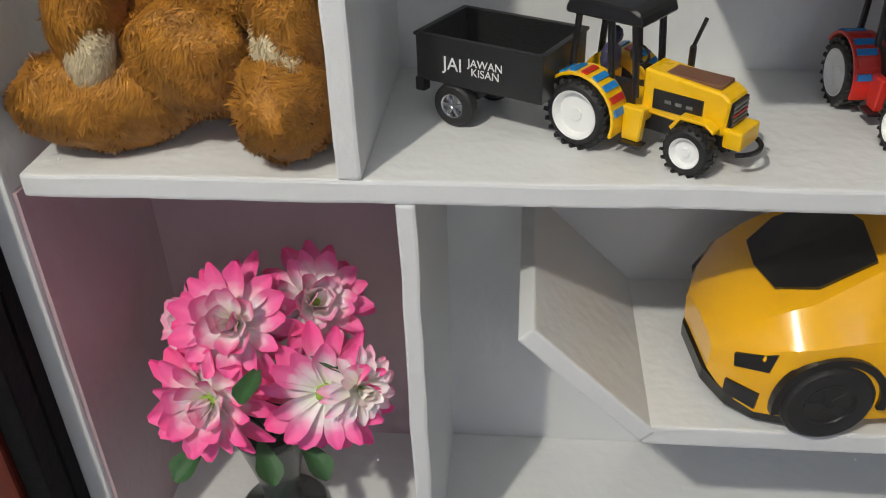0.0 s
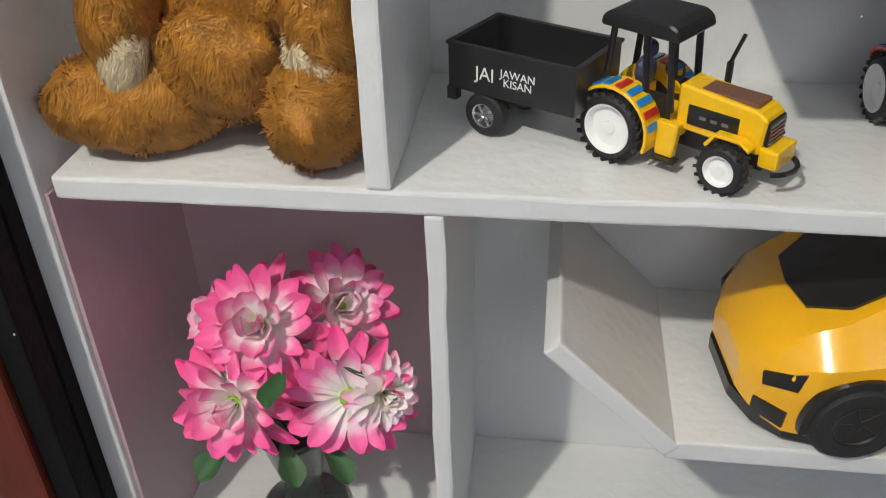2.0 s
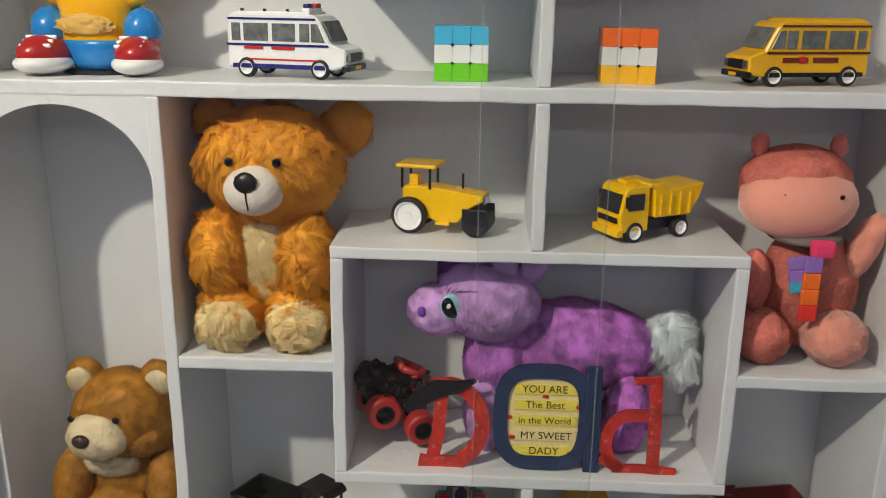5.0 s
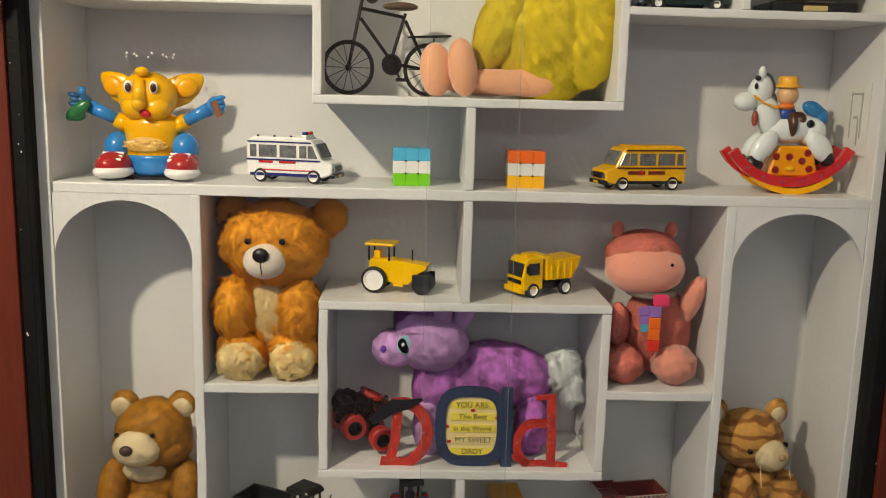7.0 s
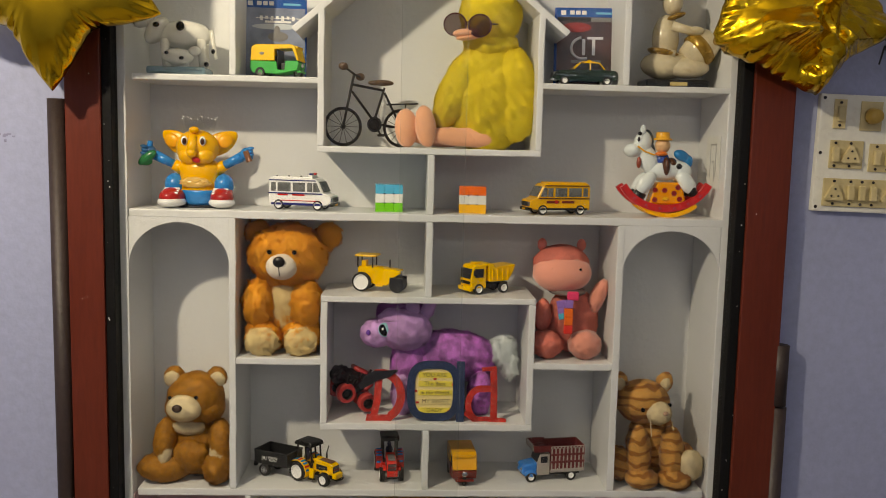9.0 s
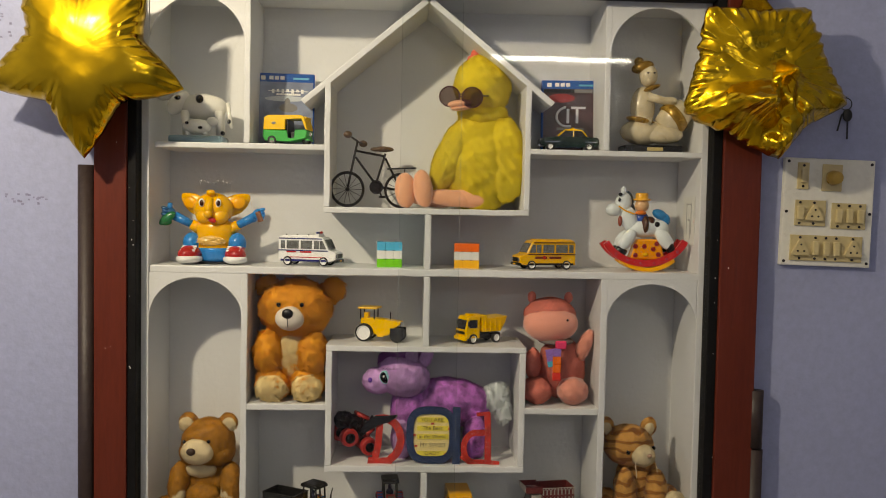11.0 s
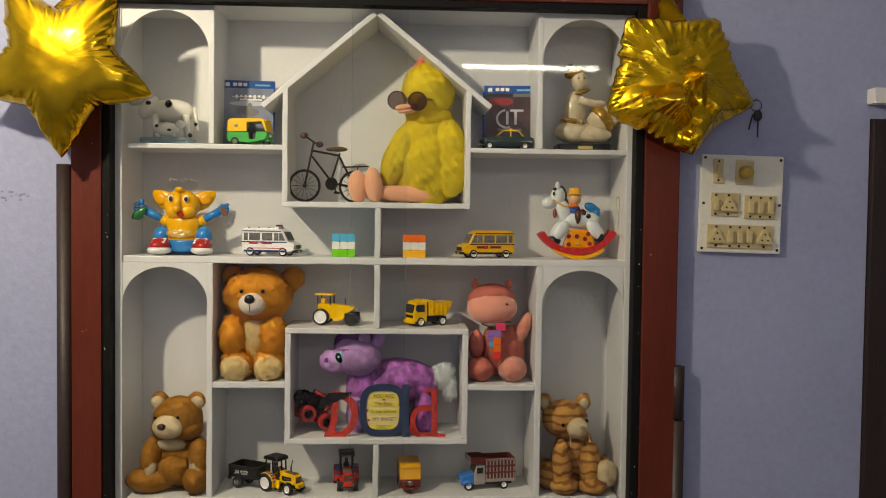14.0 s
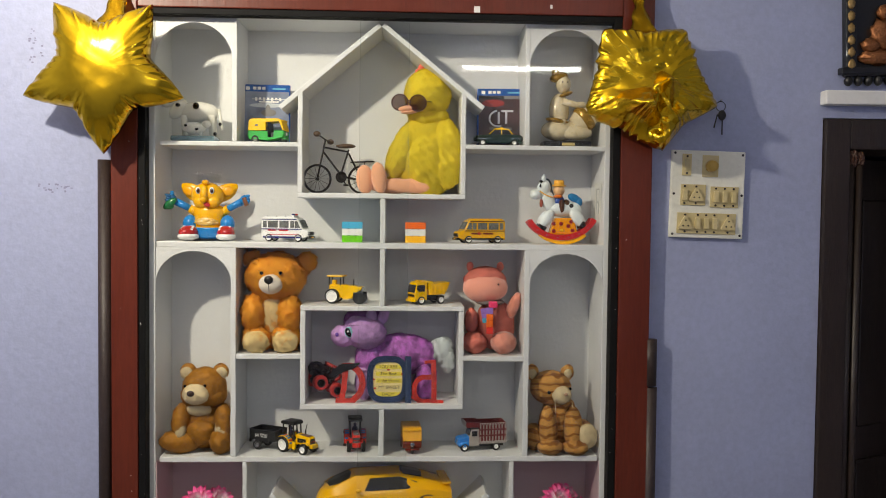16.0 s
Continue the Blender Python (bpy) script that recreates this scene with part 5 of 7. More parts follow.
# cargo truck
ct = thing("toy_cargo_truck", pose(0.276, 0.076, Z4, 0, 0, 190), "toy cargo truck with blue bonnet and maroon open bed", "toy truck")
CB, CM, CG = plastic(40, 130, 215, 0.25), plastic(112, 40, 40, 0.35), plastic(168, 160, 152, 0.4)
prism("bonnet", ct, [(0.034, 0.014), (0.066, 0.014), (0.070, 0.022), (0.066, 0.036), (0.034, 0.042)], -0.019, 0.019, CB, 0.003)
prism("cab", ct, [(0.008, 0.014), (0.036, 0.014), (0.036, 0.042), (0.030, 0.062), (0.008, 0.062)], -0.023, 0.023, CG, 0.0015)
prism("windscreen", ct, [(0.0355, 0.043), (0.0372, 0.043), (0.0322, 0.060), (0.0305, 0.060)], -0.019, 0.019, WINDOW, 0.0002)
for s in (-1, 1):
    bx("side_window", ct, 0.014, 0.029, s * 0.0234 - 0.0008, s * 0.0234 + 0.0008, 0.042, 0.056, WINDOW, 0.0003)
    part("front_guard", ball(bmesh.new(), (0.050, s * 0.020, 0.018), (0.015, 0.006, 0.009), sub=2), CB, ct, smooth=True)
    part("headlight", ball(bmesh.new(), (0.068, s * 0.012, 0.027), (0.003, 0.004, 0.004), sub=2), CHROME, ct)
bx("roof_rack", ct, 0.006, 0.044, -0.026, 0.026, 0.066, 0.069, CM)
prism("rack_board", ct, [(0.006, 0.069), (0.046, 0.069), (0.048, 0.082), (0.006, 0.082)], -0.028, -0.026, CM, 0.0004)
prism("rack_board", ct, [(0.006, 0.069), (0.046, 0.069), (0.048, 0.082), (0.006, 0.082)], 0.026, 0.028, CM, 0.0004)
bx("rack_board", ct, 0.045, 0.047, -0.026, 0.026, 0.069, 0.082, CG)
bx("bed_floor", ct, -0.068, 0.008, -0.026, 0.026, 0.020, 0.026, CG)
for s in (-1, 1):
    bx("bed_side", ct, -0.068, 0.008, s * 0.0262 - 0.001, s * 0.0262 + 0.001, 0.026, 0.078, CM, 0.0003)
    for k in range(9):
        bx("stake", ct, -0.066 + k * 0.0088, -0.0632 + k * 0.0088, s * 0.0278 - 0.0008, s * 0.0278 + 0.0008, 0.024, 0.076, CG, 0.0)
    for z in (0.024, 0.042, 0.058, 0.074):
        bx("rail", ct, -0.068, 0.008, s * 0.0284 - 0.0010, s * 0.0284 + 0.0010, z, z + 0.0045, CG if z in (0.024, 0.074) else CM, 0.0)
    for k in range(10):
        bx("rail_mark", ct, -0.064 + k * 0.0074, -0.060 + k * 0.0074, s * 0.0296 - 0.0004, s * 0.0296 + 0.0004, 0.075, 0.0775, CM, 0.0)
bx("bed_end", ct, -0.069, -0.067, -0.026, 0.026, 0.026, 0.078, CM)
bx("chassis", ct, -0.064, 0.062, -0.012, 0.012, 0.010, 0.020, BLACKP)
for wx in (-0.040, 0.050):
    for s in (-1, 1):
        wheel(ct, (wx, s * 0.0215, 0.0115), 0.0115, 0.008, RUBBER, WHITEP)

# stunt buggy propped on end
sb = thing("toy_stunt_buggy", pose(-0.146, 0.092, ZBOX + 0.006, 0, -12, 20), "black and red toy stunt buggy with large wheels", "toy car")
RD = plastic(172, 48, 46, 0.4)
for p, r in (((-0.022, -0.026, 0.026), 0.021), ((0.016, -0.036, 0.018), 0.020), ((-0.030, 0.022, 0.030), 0.021), ((0.018, 0.018, 0.018), 0.020)):
    wheel(sb, (p[0], p[1], max(p[2], r - 0.005) + (0.022 if p[0] < 0 else 0)), r, 0.022, RD, BLACKP, lugs=0)
part("body", ball(ball(ball(bmesh.new(), (-0.006, -0.004, 0.070), (0.030, 0.022, 0.022), lump=0.3, freq=6), (-0.022, -0.006, 0.084), (0.022, 0.022, 0.020), lump=0.3, freq=6), (0.010, 0, 0.052), (0.02, 0.02, 0.02), lump=0.3), BLACKP, sb, smooth=False)
bm = bmesh.new()
for a, b in (((0.014, -0.016, 0.088), (0.040, -0.014, 0.066)), ((0.040, -0.014, 0.066), (0.040, -0.012, 0.044)), ((0.014, 0.014, 0.088), (0.040, 0.012, 0.066)), ((0.014, -0.016, 0.088), (0.014, 0.014, 0.088)), ((0.040, -0.014, 0.066), (0.040, 0.012, 0.066)), ((0.026, -0.016, 0.076), (0.022, -0.018, 0.052)), ((0.040, -0.012, 0.044), (0.022, -0.018, 0.040))):
    rod(bm, a, b, 0.0045, seg=8)
part("roll_cage", bm, RD, sb, smooth=True)
bm = bmesh.new()
for k in range(10):
    a = Vector((-0.02 + 0.006 * k, -0.026 + 0.003 * (k % 3), 0.06 + 0.012 * ((k * 7) % 4) / 3))
    rod(bm, a, a + Vector((0.006, -0.004, 0.010)), 0.003, seg=6)
part("suspension", bm, BLACKP, sb)

# ---- elephant toy ----
el = thing("musical_elephant_toy", pose(-0.472, 0.076, Z2), "orange plastic elephant toy in blue shorts and red shoes", "toy elephant")
SHOE = plastic(176, 36, 34, 0.2)
part("torso", lathe(bmesh.new(), [(0, 0.028), (0.036, 0.028), (0.040, 0.034), (0.040, 0.066), (0.044, 0.082), (0.036, 0.094), (0.018, 0.100), (0, 0.101)], 28, Matrix.Diagonal((1, 0.72, 1, 1))), ORANGEP, el, "orange plastic shirt", smooth=True)
part("chest_badge", ball(ball(ball(bmesh.new(), (-0.004, -0.029, 0.052), (0.030, 0.006, 0.011), lump=0.3, freq=8), (-0.018, -0.031, 0.050), (0.008, 0.004, 0.007), lump=0.4), (0.012, -0.031, 0.052), (0.009, 0.004, 0.008), lump=0.4), plastic(220, 175, 90, 0.12, 0.5), el, "sparkling gold emblem")
part("shorts", lathe(bmesh.new(), [(0, 0.004), (0.026, 0.004), (0.034, 0.012), (0.040, 0.030), (0.0405, 0.036), (0, 0.037)], 28, Matrix.Diagonal((1, 0.74, 1, 1))), BLUEP, el, "blue plastic shorts", smooth=True)
part("base", lathe(bmesh.new(), [(0, 0), (0.044, 0), (0.044, 0.004), (0.036, 0.006), (0, 0.006)], 28, Matrix.Diagonal((1, 0.6, 1, 1))), BLACKP, el)
hd = part("head", ball(bmesh.new(), (-0.003, -0.006, 0.122), (0.044, 0.034, 0.037)), ORANGEP, el, smooth=True)
part("cheek", ball(ball(bmesh.new(), (-0.016, -0.022, 0.106), (0.022, 0.018, 0.018)), (0.012, -0.022, 0.106), (0.022, 0.018, 0.018)), ORANGEP, hd, smooth=True)
part("trunk", ball(ball(rod(bmesh.new(), (-0.006, -0.036, 0.146), (-0.006, -0.046, 0.112), 0.008, 0.010, 16), (-0.006, -0.046, 0.112), 0.0102), (-0.004, -0.030, 0.158), (0.010, 0.010, 0.007)), ORANGEP, hd, smooth=True)
part("mouth", ball(bmesh.new(), (0.002, -0.041, 0.098), (0.009, 0.004, 0.006), (0, 20, 0)), REDP, hd, smooth=True)
for x in (-0.022, 0.014):
    e = part("eye", ball(bmesh.new(), (x, -0.037, 0.136), (0.0065, 0.003, 0.0095), (0, 0, x * -800)), WHITEP, hd, smooth=True)
    part("pupil", ball(bmesh.new(), (x + 0.0005, -0.040, 0.135), (0.0045, 0.002, 0.0068), sub=2), plastic(60, 30, 14, 0.15), e, smooth=True)
for s in (-1, 1):
    ear = [(0.024, 0.104), (0.040, 0.106), (0.058, 0.114), (0.072, 0.128), (0.080, 0.146), (0.078, 0.156), (0.066, 0.158), (0.046, 0.156), (0.026, 0.148)]
    bm = extrude(bmesh.new(), [(s * x - 0.003, z) for x, z in ear], 0.007, bev=0.0028)
    bmesh.ops.transform(bm, matrix=Matrix.Rotation(radians(s * 14), 4, "Z") @ Matrix.Translation((0, -0.004, 0)), verts=bm.verts)
    e = part("ear", bm, ORANGEP, hd, smooth=True)
    part("ear_hollow", ball(bmesh.new(), (s * 0.055 - 0.003, 0.0085 * 1 - 0.0035, 0.136), (0.016, 0.005, 0.014), (0, s * -30, s * 14)), plastic(250, 172, 10, 0.3), e, smooth=True)
    part("sleeve", rod(bmesh.new(), (s * 0.034, 0, 0.078), (s * 0.052, -0.004, 0.088), 0.014, 0.011, 16), ORANGEP, el, smooth=True)
    a = part("arm", rod(bmesh.new(), (s * 0.048, -0.002, 0.086), (s * 0.088, -0.010, 0.106), 0.0085, 0.0105, 16), BLUEP, el, smooth=True)
    bm = ball(bmesh.new(), (s * 0.098, -0.012, 0.112), (0.014, 0.013, 0.013))
    for k in range(4):
        ball(bm, (s * (0.104 + 0.002 * (k % 2)), -0.022, 0.102 + k * 0.0068), (0.009, 0.006, 0.0042), (0, s * -12, 0), sub=2)
    part("hand", bm, BLUEP if s > 0 else plastic(24, 90, 140, 0.3), a, smooth=True)
    part("knee", ball(bmesh.new(), (s * 0.050, -0.006, 0.046), (0.020, 0.022, 0.024)), BLUEP, el, smooth=True)
    sh = part("shoe", ball(ball(bmesh.new(), (s * 0.050, -0.026, 0.022), (0.024, 0.034, 0.020), (0, 0, s * 14)), (s * 0.052, -0.012, 0.032), (0.017, 0.018, 0.012)), SHOE, el, "glossy red shoe", smooth=True)
    part("sole", ball(bmesh.new(), (s * 0.050, -0.029, 0.0125), (0.0265, 0.037, 0.0115), (0, 0, s * 14)), WHITEP, sh, smooth=True)
    for k in range(3):
        part("lace", rod(bmesh.new(), (s * 0.034, -0.046 + k * 0.008, 0.031 + k * 0.004), (s * 0.064, -0.050 + k * 0.008, 0.031 + k * 0.004), 0.0022, seg=8), WHITEP, sh)
part("toy_wing", ball(ball(bmesh.new(), (-0.100, -0.024, 0.100), (0.022, 0.007, 0.010), (0, -38, 0)), (-0.104, -0.022, 0.092), (0.014, 0.006, 0.008)), plastic(20, 110, 60, 0.25), el, "green plastic piece in the hand", smooth=True)
part("finger", rod(bmesh.new(), (-0.098, -0.012, 0.12), (-0.096, -0.014, 0.134), 0.006, 0.005), BLUEP, el, smooth=True)
part("bulb", ball(rod(bmesh.new(), (0.098, -0.022, 0.112), (0.096, -0.022, 0.124), 0.006), (0.094, -0.022, 0.136), (0.011, 0.011, 0.012)), CLEARP, el, "clear plastic bulb", smooth=True)
part("bulb_thread", rod(bmesh.new(), (0.106, -0.026, 0.096), (0.098, -0.026, 0.118), 0.0062), plastic(150, 100, 70, 0.3, 0.2, 0.5), el)
part("crown_shell", lathe(bmesh.new(), [(0.030, 0.154), (0.034, 0.170), (0.036, 0.182), (0.0352, 0.182), (0.033, 0.170), (0.029, 0.154)], 24), CLEARP, el, "clear plastic crown")
bm = bmesh.new()
for k in range(10):
    a = 2 * math.pi * k / 10
    ball(bm, (0.035 * math.cos(a), 0.03 * math.sin(a), 0.184 - 0.004 * (k % 2)), 0.0022, sub=1)
tagged(part("crown_beads", bm, plastic(245, 245, 245, 0.05, 0.5), el), kind="stuff")

# ---- rocking horse ----
rh = thing("rocking_horse_toy", pose(0.492, 0.068, Z2), "white plastic rocking horse with rider on red and orange rockers", "toy horse")


def band(pts, width, depth, y0, bev=0.0):
    """A flat ribbon of even width along a line in x, z, with thickness along y."""
    bm = bmesh.new()
    rows = []
    for i, (x, z) in enumerate(pts):
        a, b = pts[max(0, i - 1)], pts[min(len(pts) - 1, i + 1)]
        t = Vector((b[0] - a[0], b[1] - a[1])).normalized()
        n = Vector((-t.y, t.x)) * ((width(i / (len(pts) - 1)) if callable(width) else width) / 2)
        rows.append([bm.verts.new((x + s * n.x, y, z + s * n.y)) for s, y in ((1, y0), (-1, y0), (-1, y0 + depth), (1, y0 + depth))])
    for a, b in zip(rows, rows[1:]):
        for k in range(4):
            bm.faces.new((a[k], a[(k + 1) % 4], b[(k + 1) % 4], b[k]))
    bm.faces.new(rows[0])
    bm.faces.new(list(reversed(rows[-1])))
    if bev:
        bmesh.ops.bevel(bm, geom=[e for e in bm.edges if e.calc_face_angle(0) > 1], offset=bev, segments=2, profile=0.6, affect="EDGES")
    return bm


def arc(cx, cz, rx, rz, a0, a1, n=20):
    return [(cx + rx * math.cos(radians(a0 + (a1 - a0) * k / n)), cz + rz * math.sin(radians(a0 + (a1 - a0) * k / n))) for k in range(n + 1)]


YELO = plastic(250, 176, 20, 0.25)
RD2 = plastic(206, 40, 40, 0.25)
for y in (-0.024, 0.014):
    part("rocker", band(arc(0.004, 0.110, 0.098, 0.106, 232, 308), 0.0095, 0.012, y - 0.001, 0.002), YELO, rh, "orange-yellow plastic rocker")
    r = part("red_rail", band(arc(-0.002, 0.100, 0.098, 0.082, 206, 338), 0.015, 0.010, y - 0.002, 0.003), RD2, rh, "translucent red rocker rail")
    for k in range(6):
        x, z = arc(-0.002, 0.100, 0.098, 0.082, 228, 318, 5)[k]
        part("star_mark", lathe(bmesh.new(), [(0, -0.0006), (0.0032, -0.0006), (0.0032, 0.0006), (0, 0.0006)], 5, Matrix.Translation((x, y - 0.0028, z)) @ Matrix.Rotation(math.pi / 2, 4, "X")), plastic(170, 60, 80, 0.4), r)
prism("deck", rh, [(-0.034, 0.026), (0.046, 0.026), (0.034, 0.072), (-0.018, 0.072)], -0.018, 0.018, plastic(252, 160, 16, 0.25), 0.003)
for x, z in ((-0.022, 0.036), (-0.002, 0.056), (0.018, 0.050), (0.030, 0.038), (-0.022, 0.056), (0.026, 0.062)):
    part("red_spot", lathe(bmesh.new(), [(0, -0.0008), (0.0058, -0.0008), (0.0058, 0.0008), (0, 0.0008)], 6, Matrix.Translation((x, -0.0186, z)) @ Matrix.Rotation(math.pi / 2, 4, "X")), plastic(150, 24, 24, 0.3), rh)
part("button", ball(bmesh.new(), (0.0, -0.019, 0.038), (0.007, 0.003, 0.004), sub=2), plastic(252, 190, 40, 0.2), rh, smooth=True)
WH = plastic(226, 234, 234, 0.12)
bm = ball(bmesh.new(), (0.004, 0, 0.098), (0.044, 0.020, 0.022), (0, -6, 0))
ball(bm, (-0.034, 0, 0.118), (0.020, 0.015, 0.034), (0, -22, 0))
ball(bm, (0.036, 0, 0.094), (0.022, 0.021, 0.022))
part("body", bm, WH, rh, smooth=True)
hh = part("head", ball(ball(ball(bmesh.new(), (-0.048, 0, 0.152), (0.019, 0.015, 0.026), (0, 12, 0)), (-0.070, -0.002, 0.137), (0.018, 0.016, 0.015)), (-0.050, -0.008, 0.180), (0.006, 0.004, 0.010)), WH, rh, smooth=True)
part("mane", ball(ball(bmesh.new(), (-0.034, 0.004, 0.164), (0.009, 0.010, 0.018), (0, -20, 0)), (-0.028, 0.004, 0.140), (0.008, 0.009, 0.018), (0, -16, 0)), plastic(60, 78, 86, 0.3), hh, smooth=True)
part("eye", ball(ball(bmesh.new(), (-0.060, -0.014, 0.160), (0.003, 0.002, 0.005), sub=2), (-0.058, -0.013, 0.172), (0.005, 0.002, 0.004), sub=2), BLACKP, hh, smooth=True)
part("bridle", rod(rod(bmesh.new(), (-0.062, -0.015, 0.146), (-0.048, -0.017, 0.136), 0.0016), (-0.048, -0.017, 0.136), (-0.026, -0.018, 0.128), 0.0016), YELO, hh)
part("tongue", ball(bmesh.new(), (-0.056, -0.008, 0.112), (0.005, 0.005, 0.012)), plastic(150, 70, 50, 0.3), hh, smooth=True)
for s in (-1, 1):
    for x, zr, t, hx, hz in ((-0.042, 0.070, 38, -0.066, 0.050), (0.044, 0.072, -38, 0.060, 0.046)):
        l = part("leg", ball(bmesh.new(), (x, s * 0.016, zr), (0.016, 0.012, 0.028), (0, t, 0)), WH, rh, smooth=True)
        part("hoof", rod(bmesh.new(), (hx, s * 0.016, hz), (hx + (0.020 if x < 0 else -0.006), s * 0.016, hz - (0.012 if x < 0 else -0.016)), 0.010, 0.010, 14), BLACKP, l, smooth=True)
part("black_patch", ball(bmesh.new(), (0.026, -0.018, 0.106), (0.006, 0.004, 0.006)), BLACKP, rh, smooth=True)
part("tail", ball(ball(bmesh.new(), (0.036, 0, 0.128), (0.018, 0.009, 0.011), (0, 24, 0)), (0.050, 0, 0.116), (0.010, 0.008, 0.014)), plastic(16, 120, 180, 0.2), rh, smooth=True)
part("saddle", ball(ball(bmesh.new(), (0.0, -0.004, 0.104), (0.010, 0.022, 0.022)), (0.014, 0, 0.110), (0.012, 0.018, 0.014)), plastic(80, 46, 28, 0.25), rh, smooth=True)
bm = ball(bmesh.new(), (-0.006, 0, 0.118), (0.016, 0.014, 0.017))
rd = part("rider", bm, plastic(30, 70, 150, 0.25), rh, smooth=True)
part("rider_head", ball(bmesh.new(), (-0.006, -0.002, 0.148), (0.016, 0.015, 0.016)), plastic(224, 178, 130, 0.35), rd, smooth=True)
part("scarf_piece", ball(bmesh.new(), (-0.010, -0.010, 0.131), (0.013, 0.008, 0.005)), plastic(230, 120, 40, 0.3), rd, smooth=True)
part("hat", lathe(bmesh.new(), [(0, 0.176), (0.013, 0.176), (0.0145, 0.172), (0.0145, 0.164), (0.020, 0.162), (0.020, 0.159), (0, 0.158)], 20, Matrix.Translation((-0.006, 0, 0))), plastic(248, 180, 60, 0.3), rd, smooth=True)

# ---- letters sign ----
sign = thing("letter_sign", pose(0.020, 0.018, ZBOX, -4, 0, 0), "glitter letter sign with red letters and a navy frame", "sign")
GLIT = mat("red_glitter", srgb(190, 40, 30), 0.35, 0.6, 60, 700, 0.6, dirt=srgb(240, 200, 180), dirt_amount=0.9, depth=0.002)
NAV = mat("navy_glitter_foam", srgb(24, 46, 84), 0.6, 0.4, 60, 500, 0.5, depth=0.002)
PAPER = mat("cream_paper", srgb(236, 214, 150), 0.8, 0.08, 20, 100, 0.1, dirt=srgb(238, 206, 50), dirt_amount=0.4)
d1 = part("letter", band([(-0.142, 0.006), (-0.130, 0.004), (-0.096, 0.005)] + arc(-0.110, 0.053, 0.040, 0.047, -62, 84, 14) + [(-0.126, 0.098)], lambda f: 0.017, 0.005, 0, 0.0008), GLIT, sign, "red glitter letter with a black moustache")
part("stem", band([(-0.128, 0.002), (-0.120, 0.040), (-0.116, 0.094)], 0.015, 0.0045, 0.0006, 0.0008), GLIT, d1)
part("moustache", band([(-0.156, 0.070), (-0.142, 0.083), (-0.122, 0.096), (-0.098, 0.099), (-0.078, 0.107)], lambda f: 0.004 + 0.018 * math.sin(math.pi * min(1, f + 0.08)) ** 0.8, 0.002, -0.003), BLACKP, d1)
def rounded(cx, cz, rx, rz, n=48, e=0.62):
    q = [radians(90 + 360 * k / n) for k in range(n + 1)]
    f = lambda v: math.copysign(abs(v) ** e, v)
    return [(cx + rx * f(math.cos(a)), cz + rz * f(math.sin(a))) for a in q]


ring = rounded(-0.002, 0.064, 0.048, 0.055)
a1 = part("frame_letter", band(ring, 0.016, 0.006, -0.001, 0.001), NAV, sign, "navy rounded frame letter")
part("frame_stem", box(0.045, 0.062, -0.0015, 0.0055, 0.0, 0.126, 0.001), NAV, a1)
part("paper", extrude(bmesh.new(), rounded(-0.002, 0.064, 0.046, 0.052)[:-1], 0.002, Matrix.Translation((0, 0.0022, 0))), PAPER, a1, "yellow and cream paper")
INK = plastic(64, 40, 24, 0.7, 0)
for k, (s, tx_) in enumerate((("YOU ARE", -0.001), ("The Best", 0.0), ("in the World", 0.0), ("MY SWEET", 0.002), ("DADY", 0.0))):
    z = 0.094 - k * 0.0185
    part("highlight_strip", box(-0.034, 0.036, 0.0005, 0.0016, z - 0.002, z + 0.009), mat("yellow_highlight", srgb(240, 218, 84), 0.8, 0.1, 30, 100, 0.05) if k != 3 else PAPER, a1)
    words(a1, s, 0.0122 if k != 2 else 0.0112, pose(tx_, 0.0004, z) @ UPRIGHT, INK, "handwriting")
for x, z in ((0.0, 0.0895), (-0.040, 0.064), (-0.036, 0.040), (0.030, 0.022), (0.038, 0.078)):
    part("heart", ball(ball(bmesh.new(), (x - 0.0014, 0.0002, z), (0.0022, 0.0006, 0.0024), sub=2), (x + 0.0014, 0.0002, z), (0.0022, 0.0006, 0.0024), sub=2), REDP, a1)
d2 = part("letter", band([(0.064, 0.020)] + arc(0.094, 0.038, 0.027, 0.034, 200, 20, 1)[:0] + arc(0.098, 0.036, 0.028, 0.034, 250, 80, 14) + [(0.120, 0.070)], 0.013, 0.005, 0, 0.0008), GLIT, sign, "red glitter letter with a tall stem")
part("stem", band([(0.122, 0.114), (0.124, 0.060), (0.124, 0.010), (0.126, 0.004)], 0.014, 0.0045, 0.0006, 0.0008), GLIT, d2)
part("serif", band([(0.098, 0.110), (0.128, 0.113)], 0.008, 0.005, 0.0, 0.0008), GLIT, d2)
part("foot", band([(0.078, 0.005), (0.110, 0.006), (0.150, 0.002)], 0.009, 0.005, 0.0, 0.0008), GLIT, d2)

# ---- flowers in vase ----


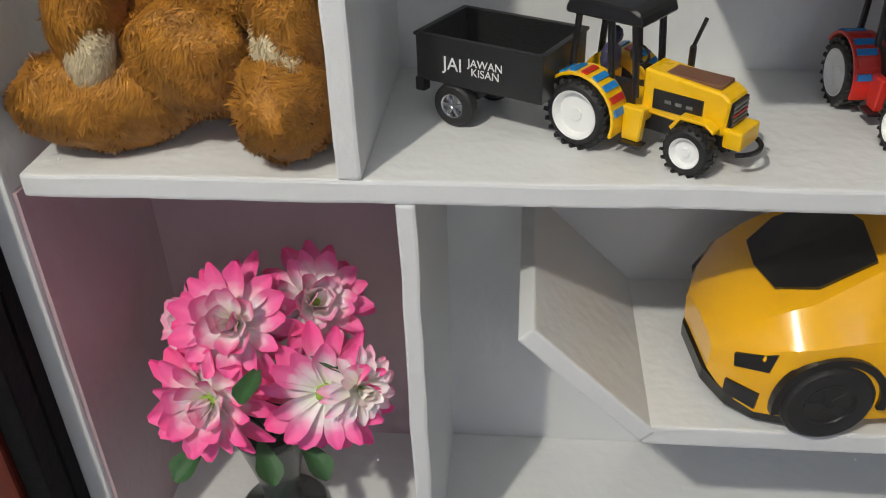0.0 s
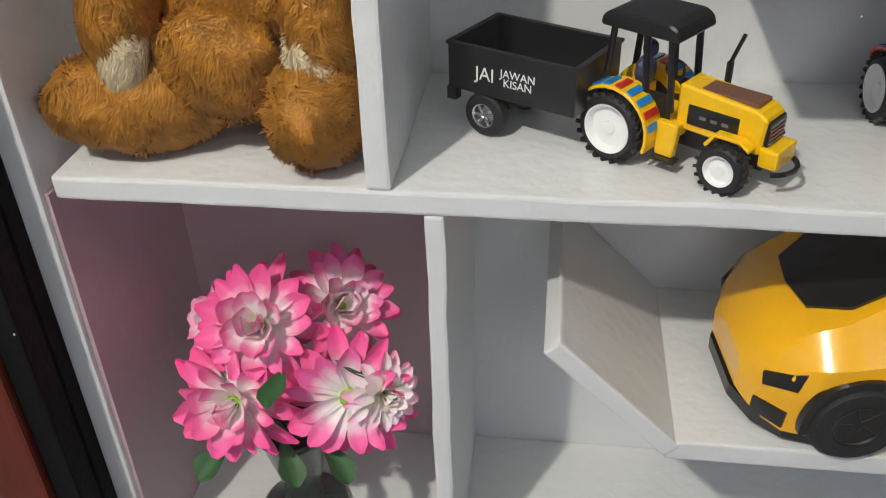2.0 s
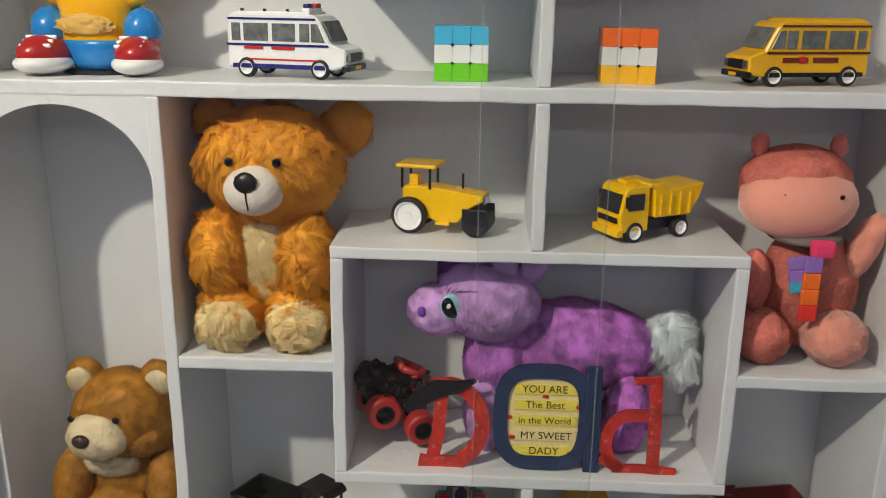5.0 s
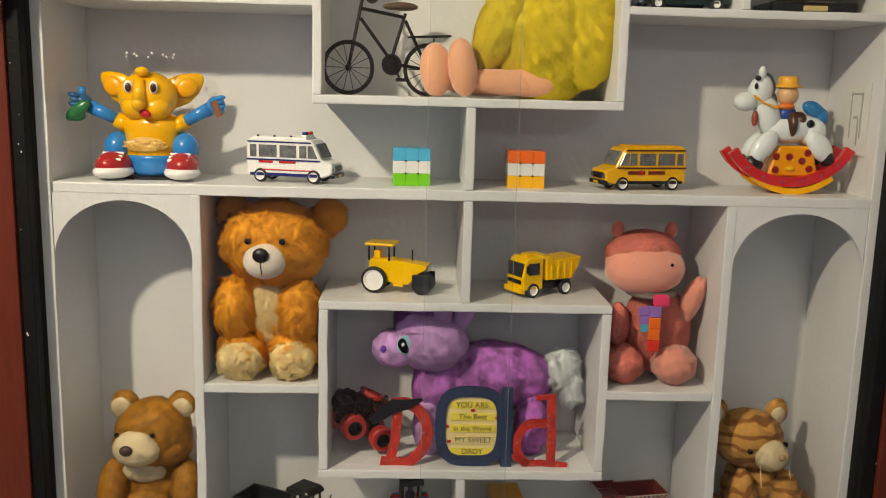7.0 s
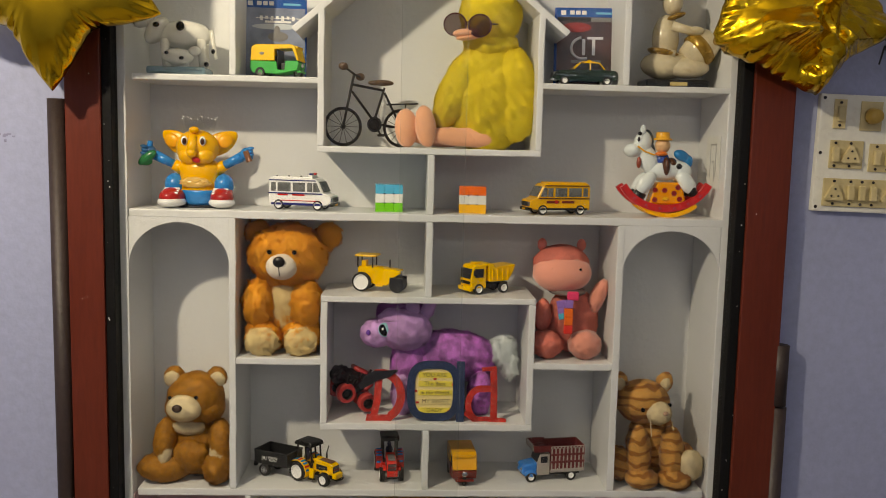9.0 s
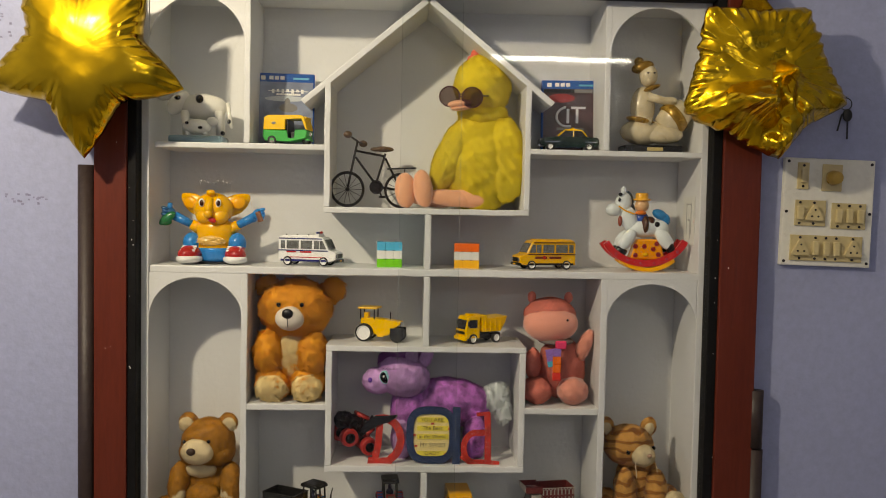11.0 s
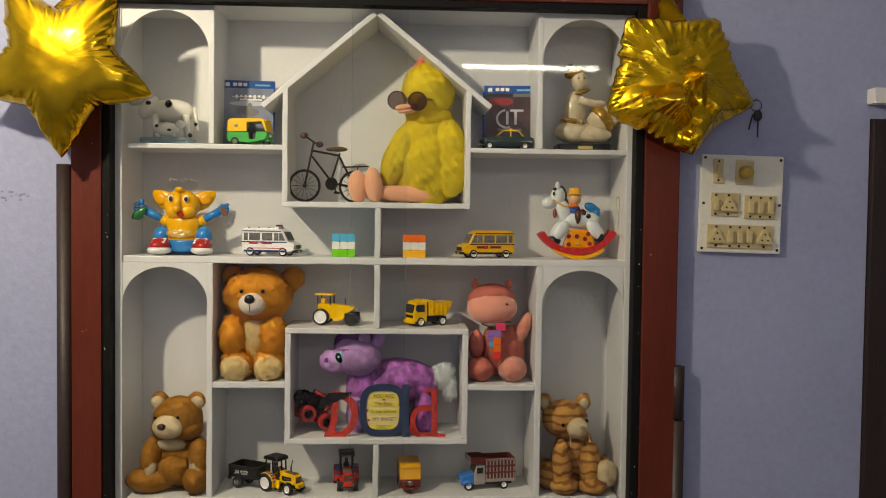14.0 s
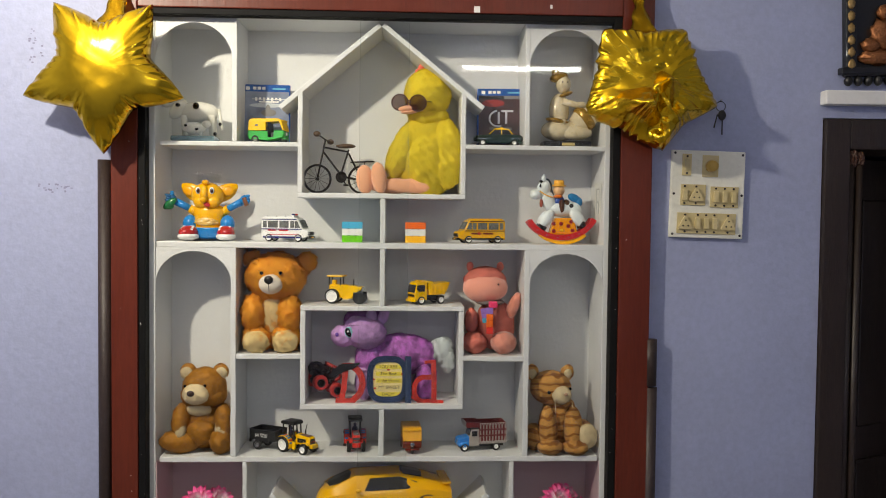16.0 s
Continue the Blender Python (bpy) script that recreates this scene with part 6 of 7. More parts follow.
def petal_mat(name, R):
    m, n, l, p = nodes_of(name)
    co = n.new("ShaderNodeTexCoord")
    ln = n.new("ShaderNodeVectorMath")
    ln.operation = "LENGTH"
    l.new(co.outputs["Object"], ln.inputs[0])
    nz = n.new("ShaderNodeTexNoise")
    nz.inputs["Scale"].default_value = 90
    l.new(co.outputs["Object"], nz.inputs["Vector"])
    ad = n.new("ShaderNodeMath")
    ad.operation = "MULTIPLY_ADD"
    l.new(nz.outputs["Fac"], ad.inputs[0])
    ad.inputs[1].default_value = R * 0.35
    l.new(ln.outputs["Value"], ad.inputs[2])
    mr = n.new("ShaderNodeMapRange")
    mr.inputs["From Min"].default_value, mr.inputs["From Max"].default_value = R * 0.15, R * 1.28
    l.new(ad.outputs[0], mr.inputs["Value"])
    cr = n.new("ShaderNodeValToRGB")
    e = cr.color_ramp.elements
    e[0].position, e[0].color = 0.0, (*srgb(170, 200, 70), 1)
    e[1].position, e[1].color = 1.0, (*srgb(250, 70, 150), 1)
    for q, c in ((0.14, (244, 244, 226)), (0.46, (254, 232, 240)), (0.70, (252, 116, 178))):
        k = e.new(q)
        k.color = (*srgb(*c), 1)
    l.new(mr.outputs["Result"], cr.inputs["Fac"])
    l.new(cr.outputs["Color"], p.inputs["Base Color"])
    p.inputs["Roughness"].default_value = 0.6
    p.inputs["Subsurface Weight"].default_value = 0.15
    p.inputs["Subsurface Scale"].default_value = 0.004
    return m


PETAL = petal_mat("pink_cloth_petal", 0.042)
LEAF = mat("green_cloth_leaf", srgb(46, 92, 48), 0.6, 0.3, 40, 150, 0.2)
CORE = mat("green_flower_core", srgb(150, 190, 60), 0.6, 0.3, 60, 200, 0.3)


def petal(bm, yaw, tilt, L, W, cup, rng):
    """One cupped cloth petal growing from the centre."""
    m = Matrix.Rotation(yaw, 4, "Z") @ Matrix.Rotation(-tilt, 4, "Y")
    n = 6
    rows = []
    tw = rng.uniform(-0.3, 0.3)
    for i in range(n + 1):
        f = i / n
        w = W * (0.25 + 0.75 * min(1.0, f * 1.5)) * (1.0 if f < 0.7 else math.sqrt(max(0.04, 1 - ((f - 0.7) / 0.31) ** 2)))
        z = cup * L * f * f
        rows.append([bm.verts.new(m @ Vector((L * f * (1 - 0.12 * cup * f), s * w * 0.5, z + abs(s) * w * 0.28 + tw * s * w * f))) for s in (-1, -0.45, 0, 0.45, 1)])
    for a, b in zip(rows, rows[1:]):
        for k in range(4):
            bm.faces.new((a[k], a[k + 1], b[k + 1], b[k])).smooth = True


def flower(parent, c, aim, R, seed, open_=1.0):
    rng = random.Random(seed)
    bm = bmesh.new()
    for ring_, (n, t, l, w, cup) in enumerate(((14, -4, 1.12, 0.33, -0.05), (13, 16, 1.0, 0.34, 0.06), (9, 38, 0.84, 0.38, 0.2), (6, 60, 0.66, 0.40, 0.3))):
        if ring_ > 1 and open_ < 0.6:
            continue
        for k in range(n):
            petal(bm, 2 * math.pi * (k + rng.uniform(-0.25, 0.25)) / n + ring_, radians(t + rng.uniform(-9, 9)), R * l * rng.uniform(0.9, 1.08), R * w * rng.uniform(0.85, 1.2), cup + rng.uniform(-0.1, 0.1), rng)
    q = Vector(aim).normalized().to_track_quat("Z", "Y").to_matrix().to_4x4()
    f = part("flower", bm, PETAL, parent, smooth=True)
    f.matrix_basis = Matrix.Translation(c) @ q
    part("core", ball(bmesh.new(), (0, 0, R * 0.06), (R * 0.16, R * 0.16, R * 0.12), lump=0.2, freq=9), CORE, f, smooth=True)
    return f


fv = thing("vase_of_flowers", pose(-0.492, 0.070, ZB), "pink and white artificial flowers in a dark green vase", "vase")
part("vase", lathe(bmesh.new(), [(0, 0), (0.036, 0), (0.038, 0.004), (0.034, 0.009), (0.018, 0.013), (0.0135, 0.020), (0.0150, 0.032), (0.021, 0.060), (0.028, 0.090), (0.034, 0.104), (0.033, 0.106), (0.026, 0.090), (0.010, 0.040), (0, 0.036)], 36), mat("dark_green_glazed_plastic", srgb(44, 56, 52), 0.22, 0.2, 12, 80, 0.05, coat=0.4), fv, smooth=True)
SETS = (((0.062, -0.044, 0.178), (0.15, -1, 0.35), 0.043, 3, 0.5), ((-0.020, -0.048, 0.170), (-0.15, -1, 0.35), 0.045, 5, 1), ((-0.002, -0.024, 0.220), (0.0, -0.8, 0.65), 0.044, 7, 1), ((0.046, 0.010, 0.214), (0.4, -0.6, 0.6), 0.041, 9, 1), ((-0.046, 0.016, 0.186), (-0.7, -0.5, 0.5), 0.036, 11, 1), ((0.086, -0.046, 0.184), (0.7, -0.8, 0.4), 0.026, 13, 1))
for c, aim, R, sd, op in SETS:
    flower(fv, c, aim, R, sd, op)
    a = Vector((0, 0, 0.085))
    part("stem", rod(bmesh.new(), a, Vector(c) - Vector(aim).normalized() * 0.006, 0.002, seg=6), LEAF, fv)
rng = random.Random(4)
for k, (c, yaw) in enumerate((((0.01, -0.05, 0.132), -60), ((-0.03, -0.05, 0.128), -120), ((0.04, -0.05, 0.135), -40), ((0.02, -0.055, 0.205), -90), ((0.05, -0.03, 0.20), -30))):
    bm = bmesh.new()
    petal(bm, radians(yaw), radians(rng.uniform(-30, 10)), 0.034, 0.020, -0.1, rng)
    lf = part("leaf", bm, LEAF, fv, smooth=True)
    lf.location = c
tagged(copy_thing(fv, pose(0.488, 0.078, ZB, 0, 0, 24)), group="niche flowers")
tagged(fv, group="niche flowers")

# ---- yellow sports car ----
CARY = mat("glossy_yellow_car_paint", srgb(252, 186, 8), 0.2, 0.05, 10, 60, 0.0, coat=0.6)
sc = thing("toy_sports_car", pose(0.010, 0.084, 0.612, 0, 0, 187), "large glossy yellow toy sports car on the tray", "toy car")
ST = [(0.188, 0.028, 0.024, 0.030, 0.042, 0.026, 0.047), (0.180, 0.044, 0.016, 0.046, 0.052, 0.038, 0.062), (0.166, 0.060, 0.014, 0.061, 0.064, 0.046, 0.077), (0.150, 0.068, 0.016, 0.069, 0.070, 0.050, 0.086), (0.138, 0.070, 0.014, 0.071, 0.072, 0.052, 0.091),
      (0.084, 0.070, 0.013, 0.068, 0.076, 0.042, 0.115), (-0.036, 0.071, 0.013, 0.069, 0.078, 0.041, 0.118), (-0.104, 0.073, 0.016, 0.073, 0.080, 0.042, 0.104), (-0.156, 0.073, 0.018, 0.072, 0.074, 0.048, 0.088), (-0.180, 0.066, 0.024, 0.066, 0.068, 0.048, 0.078)]
bm = loft(ST, lambda s: [(-s[1], s[2]), (-s[1] * 1.03, (s[2] * 0.5 + s[4] * 0.5)), (-s[3], s[4]), (-s[5], s[6]), (0, s[6] + 0.002), (s[5], s[6]), (s[3], s[4]), (s[1] * 1.03, (s[2] * 0.5 + s[4] * 0.5)), (s[1], s[2])])
bmesh.ops.bevel(bm, geom=[e for e in bm.edges if e.is_manifold and e.calc_face_angle(0) > 0.25], offset=0.003, segments=2, profile=0.6, affect="EDGES")
for e in bm.edges:
    e.smooth = e.calc_face_angle(0) < 0.55
part("body", bm, CARY, sc, "glossy yellow body shell", smooth=True)


def panel(name, pts, material, lift=0.0012, parent=sc):
    """A flush panel of a little thickness through corner points."""
    ps = [Vector(p) for p in pts]
    n = (ps[1] - ps[0]).cross(ps[2] - ps[0]).normalized()
    if n.dot(sum(ps, Vector()) / len(ps) - Vector((min(0.12, max(-0.12, ps[0].x)), 0, 0.045))) < 0:
        n = -n
    bm = bmesh.new()
    lo, hi = [bm.verts.new(p - n * 0.001) for p in ps], [bm.verts.new(p + n * lift) for p in ps]
    bm.faces.new(lo), bm.faces.new(list(reversed(hi)))
    for k in range(len(ps)):
        j = (k + 1) % len(ps)
        bm.faces.new((lo[k], lo[j], hi[j], hi[k]))
    return part(name, bm, material, parent)


GLZ = plastic(22, 22, 22, 0.18)
for h in (-1, 1):
    panel("windscreen", [(0.153, h * 0.027, 0.0850), (0.132, h * 0.041, 0.0938), (0.098, h * 0.037, 0.1090), (0.092, 0, 0.1138), (0.157, 0, 0.0846)], GLZ, 0.0026)
for h in (-1, 1):
    panel("rear_window", [(-0.046, h * 0.0385, 0.1168), (-0.098, h * 0.0400, 0.1060), (-0.102, 0, 0.1070), (-0.042, 0, 0.1196)], GLZ, 0.0020)
for s in (-1, 1):
    panel("side_window", [(0.060, s * 0.0672, 0.0800), (0.044, s * 0.0475, 0.1082), (-0.036, s * 0.0462, 0.1106), (-0.086, s * 0.0560, 0.0965), (-0.060, s * 0.0675, 0.0815)], GLZ, 0.0014)
    panel("headlight", [(0.179, s * 0.0474, 0.0535), (0.178, s * 0.0478, 0.044), (0.162, s * 0.0630, 0.050), (0.159, s * 0.0640, 0.0640)], BLACKP, 0.0022)
    panel("air_intake", [(0.181, s * 0.0440, 0.019), (0.166, s * 0.0608, 0.018), (0.165, s * 0.0616, 0.031), (0.181, s * 0.0446, 0.030)], BLACKP, 0.0016)
    panel("side_scoop", [(-0.052, s * 0.0722, 0.034), (-0.066, s * 0.0728, 0.058), (-0.080, s * 0.0736, 0.058), (-0.070, s * 0.0732, 0.034)], BLACKP, 0.0012)
    panel("door_line", [(0.050, s * 0.0722, 0.030), (0.048, s * 0.0722, 0.033), (-0.048, s * 0.0724, 0.033), (-0.046, s * 0.0724, 0.030)], plastic(150, 104, 10, 0.4), 0.0006)
    for x in (0.126, -0.112):
        part("brake_disc", lathe(bmesh.new(), [(0, -0.001), (0.0275, -0.001), (0.0275, 0.001), (0, 0.001)], 24, Matrix.Translation((x, s * 0.0722, 0.030)) @ Matrix.Rotation(math.pi / 2, 4, "X")), BLACKP, sc)
        part("wheel_arch", band(arc(x, 0.030, 0.0335, 0.0335, -10, 190, 18), 0.005, 0.0060, s * 0.0712 - 0.0030), BLACKP, sc)
        wheel(sc, (x, s * 0.0640, 0.030), 0.030, 0.021, RUBBER, BLACKP, spokes=5)
    bx("side_skirt", sc, -0.078, 0.078, s * 0.070 - 0.003, s * 0.070 + 0.003, 0.010, 0.016, BLACKP, 0.001)
    part("mirror", ball(bmesh.new(), (0.078, s * 0.076, 0.084), (0.008, 0.007, 0.005), sub=2), CARY, sc, smooth=True)
part("front_lip", loft([(0.146, 0.064, 0.006, 0.017), (0.164, 0.058, 0.006, 0.017), (0.180, 0.044, 0.008, 0.018), (0.190, 0.024, 0.012, 0.022)], lambda q: [(-q[1], q[2]), (-q[1] * 1.03, q[3]), (q[1] * 1.03, q[3]), (q[1], q[2])]), BLACKP, sc)
bx("rear_diffuser", sc, -0.182, -0.160, -0.060, 0.060, 0.014, 0.028, BLACKP, 0.002)
bx("spoiler", sc, -0.180, -0.156, -0.060, 0.060, 0.0885, 0.0925, CARY, 0.001)

# ---- foil balloons ----


def foil(name, rough):
    m = mat(name, (0.70, 0.43, 0.025), rough, 0.12, 6, 40, 0.0, metal=1.0)
    n, l = m.node_tree.nodes, m.node_tree.links
    p = n["Principled BSDF"]
    co = n["Texture Coordinate"]
    v = n.new("ShaderNodeTexVoronoi")
    v.feature = "DISTANCE_TO_EDGE"
    v.inputs["Scale"].default_value = 16 if rough < 0.2 else 42
    w = n.new("ShaderNodeTexNoise")
    w.inputs["Scale"].default_value, w.inputs["Detail"].default_value = 14, 3
    l.new(co.outputs["Object"], v.inputs["Vector"])
    l.new(co.outputs["Object"], w.inputs["Vector"])
    a = n.new("ShaderNodeMath")
    a.operation = "ADD"
    l.new(v.outputs["Distance"], a.inputs[0])
    l.new(w.outputs["Fac"], a.inputs[1])
    b = n.new("ShaderNodeBump")
    b.inputs["Strength"].default_value, b.inputs["Distance"].default_value = (0.06, 0.004) if rough < 0.2 else (0.4, 0.004)
    l.new(a.outputs[0], b.inputs["Height"])
    l.new(b.outputs["Normal"], p.inputs["Normal"])
    return m


def star_balloon(x, y, z, points, valley, H, crumple, pocket, material, label, tail):
    """A foil star: two sheets welded along a seam through five points (degrees, radius), puffed up and creased along straight folds."""
    b = thing("star_balloon", pose(x, y, z), label, "balloon", "star balloons")
    rng = np.random.RandomState(int(crumple * 100))
    folds = []
    for k in range(18):
        q = rng.uniform(0, math.pi)
        folds.append((math.cos(q), math.sin(q), rng.uniform(5, 34), rng.uniform(0, 1), Vector(rng.uniform(-4, 4, 3))))
    R = sum(p[1] for p in points) / 5
    N, M = 300, 40
    bm = bmesh.new()

    def outline(deg):
        for k in range(5):
            a0, r0 = points[k]
            a1, r1 = points[(k + 1) % 5]
            span = (a1 - a0) % 360
            f = ((deg - a0) % 360) / span
            if f <= 1.0:
                g = abs(f - 0.5) * 2
                return (r0 + (r1 - r0) * f) * (valley + (1 - valley) * g ** 1.7)

    def crease(px, pz, side):
        """Straight folds, each strong in some places only, so that the sheet breaks into small flat facets."""
        h = 0.0
        for cx, cz, f, o, w in folds:
            k = ((px * cx + pz * cz) * f + o) % 1.0
            m = max(0.0, noise.noise(Vector((px * 9, pz * 9, side * 4)) + w) - 0.02)
            h += abs(k - 0.5) * m / f
        return h
    rings = {}
    for side in (-1, 1):
        for j in range(M + 1):
            s = j / M
            for i in range(N):
                a = 2 * math.pi * i / N
                if j == M and side == 1:
                    rings[(side, j, i)] = rings[(-1, j, i)]
                    continue
                if j == 0 and i:
                    rings[(side, j, i)] = rings[(side, 0, 0)]
                    continue
                r = outline(math.degrees(a)) * s
                px, pz = r * math.cos(a), r * math.sin(a)
                q = min(1.0, r / (R * 0.86)) * (1 - s ** 5) + s ** 6
                h = H * max(0.0, 1 - min(1.0, q) ** 2.6) ** 0.62
                seam = noise.noise(Vector((math.cos(a) * 16, math.sin(a) * 16, side * 2 + s))) * s ** 12 * (1 - s ** 16) * 3.0
                slack = crumple * crumple * (0.3 if pz > -0.02 else 0.3 + min(1.0, (-0.02 - pz) / 0.05) * 0.8)
                h += seam * R * 0.07 + crease(px, pz, side) * (0.02 + 1.0 * slack) * (1 - s ** 8)
                if pocket and side < 0:
                    for ax, az, bx_, bz, hh, ww in pocket:
                        f = ((px - ax) * (bx_ - ax) + (pz - az) * (bz - az)) / ((bx_ - ax) ** 2 + (bz - az) ** 2)
                        if -0.15 < f < 1.0:
                            f0 = max(0.0, f)
                            dd = math.hypot(px - ax - f0 * (bx_ - ax), pz - az - f0 * (bz - az))
                            h += hh * max(0.0, 1 - dd / ww) * (1 - f0)
                h = max(h, 0.0)
                wob = noise.noise(Vector((math.cos(a) * 11, math.sin(a) * 11, 9))) * 0.045 * crumple * R * s
                bend = noise.noise(Vector((px * 4, pz * 4, 3))) * 0.06 * R * s * (0.3 + crumple)
                rings[(side, j, i)] = bm.verts.new((px + wob, side * h + bend, pz + wob * 0.6))
        for j in range(M):
            for i in range(N):
                q = [rings[(side, j, i)], rings[(side, j, (i + 1) % N)], rings[(side, j + 1, (i + 1) % N)], rings[(side, j + 1, i)]]
                q = list(dict.fromkeys(q))
                if len(q) > 2:
                    bm.faces.new(q)
    part("foil_body", bm, material, b, smooth=True)
    bm = bmesh.new()
    n = 14
    rows = []
    for i in range(n + 1):
        f = i / n
        c = Vector(tail[0]).lerp(Vector(tail[1]), f)
        w = 0.030 * (1 - f) ** 2 + 0.012 + 0.003 * math.sin(f * 17)
        rows.append([bm.verts.new((c.x + s * w, c.y + 0.004 * math.sin(f * 11 + s * 2), c.z)) for s in (-1, -0.5, 0, 0.5, 1)])
    for p, q in zip(rows, rows[1:]):
        for k in range(4):
            bm.faces.new((p[k], p[k + 1], q[k + 1], q[k])).smooth = True
    bmesh.ops.solidify(bm, geom=bm.faces[:], thickness=0.0015)
    part("neck", bm, material, b, smooth=True)
    return b


FOIL1, FOIL2 = foil("gold_foil", 0.17), foil("crinkled_gold_foil", 0.2)
star_balloon(-0.690, -0.118, 1.790, [(-90 + 72 * k, 0.206) for k in range(5)], 0.58, 0.052, 0.15, (), FOIL1, "inflated shiny gold foil star balloon", ((0.020, 0.0, 0.11), (0.028, 0.060, 0.250)))
star_balloon(0.677, -0.112, 1.782, [(-76, 0.176), (-16, 0.194), (54, 0.174), (130, 0.178), (206, 0.174)], 0.77, 0.030, 1.0,
             ((0.022, -0.004, -0.10, -0.075, 0.030, 0.030), (0.022, -0.004, 0.11, -0.060, 0.032, 0.034), (0.030, 0.0, 0.046, -0.15, 0.036, 0.022), (0.0, -0.05, 0.03, -0.10, -0.03, 0.02)),
             FOIL2, "half-deflated crinkled gold foil star balloon", ((-0.010, 0.0, 0.12), (-0.016, 0.055, 0.250)))

# ---- switchboard ----
swb = thing("switchboard", pose(0.872, WY, 1.504, 0, 1.2, 0), "cream switchboard with yellowed switches on the wall", "switchboard")
BOARD = mat("off_white_laminate", srgb(230, 230, 218), 0.4, 0.06, 10, 80, 0.05, dirt=srgb(170, 160, 130), dirt_amount=0.3)
YELLOWED = mat("yellowed_bakelite", srgb(206, 190, 142), 0.35, 0.15, 20, 120, 0.05, rand=0.4)
SCREW = plastic(30, 26, 22, 0.5)
part("board", box(-0.100, 0.100, -0.014, 0.0, -0.117, 0.117, 0.003), BOARD, swb)


def plate(x, z, w, h):
    return part("plate", box(x - w / 2, x + w / 2, -0.018, -0.0142, z - h / 2, z + h / 2, 0.001), YELLOWED, swb)


def rocker(p, x, z):
    part("switch", box(x - 0.0065, x + 0.0065, -0.027, -0.0182, z - 0.015, z + 0.015, 0.002, 2, pose(0, 0, 0)), YELLOWED, p)
    for s in (-1, 1):
        part("screw", lathe(bmesh.new(), [(0, -0.001), (0.0028, -0.001), (0.0028, 0.001), (0, 0.001)], 10, Matrix.Translation((x, -0.0186, z + s * 0.0225)) @ Matrix.Rotation(math.pi / 2, 4, "X")), SCREW, p)


def socket(p, x, z):
    part("socket", extrude(bmesh.new(), [(x - 0.017, z - 0.016), (x + 0.017, z - 0.016), (x + 0.019, z - 0.012), (x + 0.003, z + 0.018), (x - 0.003, z + 0.018), (x - 0.019, z - 0.012)], -0.008, Matrix.Translation((0, -0.018, 0))), YELLOWED, p)
    for dx, dz in ((0, 0.007), (-0.007, -0.007), (0.007, -0.007)):
        part("pin_hole", lathe(bmesh.new(), [(0, -0.0005), (0.0022, -0.0005), (0.0022, 0.0005), (0, 0.0005)], 10, Matrix.Translation((x + dx, -0.0264, z + dz)) @ Matrix.Rotation(math.pi / 2, 4, "X")), SCREW, p)
    for s in (-1, 1):
        part("screw", lathe(bmesh.new(), [(0, -0.001), (0.0028, -0.001), (0.0028, 0.001), (0, 0.001)], 10, Matrix.Translation((x, -0.0186, z + s * 0.0225)) @ Matrix.Rotation(math.pi / 2, 4, "X")), SCREW, p)


p = plate(-0.060, 0.078, 0.025, 0.058)
rocker(p, -0.060, 0.078)
p = plate(0.004, 0.076, 0.044, 0.058)
part("regulator_knob", lathe(bmesh.new(), [(0, 0.022), (0.011, 0.022), (0.014, 0.018), (0.016, 0.006), (0.0165, 0), (0, 0)], 20, Matrix.Translation((0.006, -0.018, 0.076)) @ Matrix.Rotation(math.pi / 2, 4, "X")), mat("amber_knob", srgb(196, 160, 76), 0.3, 0.15, 20, 90, 0.05), p, "amber fan regulator knob", smooth=True)
p = plate(-0.040, -0.002, 0.068, 0.056)
rocker(p, -0.064, -0.002), socket(p, -0.033, -0.002)
p = plate(0.045, -0.006, 0.076, 0.056)
rocker(p, 0.021, -0.006), rocker(p, 0.045, -0.006), rocker(p, 0.069, -0.006)
p = plate(-0.001, -0.078, 0.160, 0.056)
socket(p, -0.060, -0.078), socket(p, 0.057, -0.078)
for x in (-0.026, -0.003, 0.020):
    rocker(p, x, -0.078)
for x, z in ((-0.092, 0.109), (0.092, 0.108), (-0.092, -0.108), (0.092, -0.108), (-0.092, 0.0), (0.093, 0.0)):
    part("corner_screw", lathe(bmesh.new(), [(0, -0.0012), (0.0034, -0.0012), (0.0034, 0.0006), (0, 0.0006)], 10, Matrix.Translation((x, -0.0142, z)) @ Matrix.Rotation(math.pi / 2, 4, "X")), SCREW, swb)

# ---- doorway, ledge, plaque, keys ----
door = tagged(new("door_1"), "dark carved wooden door frame with an open doorway", "door", kind="structure")
part("jamb", box(1.192, 1.262, -0.022, 0.225, 0, 1.712, 0.004), DARKWOOD, door)
part("jamb", box(1.978, 2.048, -0.022, 0.225, 0, 1.712, 0.004), DARKWOOD, door)
part("lintel", box(1.262, 1.978, -0.020, 0.225, 1.630, 1.712, 0.004), DARKWOOD, door)
for x in (1.272, 1.296):
    part("pilaster", rod(bmesh.new(), (x, -0.004, 0.02), (x, -0.004, 1.600), 0.0105, seg=14), DARKWOOD, door, smooth=True)
part("carved_cap", ball(ball(bmesh.new(), (1.276, -0.008, 1.606), (0.014, 0.012, 0.022), lump=0.5, freq=7), (1.296, -0.008, 1.604), (0.012, 0.012, 0.02), lump=0.5, freq=7), mat("carved_brown_wood", srgb(70, 40, 26), 0.45, 0.4, 40, 160, 0.4), door)
leaf = part("door_leaf", box(0, 0.66, -0.018, 0.018, 0.01, 1.62, 0.003), DARKWOOD, door)
leaf.matrix_basis = pose(1.318, 0.18, 0, 0, 0, 26)
for z0, z1 in ((0.12, 0.72), (0.82, 1.50)):
    part("door_panel", box(0.10, 0.56, -0.026, -0.0185, z0, z1, 0.006), DARKWOOD, leaf)
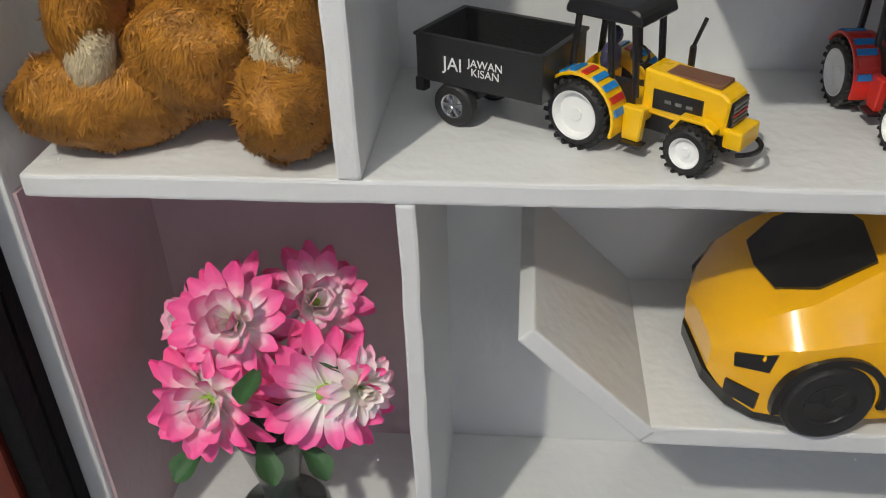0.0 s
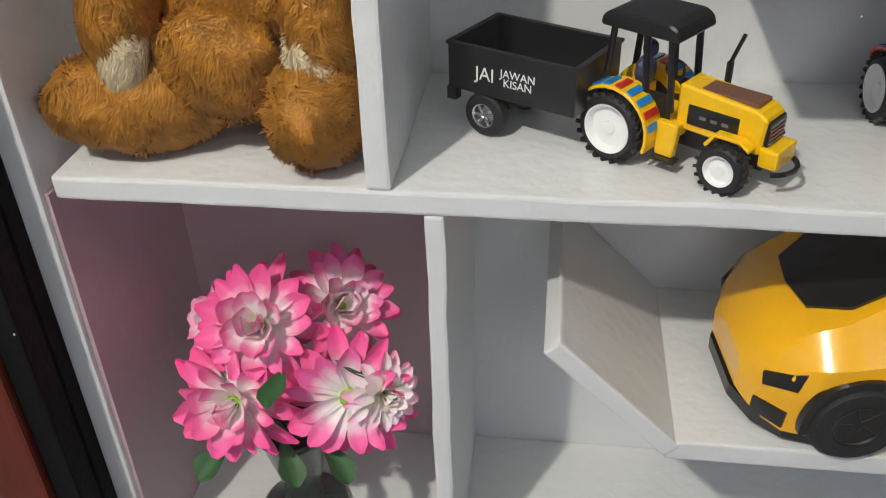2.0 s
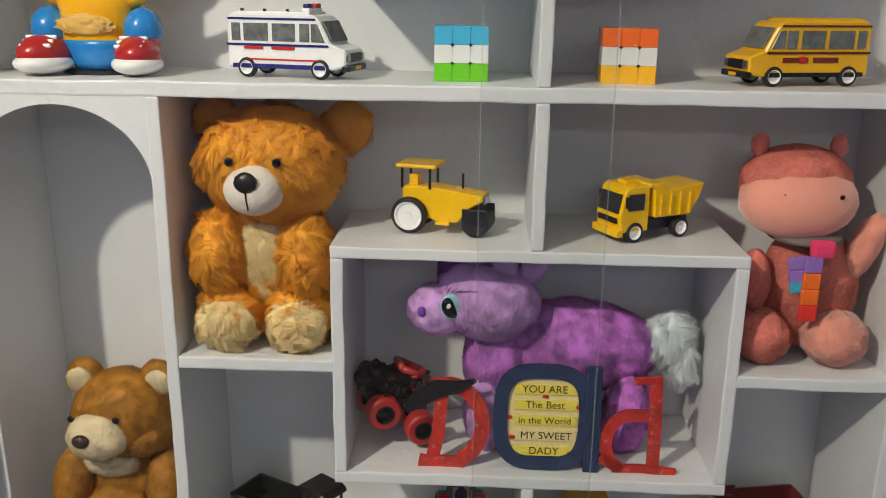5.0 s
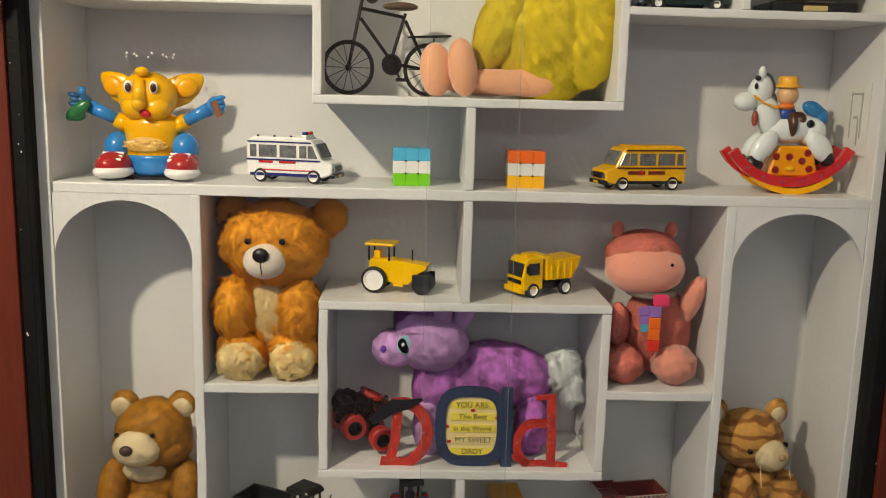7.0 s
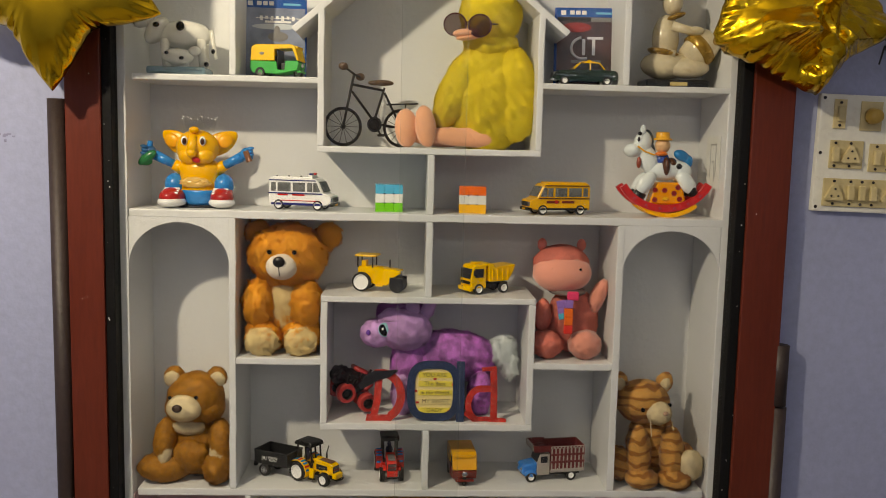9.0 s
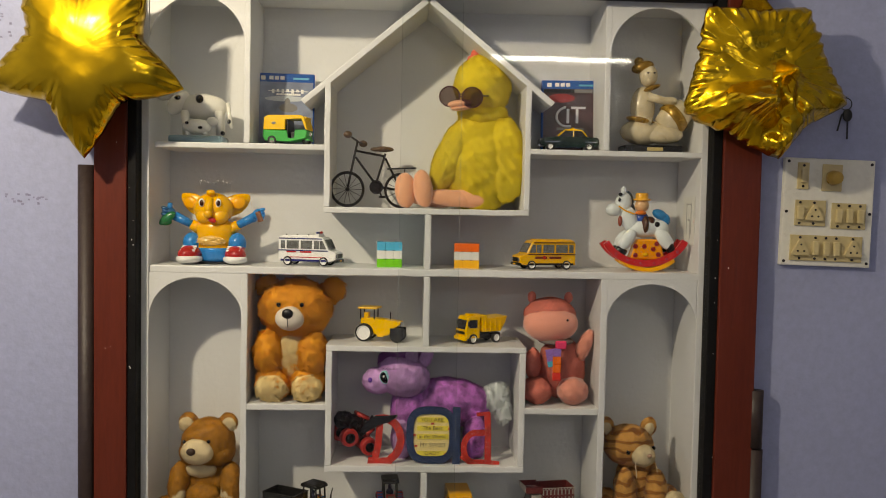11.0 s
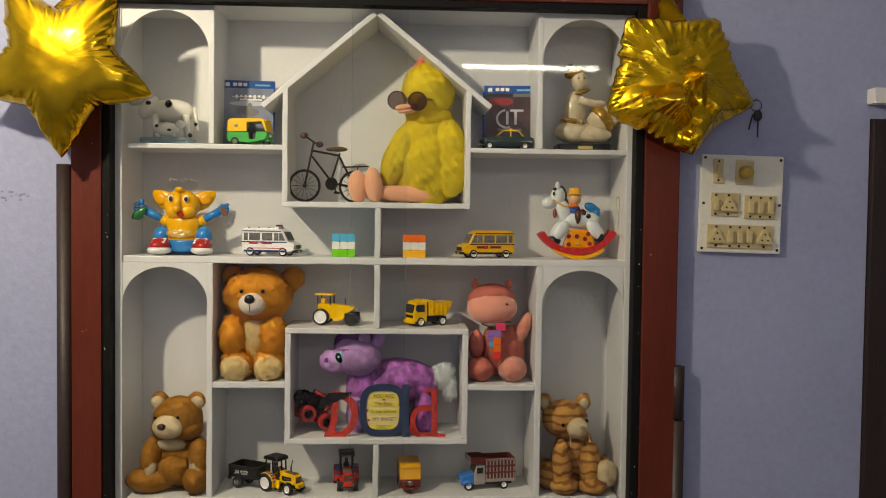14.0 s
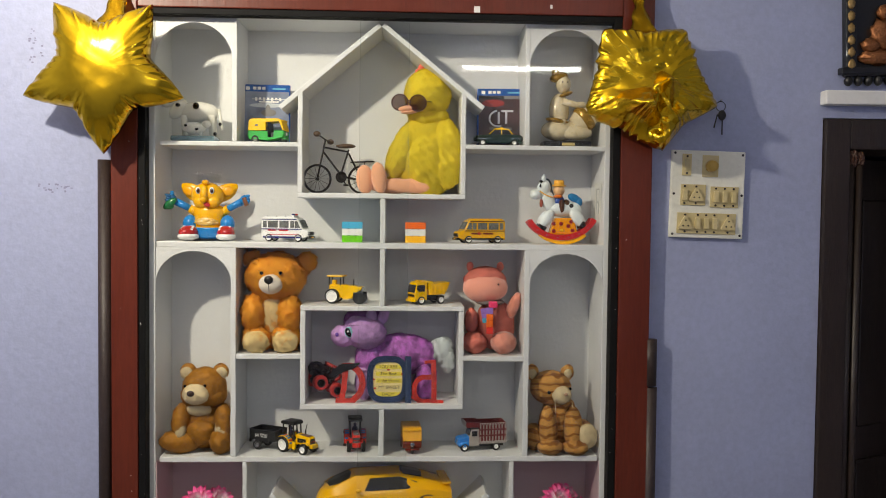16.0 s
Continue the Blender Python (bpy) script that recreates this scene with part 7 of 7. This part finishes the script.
led = part("wall_ledge", box(1.180, 2.10, -0.045, WY, 1.748, 1.786, 0.004), CEILM)
tagged(led, "cream painted wooden batten above the doorway", "ledge", kind="structure")
pl = thing("wall_plaque", pose(1.340, WY, 1.94, 0, -2, 0), "black carved frame with a bronze relief inside", "plaque")
BRONZE = mat("bronze_relief", srgb(150, 96, 60), 0.35, 0.4, 40, 200, 0.4, metal=0.7)
part("panel", box(-0.080, 0.080, -0.012, 0.0, -0.10, 0.12, 0.002), BLACKP, pl)
for b in ((-0.105, -0.074, -0.024, -0.0005, -0.112, 0.13), (0.074, 0.105, -0.024, -0.0005, -0.112, 0.13), (-0.074, 0.074, -0.024, -0.0005, -0.112, -0.086), (-0.074, 0.074, -0.024, -0.0005, 0.106, 0.13)):
    part("frame_bar", box(*b, 0.004), BLACKP, pl)
for k in range(7):
    part("gold_boss", ball(bmesh.new(), (-0.090, -0.025, -0.080 + k * 0.032), (0.010, 0.004, 0.013), lump=0.3, freq=6), mat("antique_gold", srgb(170, 140, 90), 0.4, 0.3, 60, 200, 0.3, metal=0.6) if k == 0 else bpy.data.materials["antique_gold"], pl, smooth=True)
for k in range(8):
    part("bottom_bead", ball(bmesh.new(), (-0.096 + k * 0.0275, -0.016, -0.124), (0.011, 0.012, 0.014)), BLACKP, pl, smooth=True)
bx("bottom_bar", pl, -0.118, 0.118, -0.026, -0.001, -0.106, -0.088, BLACKP, 0.003)
bm = ball(bmesh.new(), (-0.005, -0.016, -0.06), (0.060, 0.012, 0.022), lump=0.5, freq=7)
ball(bm, (0.0, -0.018, 0.0), (0.034, 0.016, 0.040), lump=0.4, freq=6)
ball(bm, (0.0, -0.020, 0.058), (0.016, 0.012, 0.020), lump=0.3)
ball(bm, (-0.034, -0.018, -0.03), (0.026, 0.014, 0.018), lump=0.4)
part("relief", bm, BRONZE, pl, smooth=True)
ky = thing("hanging_keys", pose(0.902, -0.016, 1.722), "bunch of black keys hanging on a nail", "keys")
part("nail", rod(bmesh.new(), (0, 0.010, 0.030), (0, -0.014, 0.034), 0.0018), CHROME, ky)
part("ring", hoop(bmesh.new(), (0.0, -0.008, 0.018), 0.013, 0.0012, 20), BLACKP, ky)
part("fob", ball(bmesh.new(), (0.004, -0.008, -0.006), (0.011, 0.005, 0.014)), BLACKP, ky, smooth=True)
part("key", box(0.003, 0.0065, -0.009, -0.007, -0.058, -0.016, 0.0004), plastic(70, 70, 76, 0.3, 0, 1.0), ky)
part("key", box(-0.010, -0.0065, -0.012, -0.010, -0.044, -0.006, 0.0004, 1, pose(0, 0, 0, 0, 14, 0)), BLACKP, ky)

# ---- small marks ----
RES = mat("grey_tape_residue", srgb(132, 134, 162), 0.8, 0.2, 60, 200, 0.2)
rng = random.Random(8)
for cx, cz, w, h, n in ((-0.90, 1.87, 0.018, 0.045, 9), (-0.855, 1.500, 0.045, 0.012, 9)):
    bm = bmesh.new()
    for k in range(n * 2):
        x, z = cx + rng.uniform(-w, w), cz + rng.uniform(-h, h)
        add_box(bm, x - rng.uniform(0.001, 0.004), x + rng.uniform(0.001, 0.004), WY - 0.0006 - 0.00002 * k, WY + 0.001, z - rng.uniform(0.001, 0.003), z + rng.uniform(0.001, 0.003))
    ob = part("tape_residue", bm, RES)
    tagged(ob, "flaky grey tape residue left on the lavender wall", "residue", kind="stuff")
bm = bmesh.new()
for k in range(34):
    s = rng.choice((-1, 1))
    x, z = s * rng.uniform(0.613, 0.629), rng.uniform(0.42, 1.95)
    if rng.random() < 0.3:
        x = s * rng.uniform(0.64, 0.70)
    y = FY + 0.0056 if abs(x) < 0.6295 else FY - 0.0003
    r = rng.uniform(0.0003, 0.0009)
    add_box(bm, x - r, x + r, y - 0.0003, y + 0.0006, z - r * rng.uniform(1, 3), z + r)
add_box(bm, 0.236, 0.252, FY + 0.0002, FY + 0.0014, 1.970, 1.986)
add_box(bm, 0.436, 0.442, FY + 0.0002, FY + 0.0014, 1.984, 1.994)
tagged(part("paint_flecks", bm, CEILM), "tiny white paint flecks on frame and beading", "paint fleck", kind="stuff")
bm = bmesh.new()
for k in range(60):
    x, z = rng.uniform(-0.58, 0.58), rng.uniform(0.45, 1.9)
    ball(bm, (x, -0.0183 if x < 0 else -0.0283, z), rng.uniform(0.0004, 0.0009), sub=1)
tagged(part("glass_specks", bm, CEILM), "tiny white specks of paint on the glass", "paint fleck", kind="stuff")
dr = part("pencil_drawing", box(0.5950, 0.5962, 0.030, 0.110, 1.425, 1.535), mat("white_drawing_paper", srgb(222, 222, 216), 0.8, 0.04, 20, 100, 0.05))
tagged(dr, "small white sheet with a pencil drawing on the side panel", "drawing")
for b in ((0.05, 0.054, 1.45, 1.52), (0.05, 0.085, 1.516, 1.519), (0.082, 0.085, 1.45, 1.52), (0.06, 0.075, 1.48, 1.484), (0.058, 0.062, 1.44, 1.48)):
    part("pencil_line", box(0.5944, 0.5951, *b), plastic(176, 176, 172, 0.7), dr)
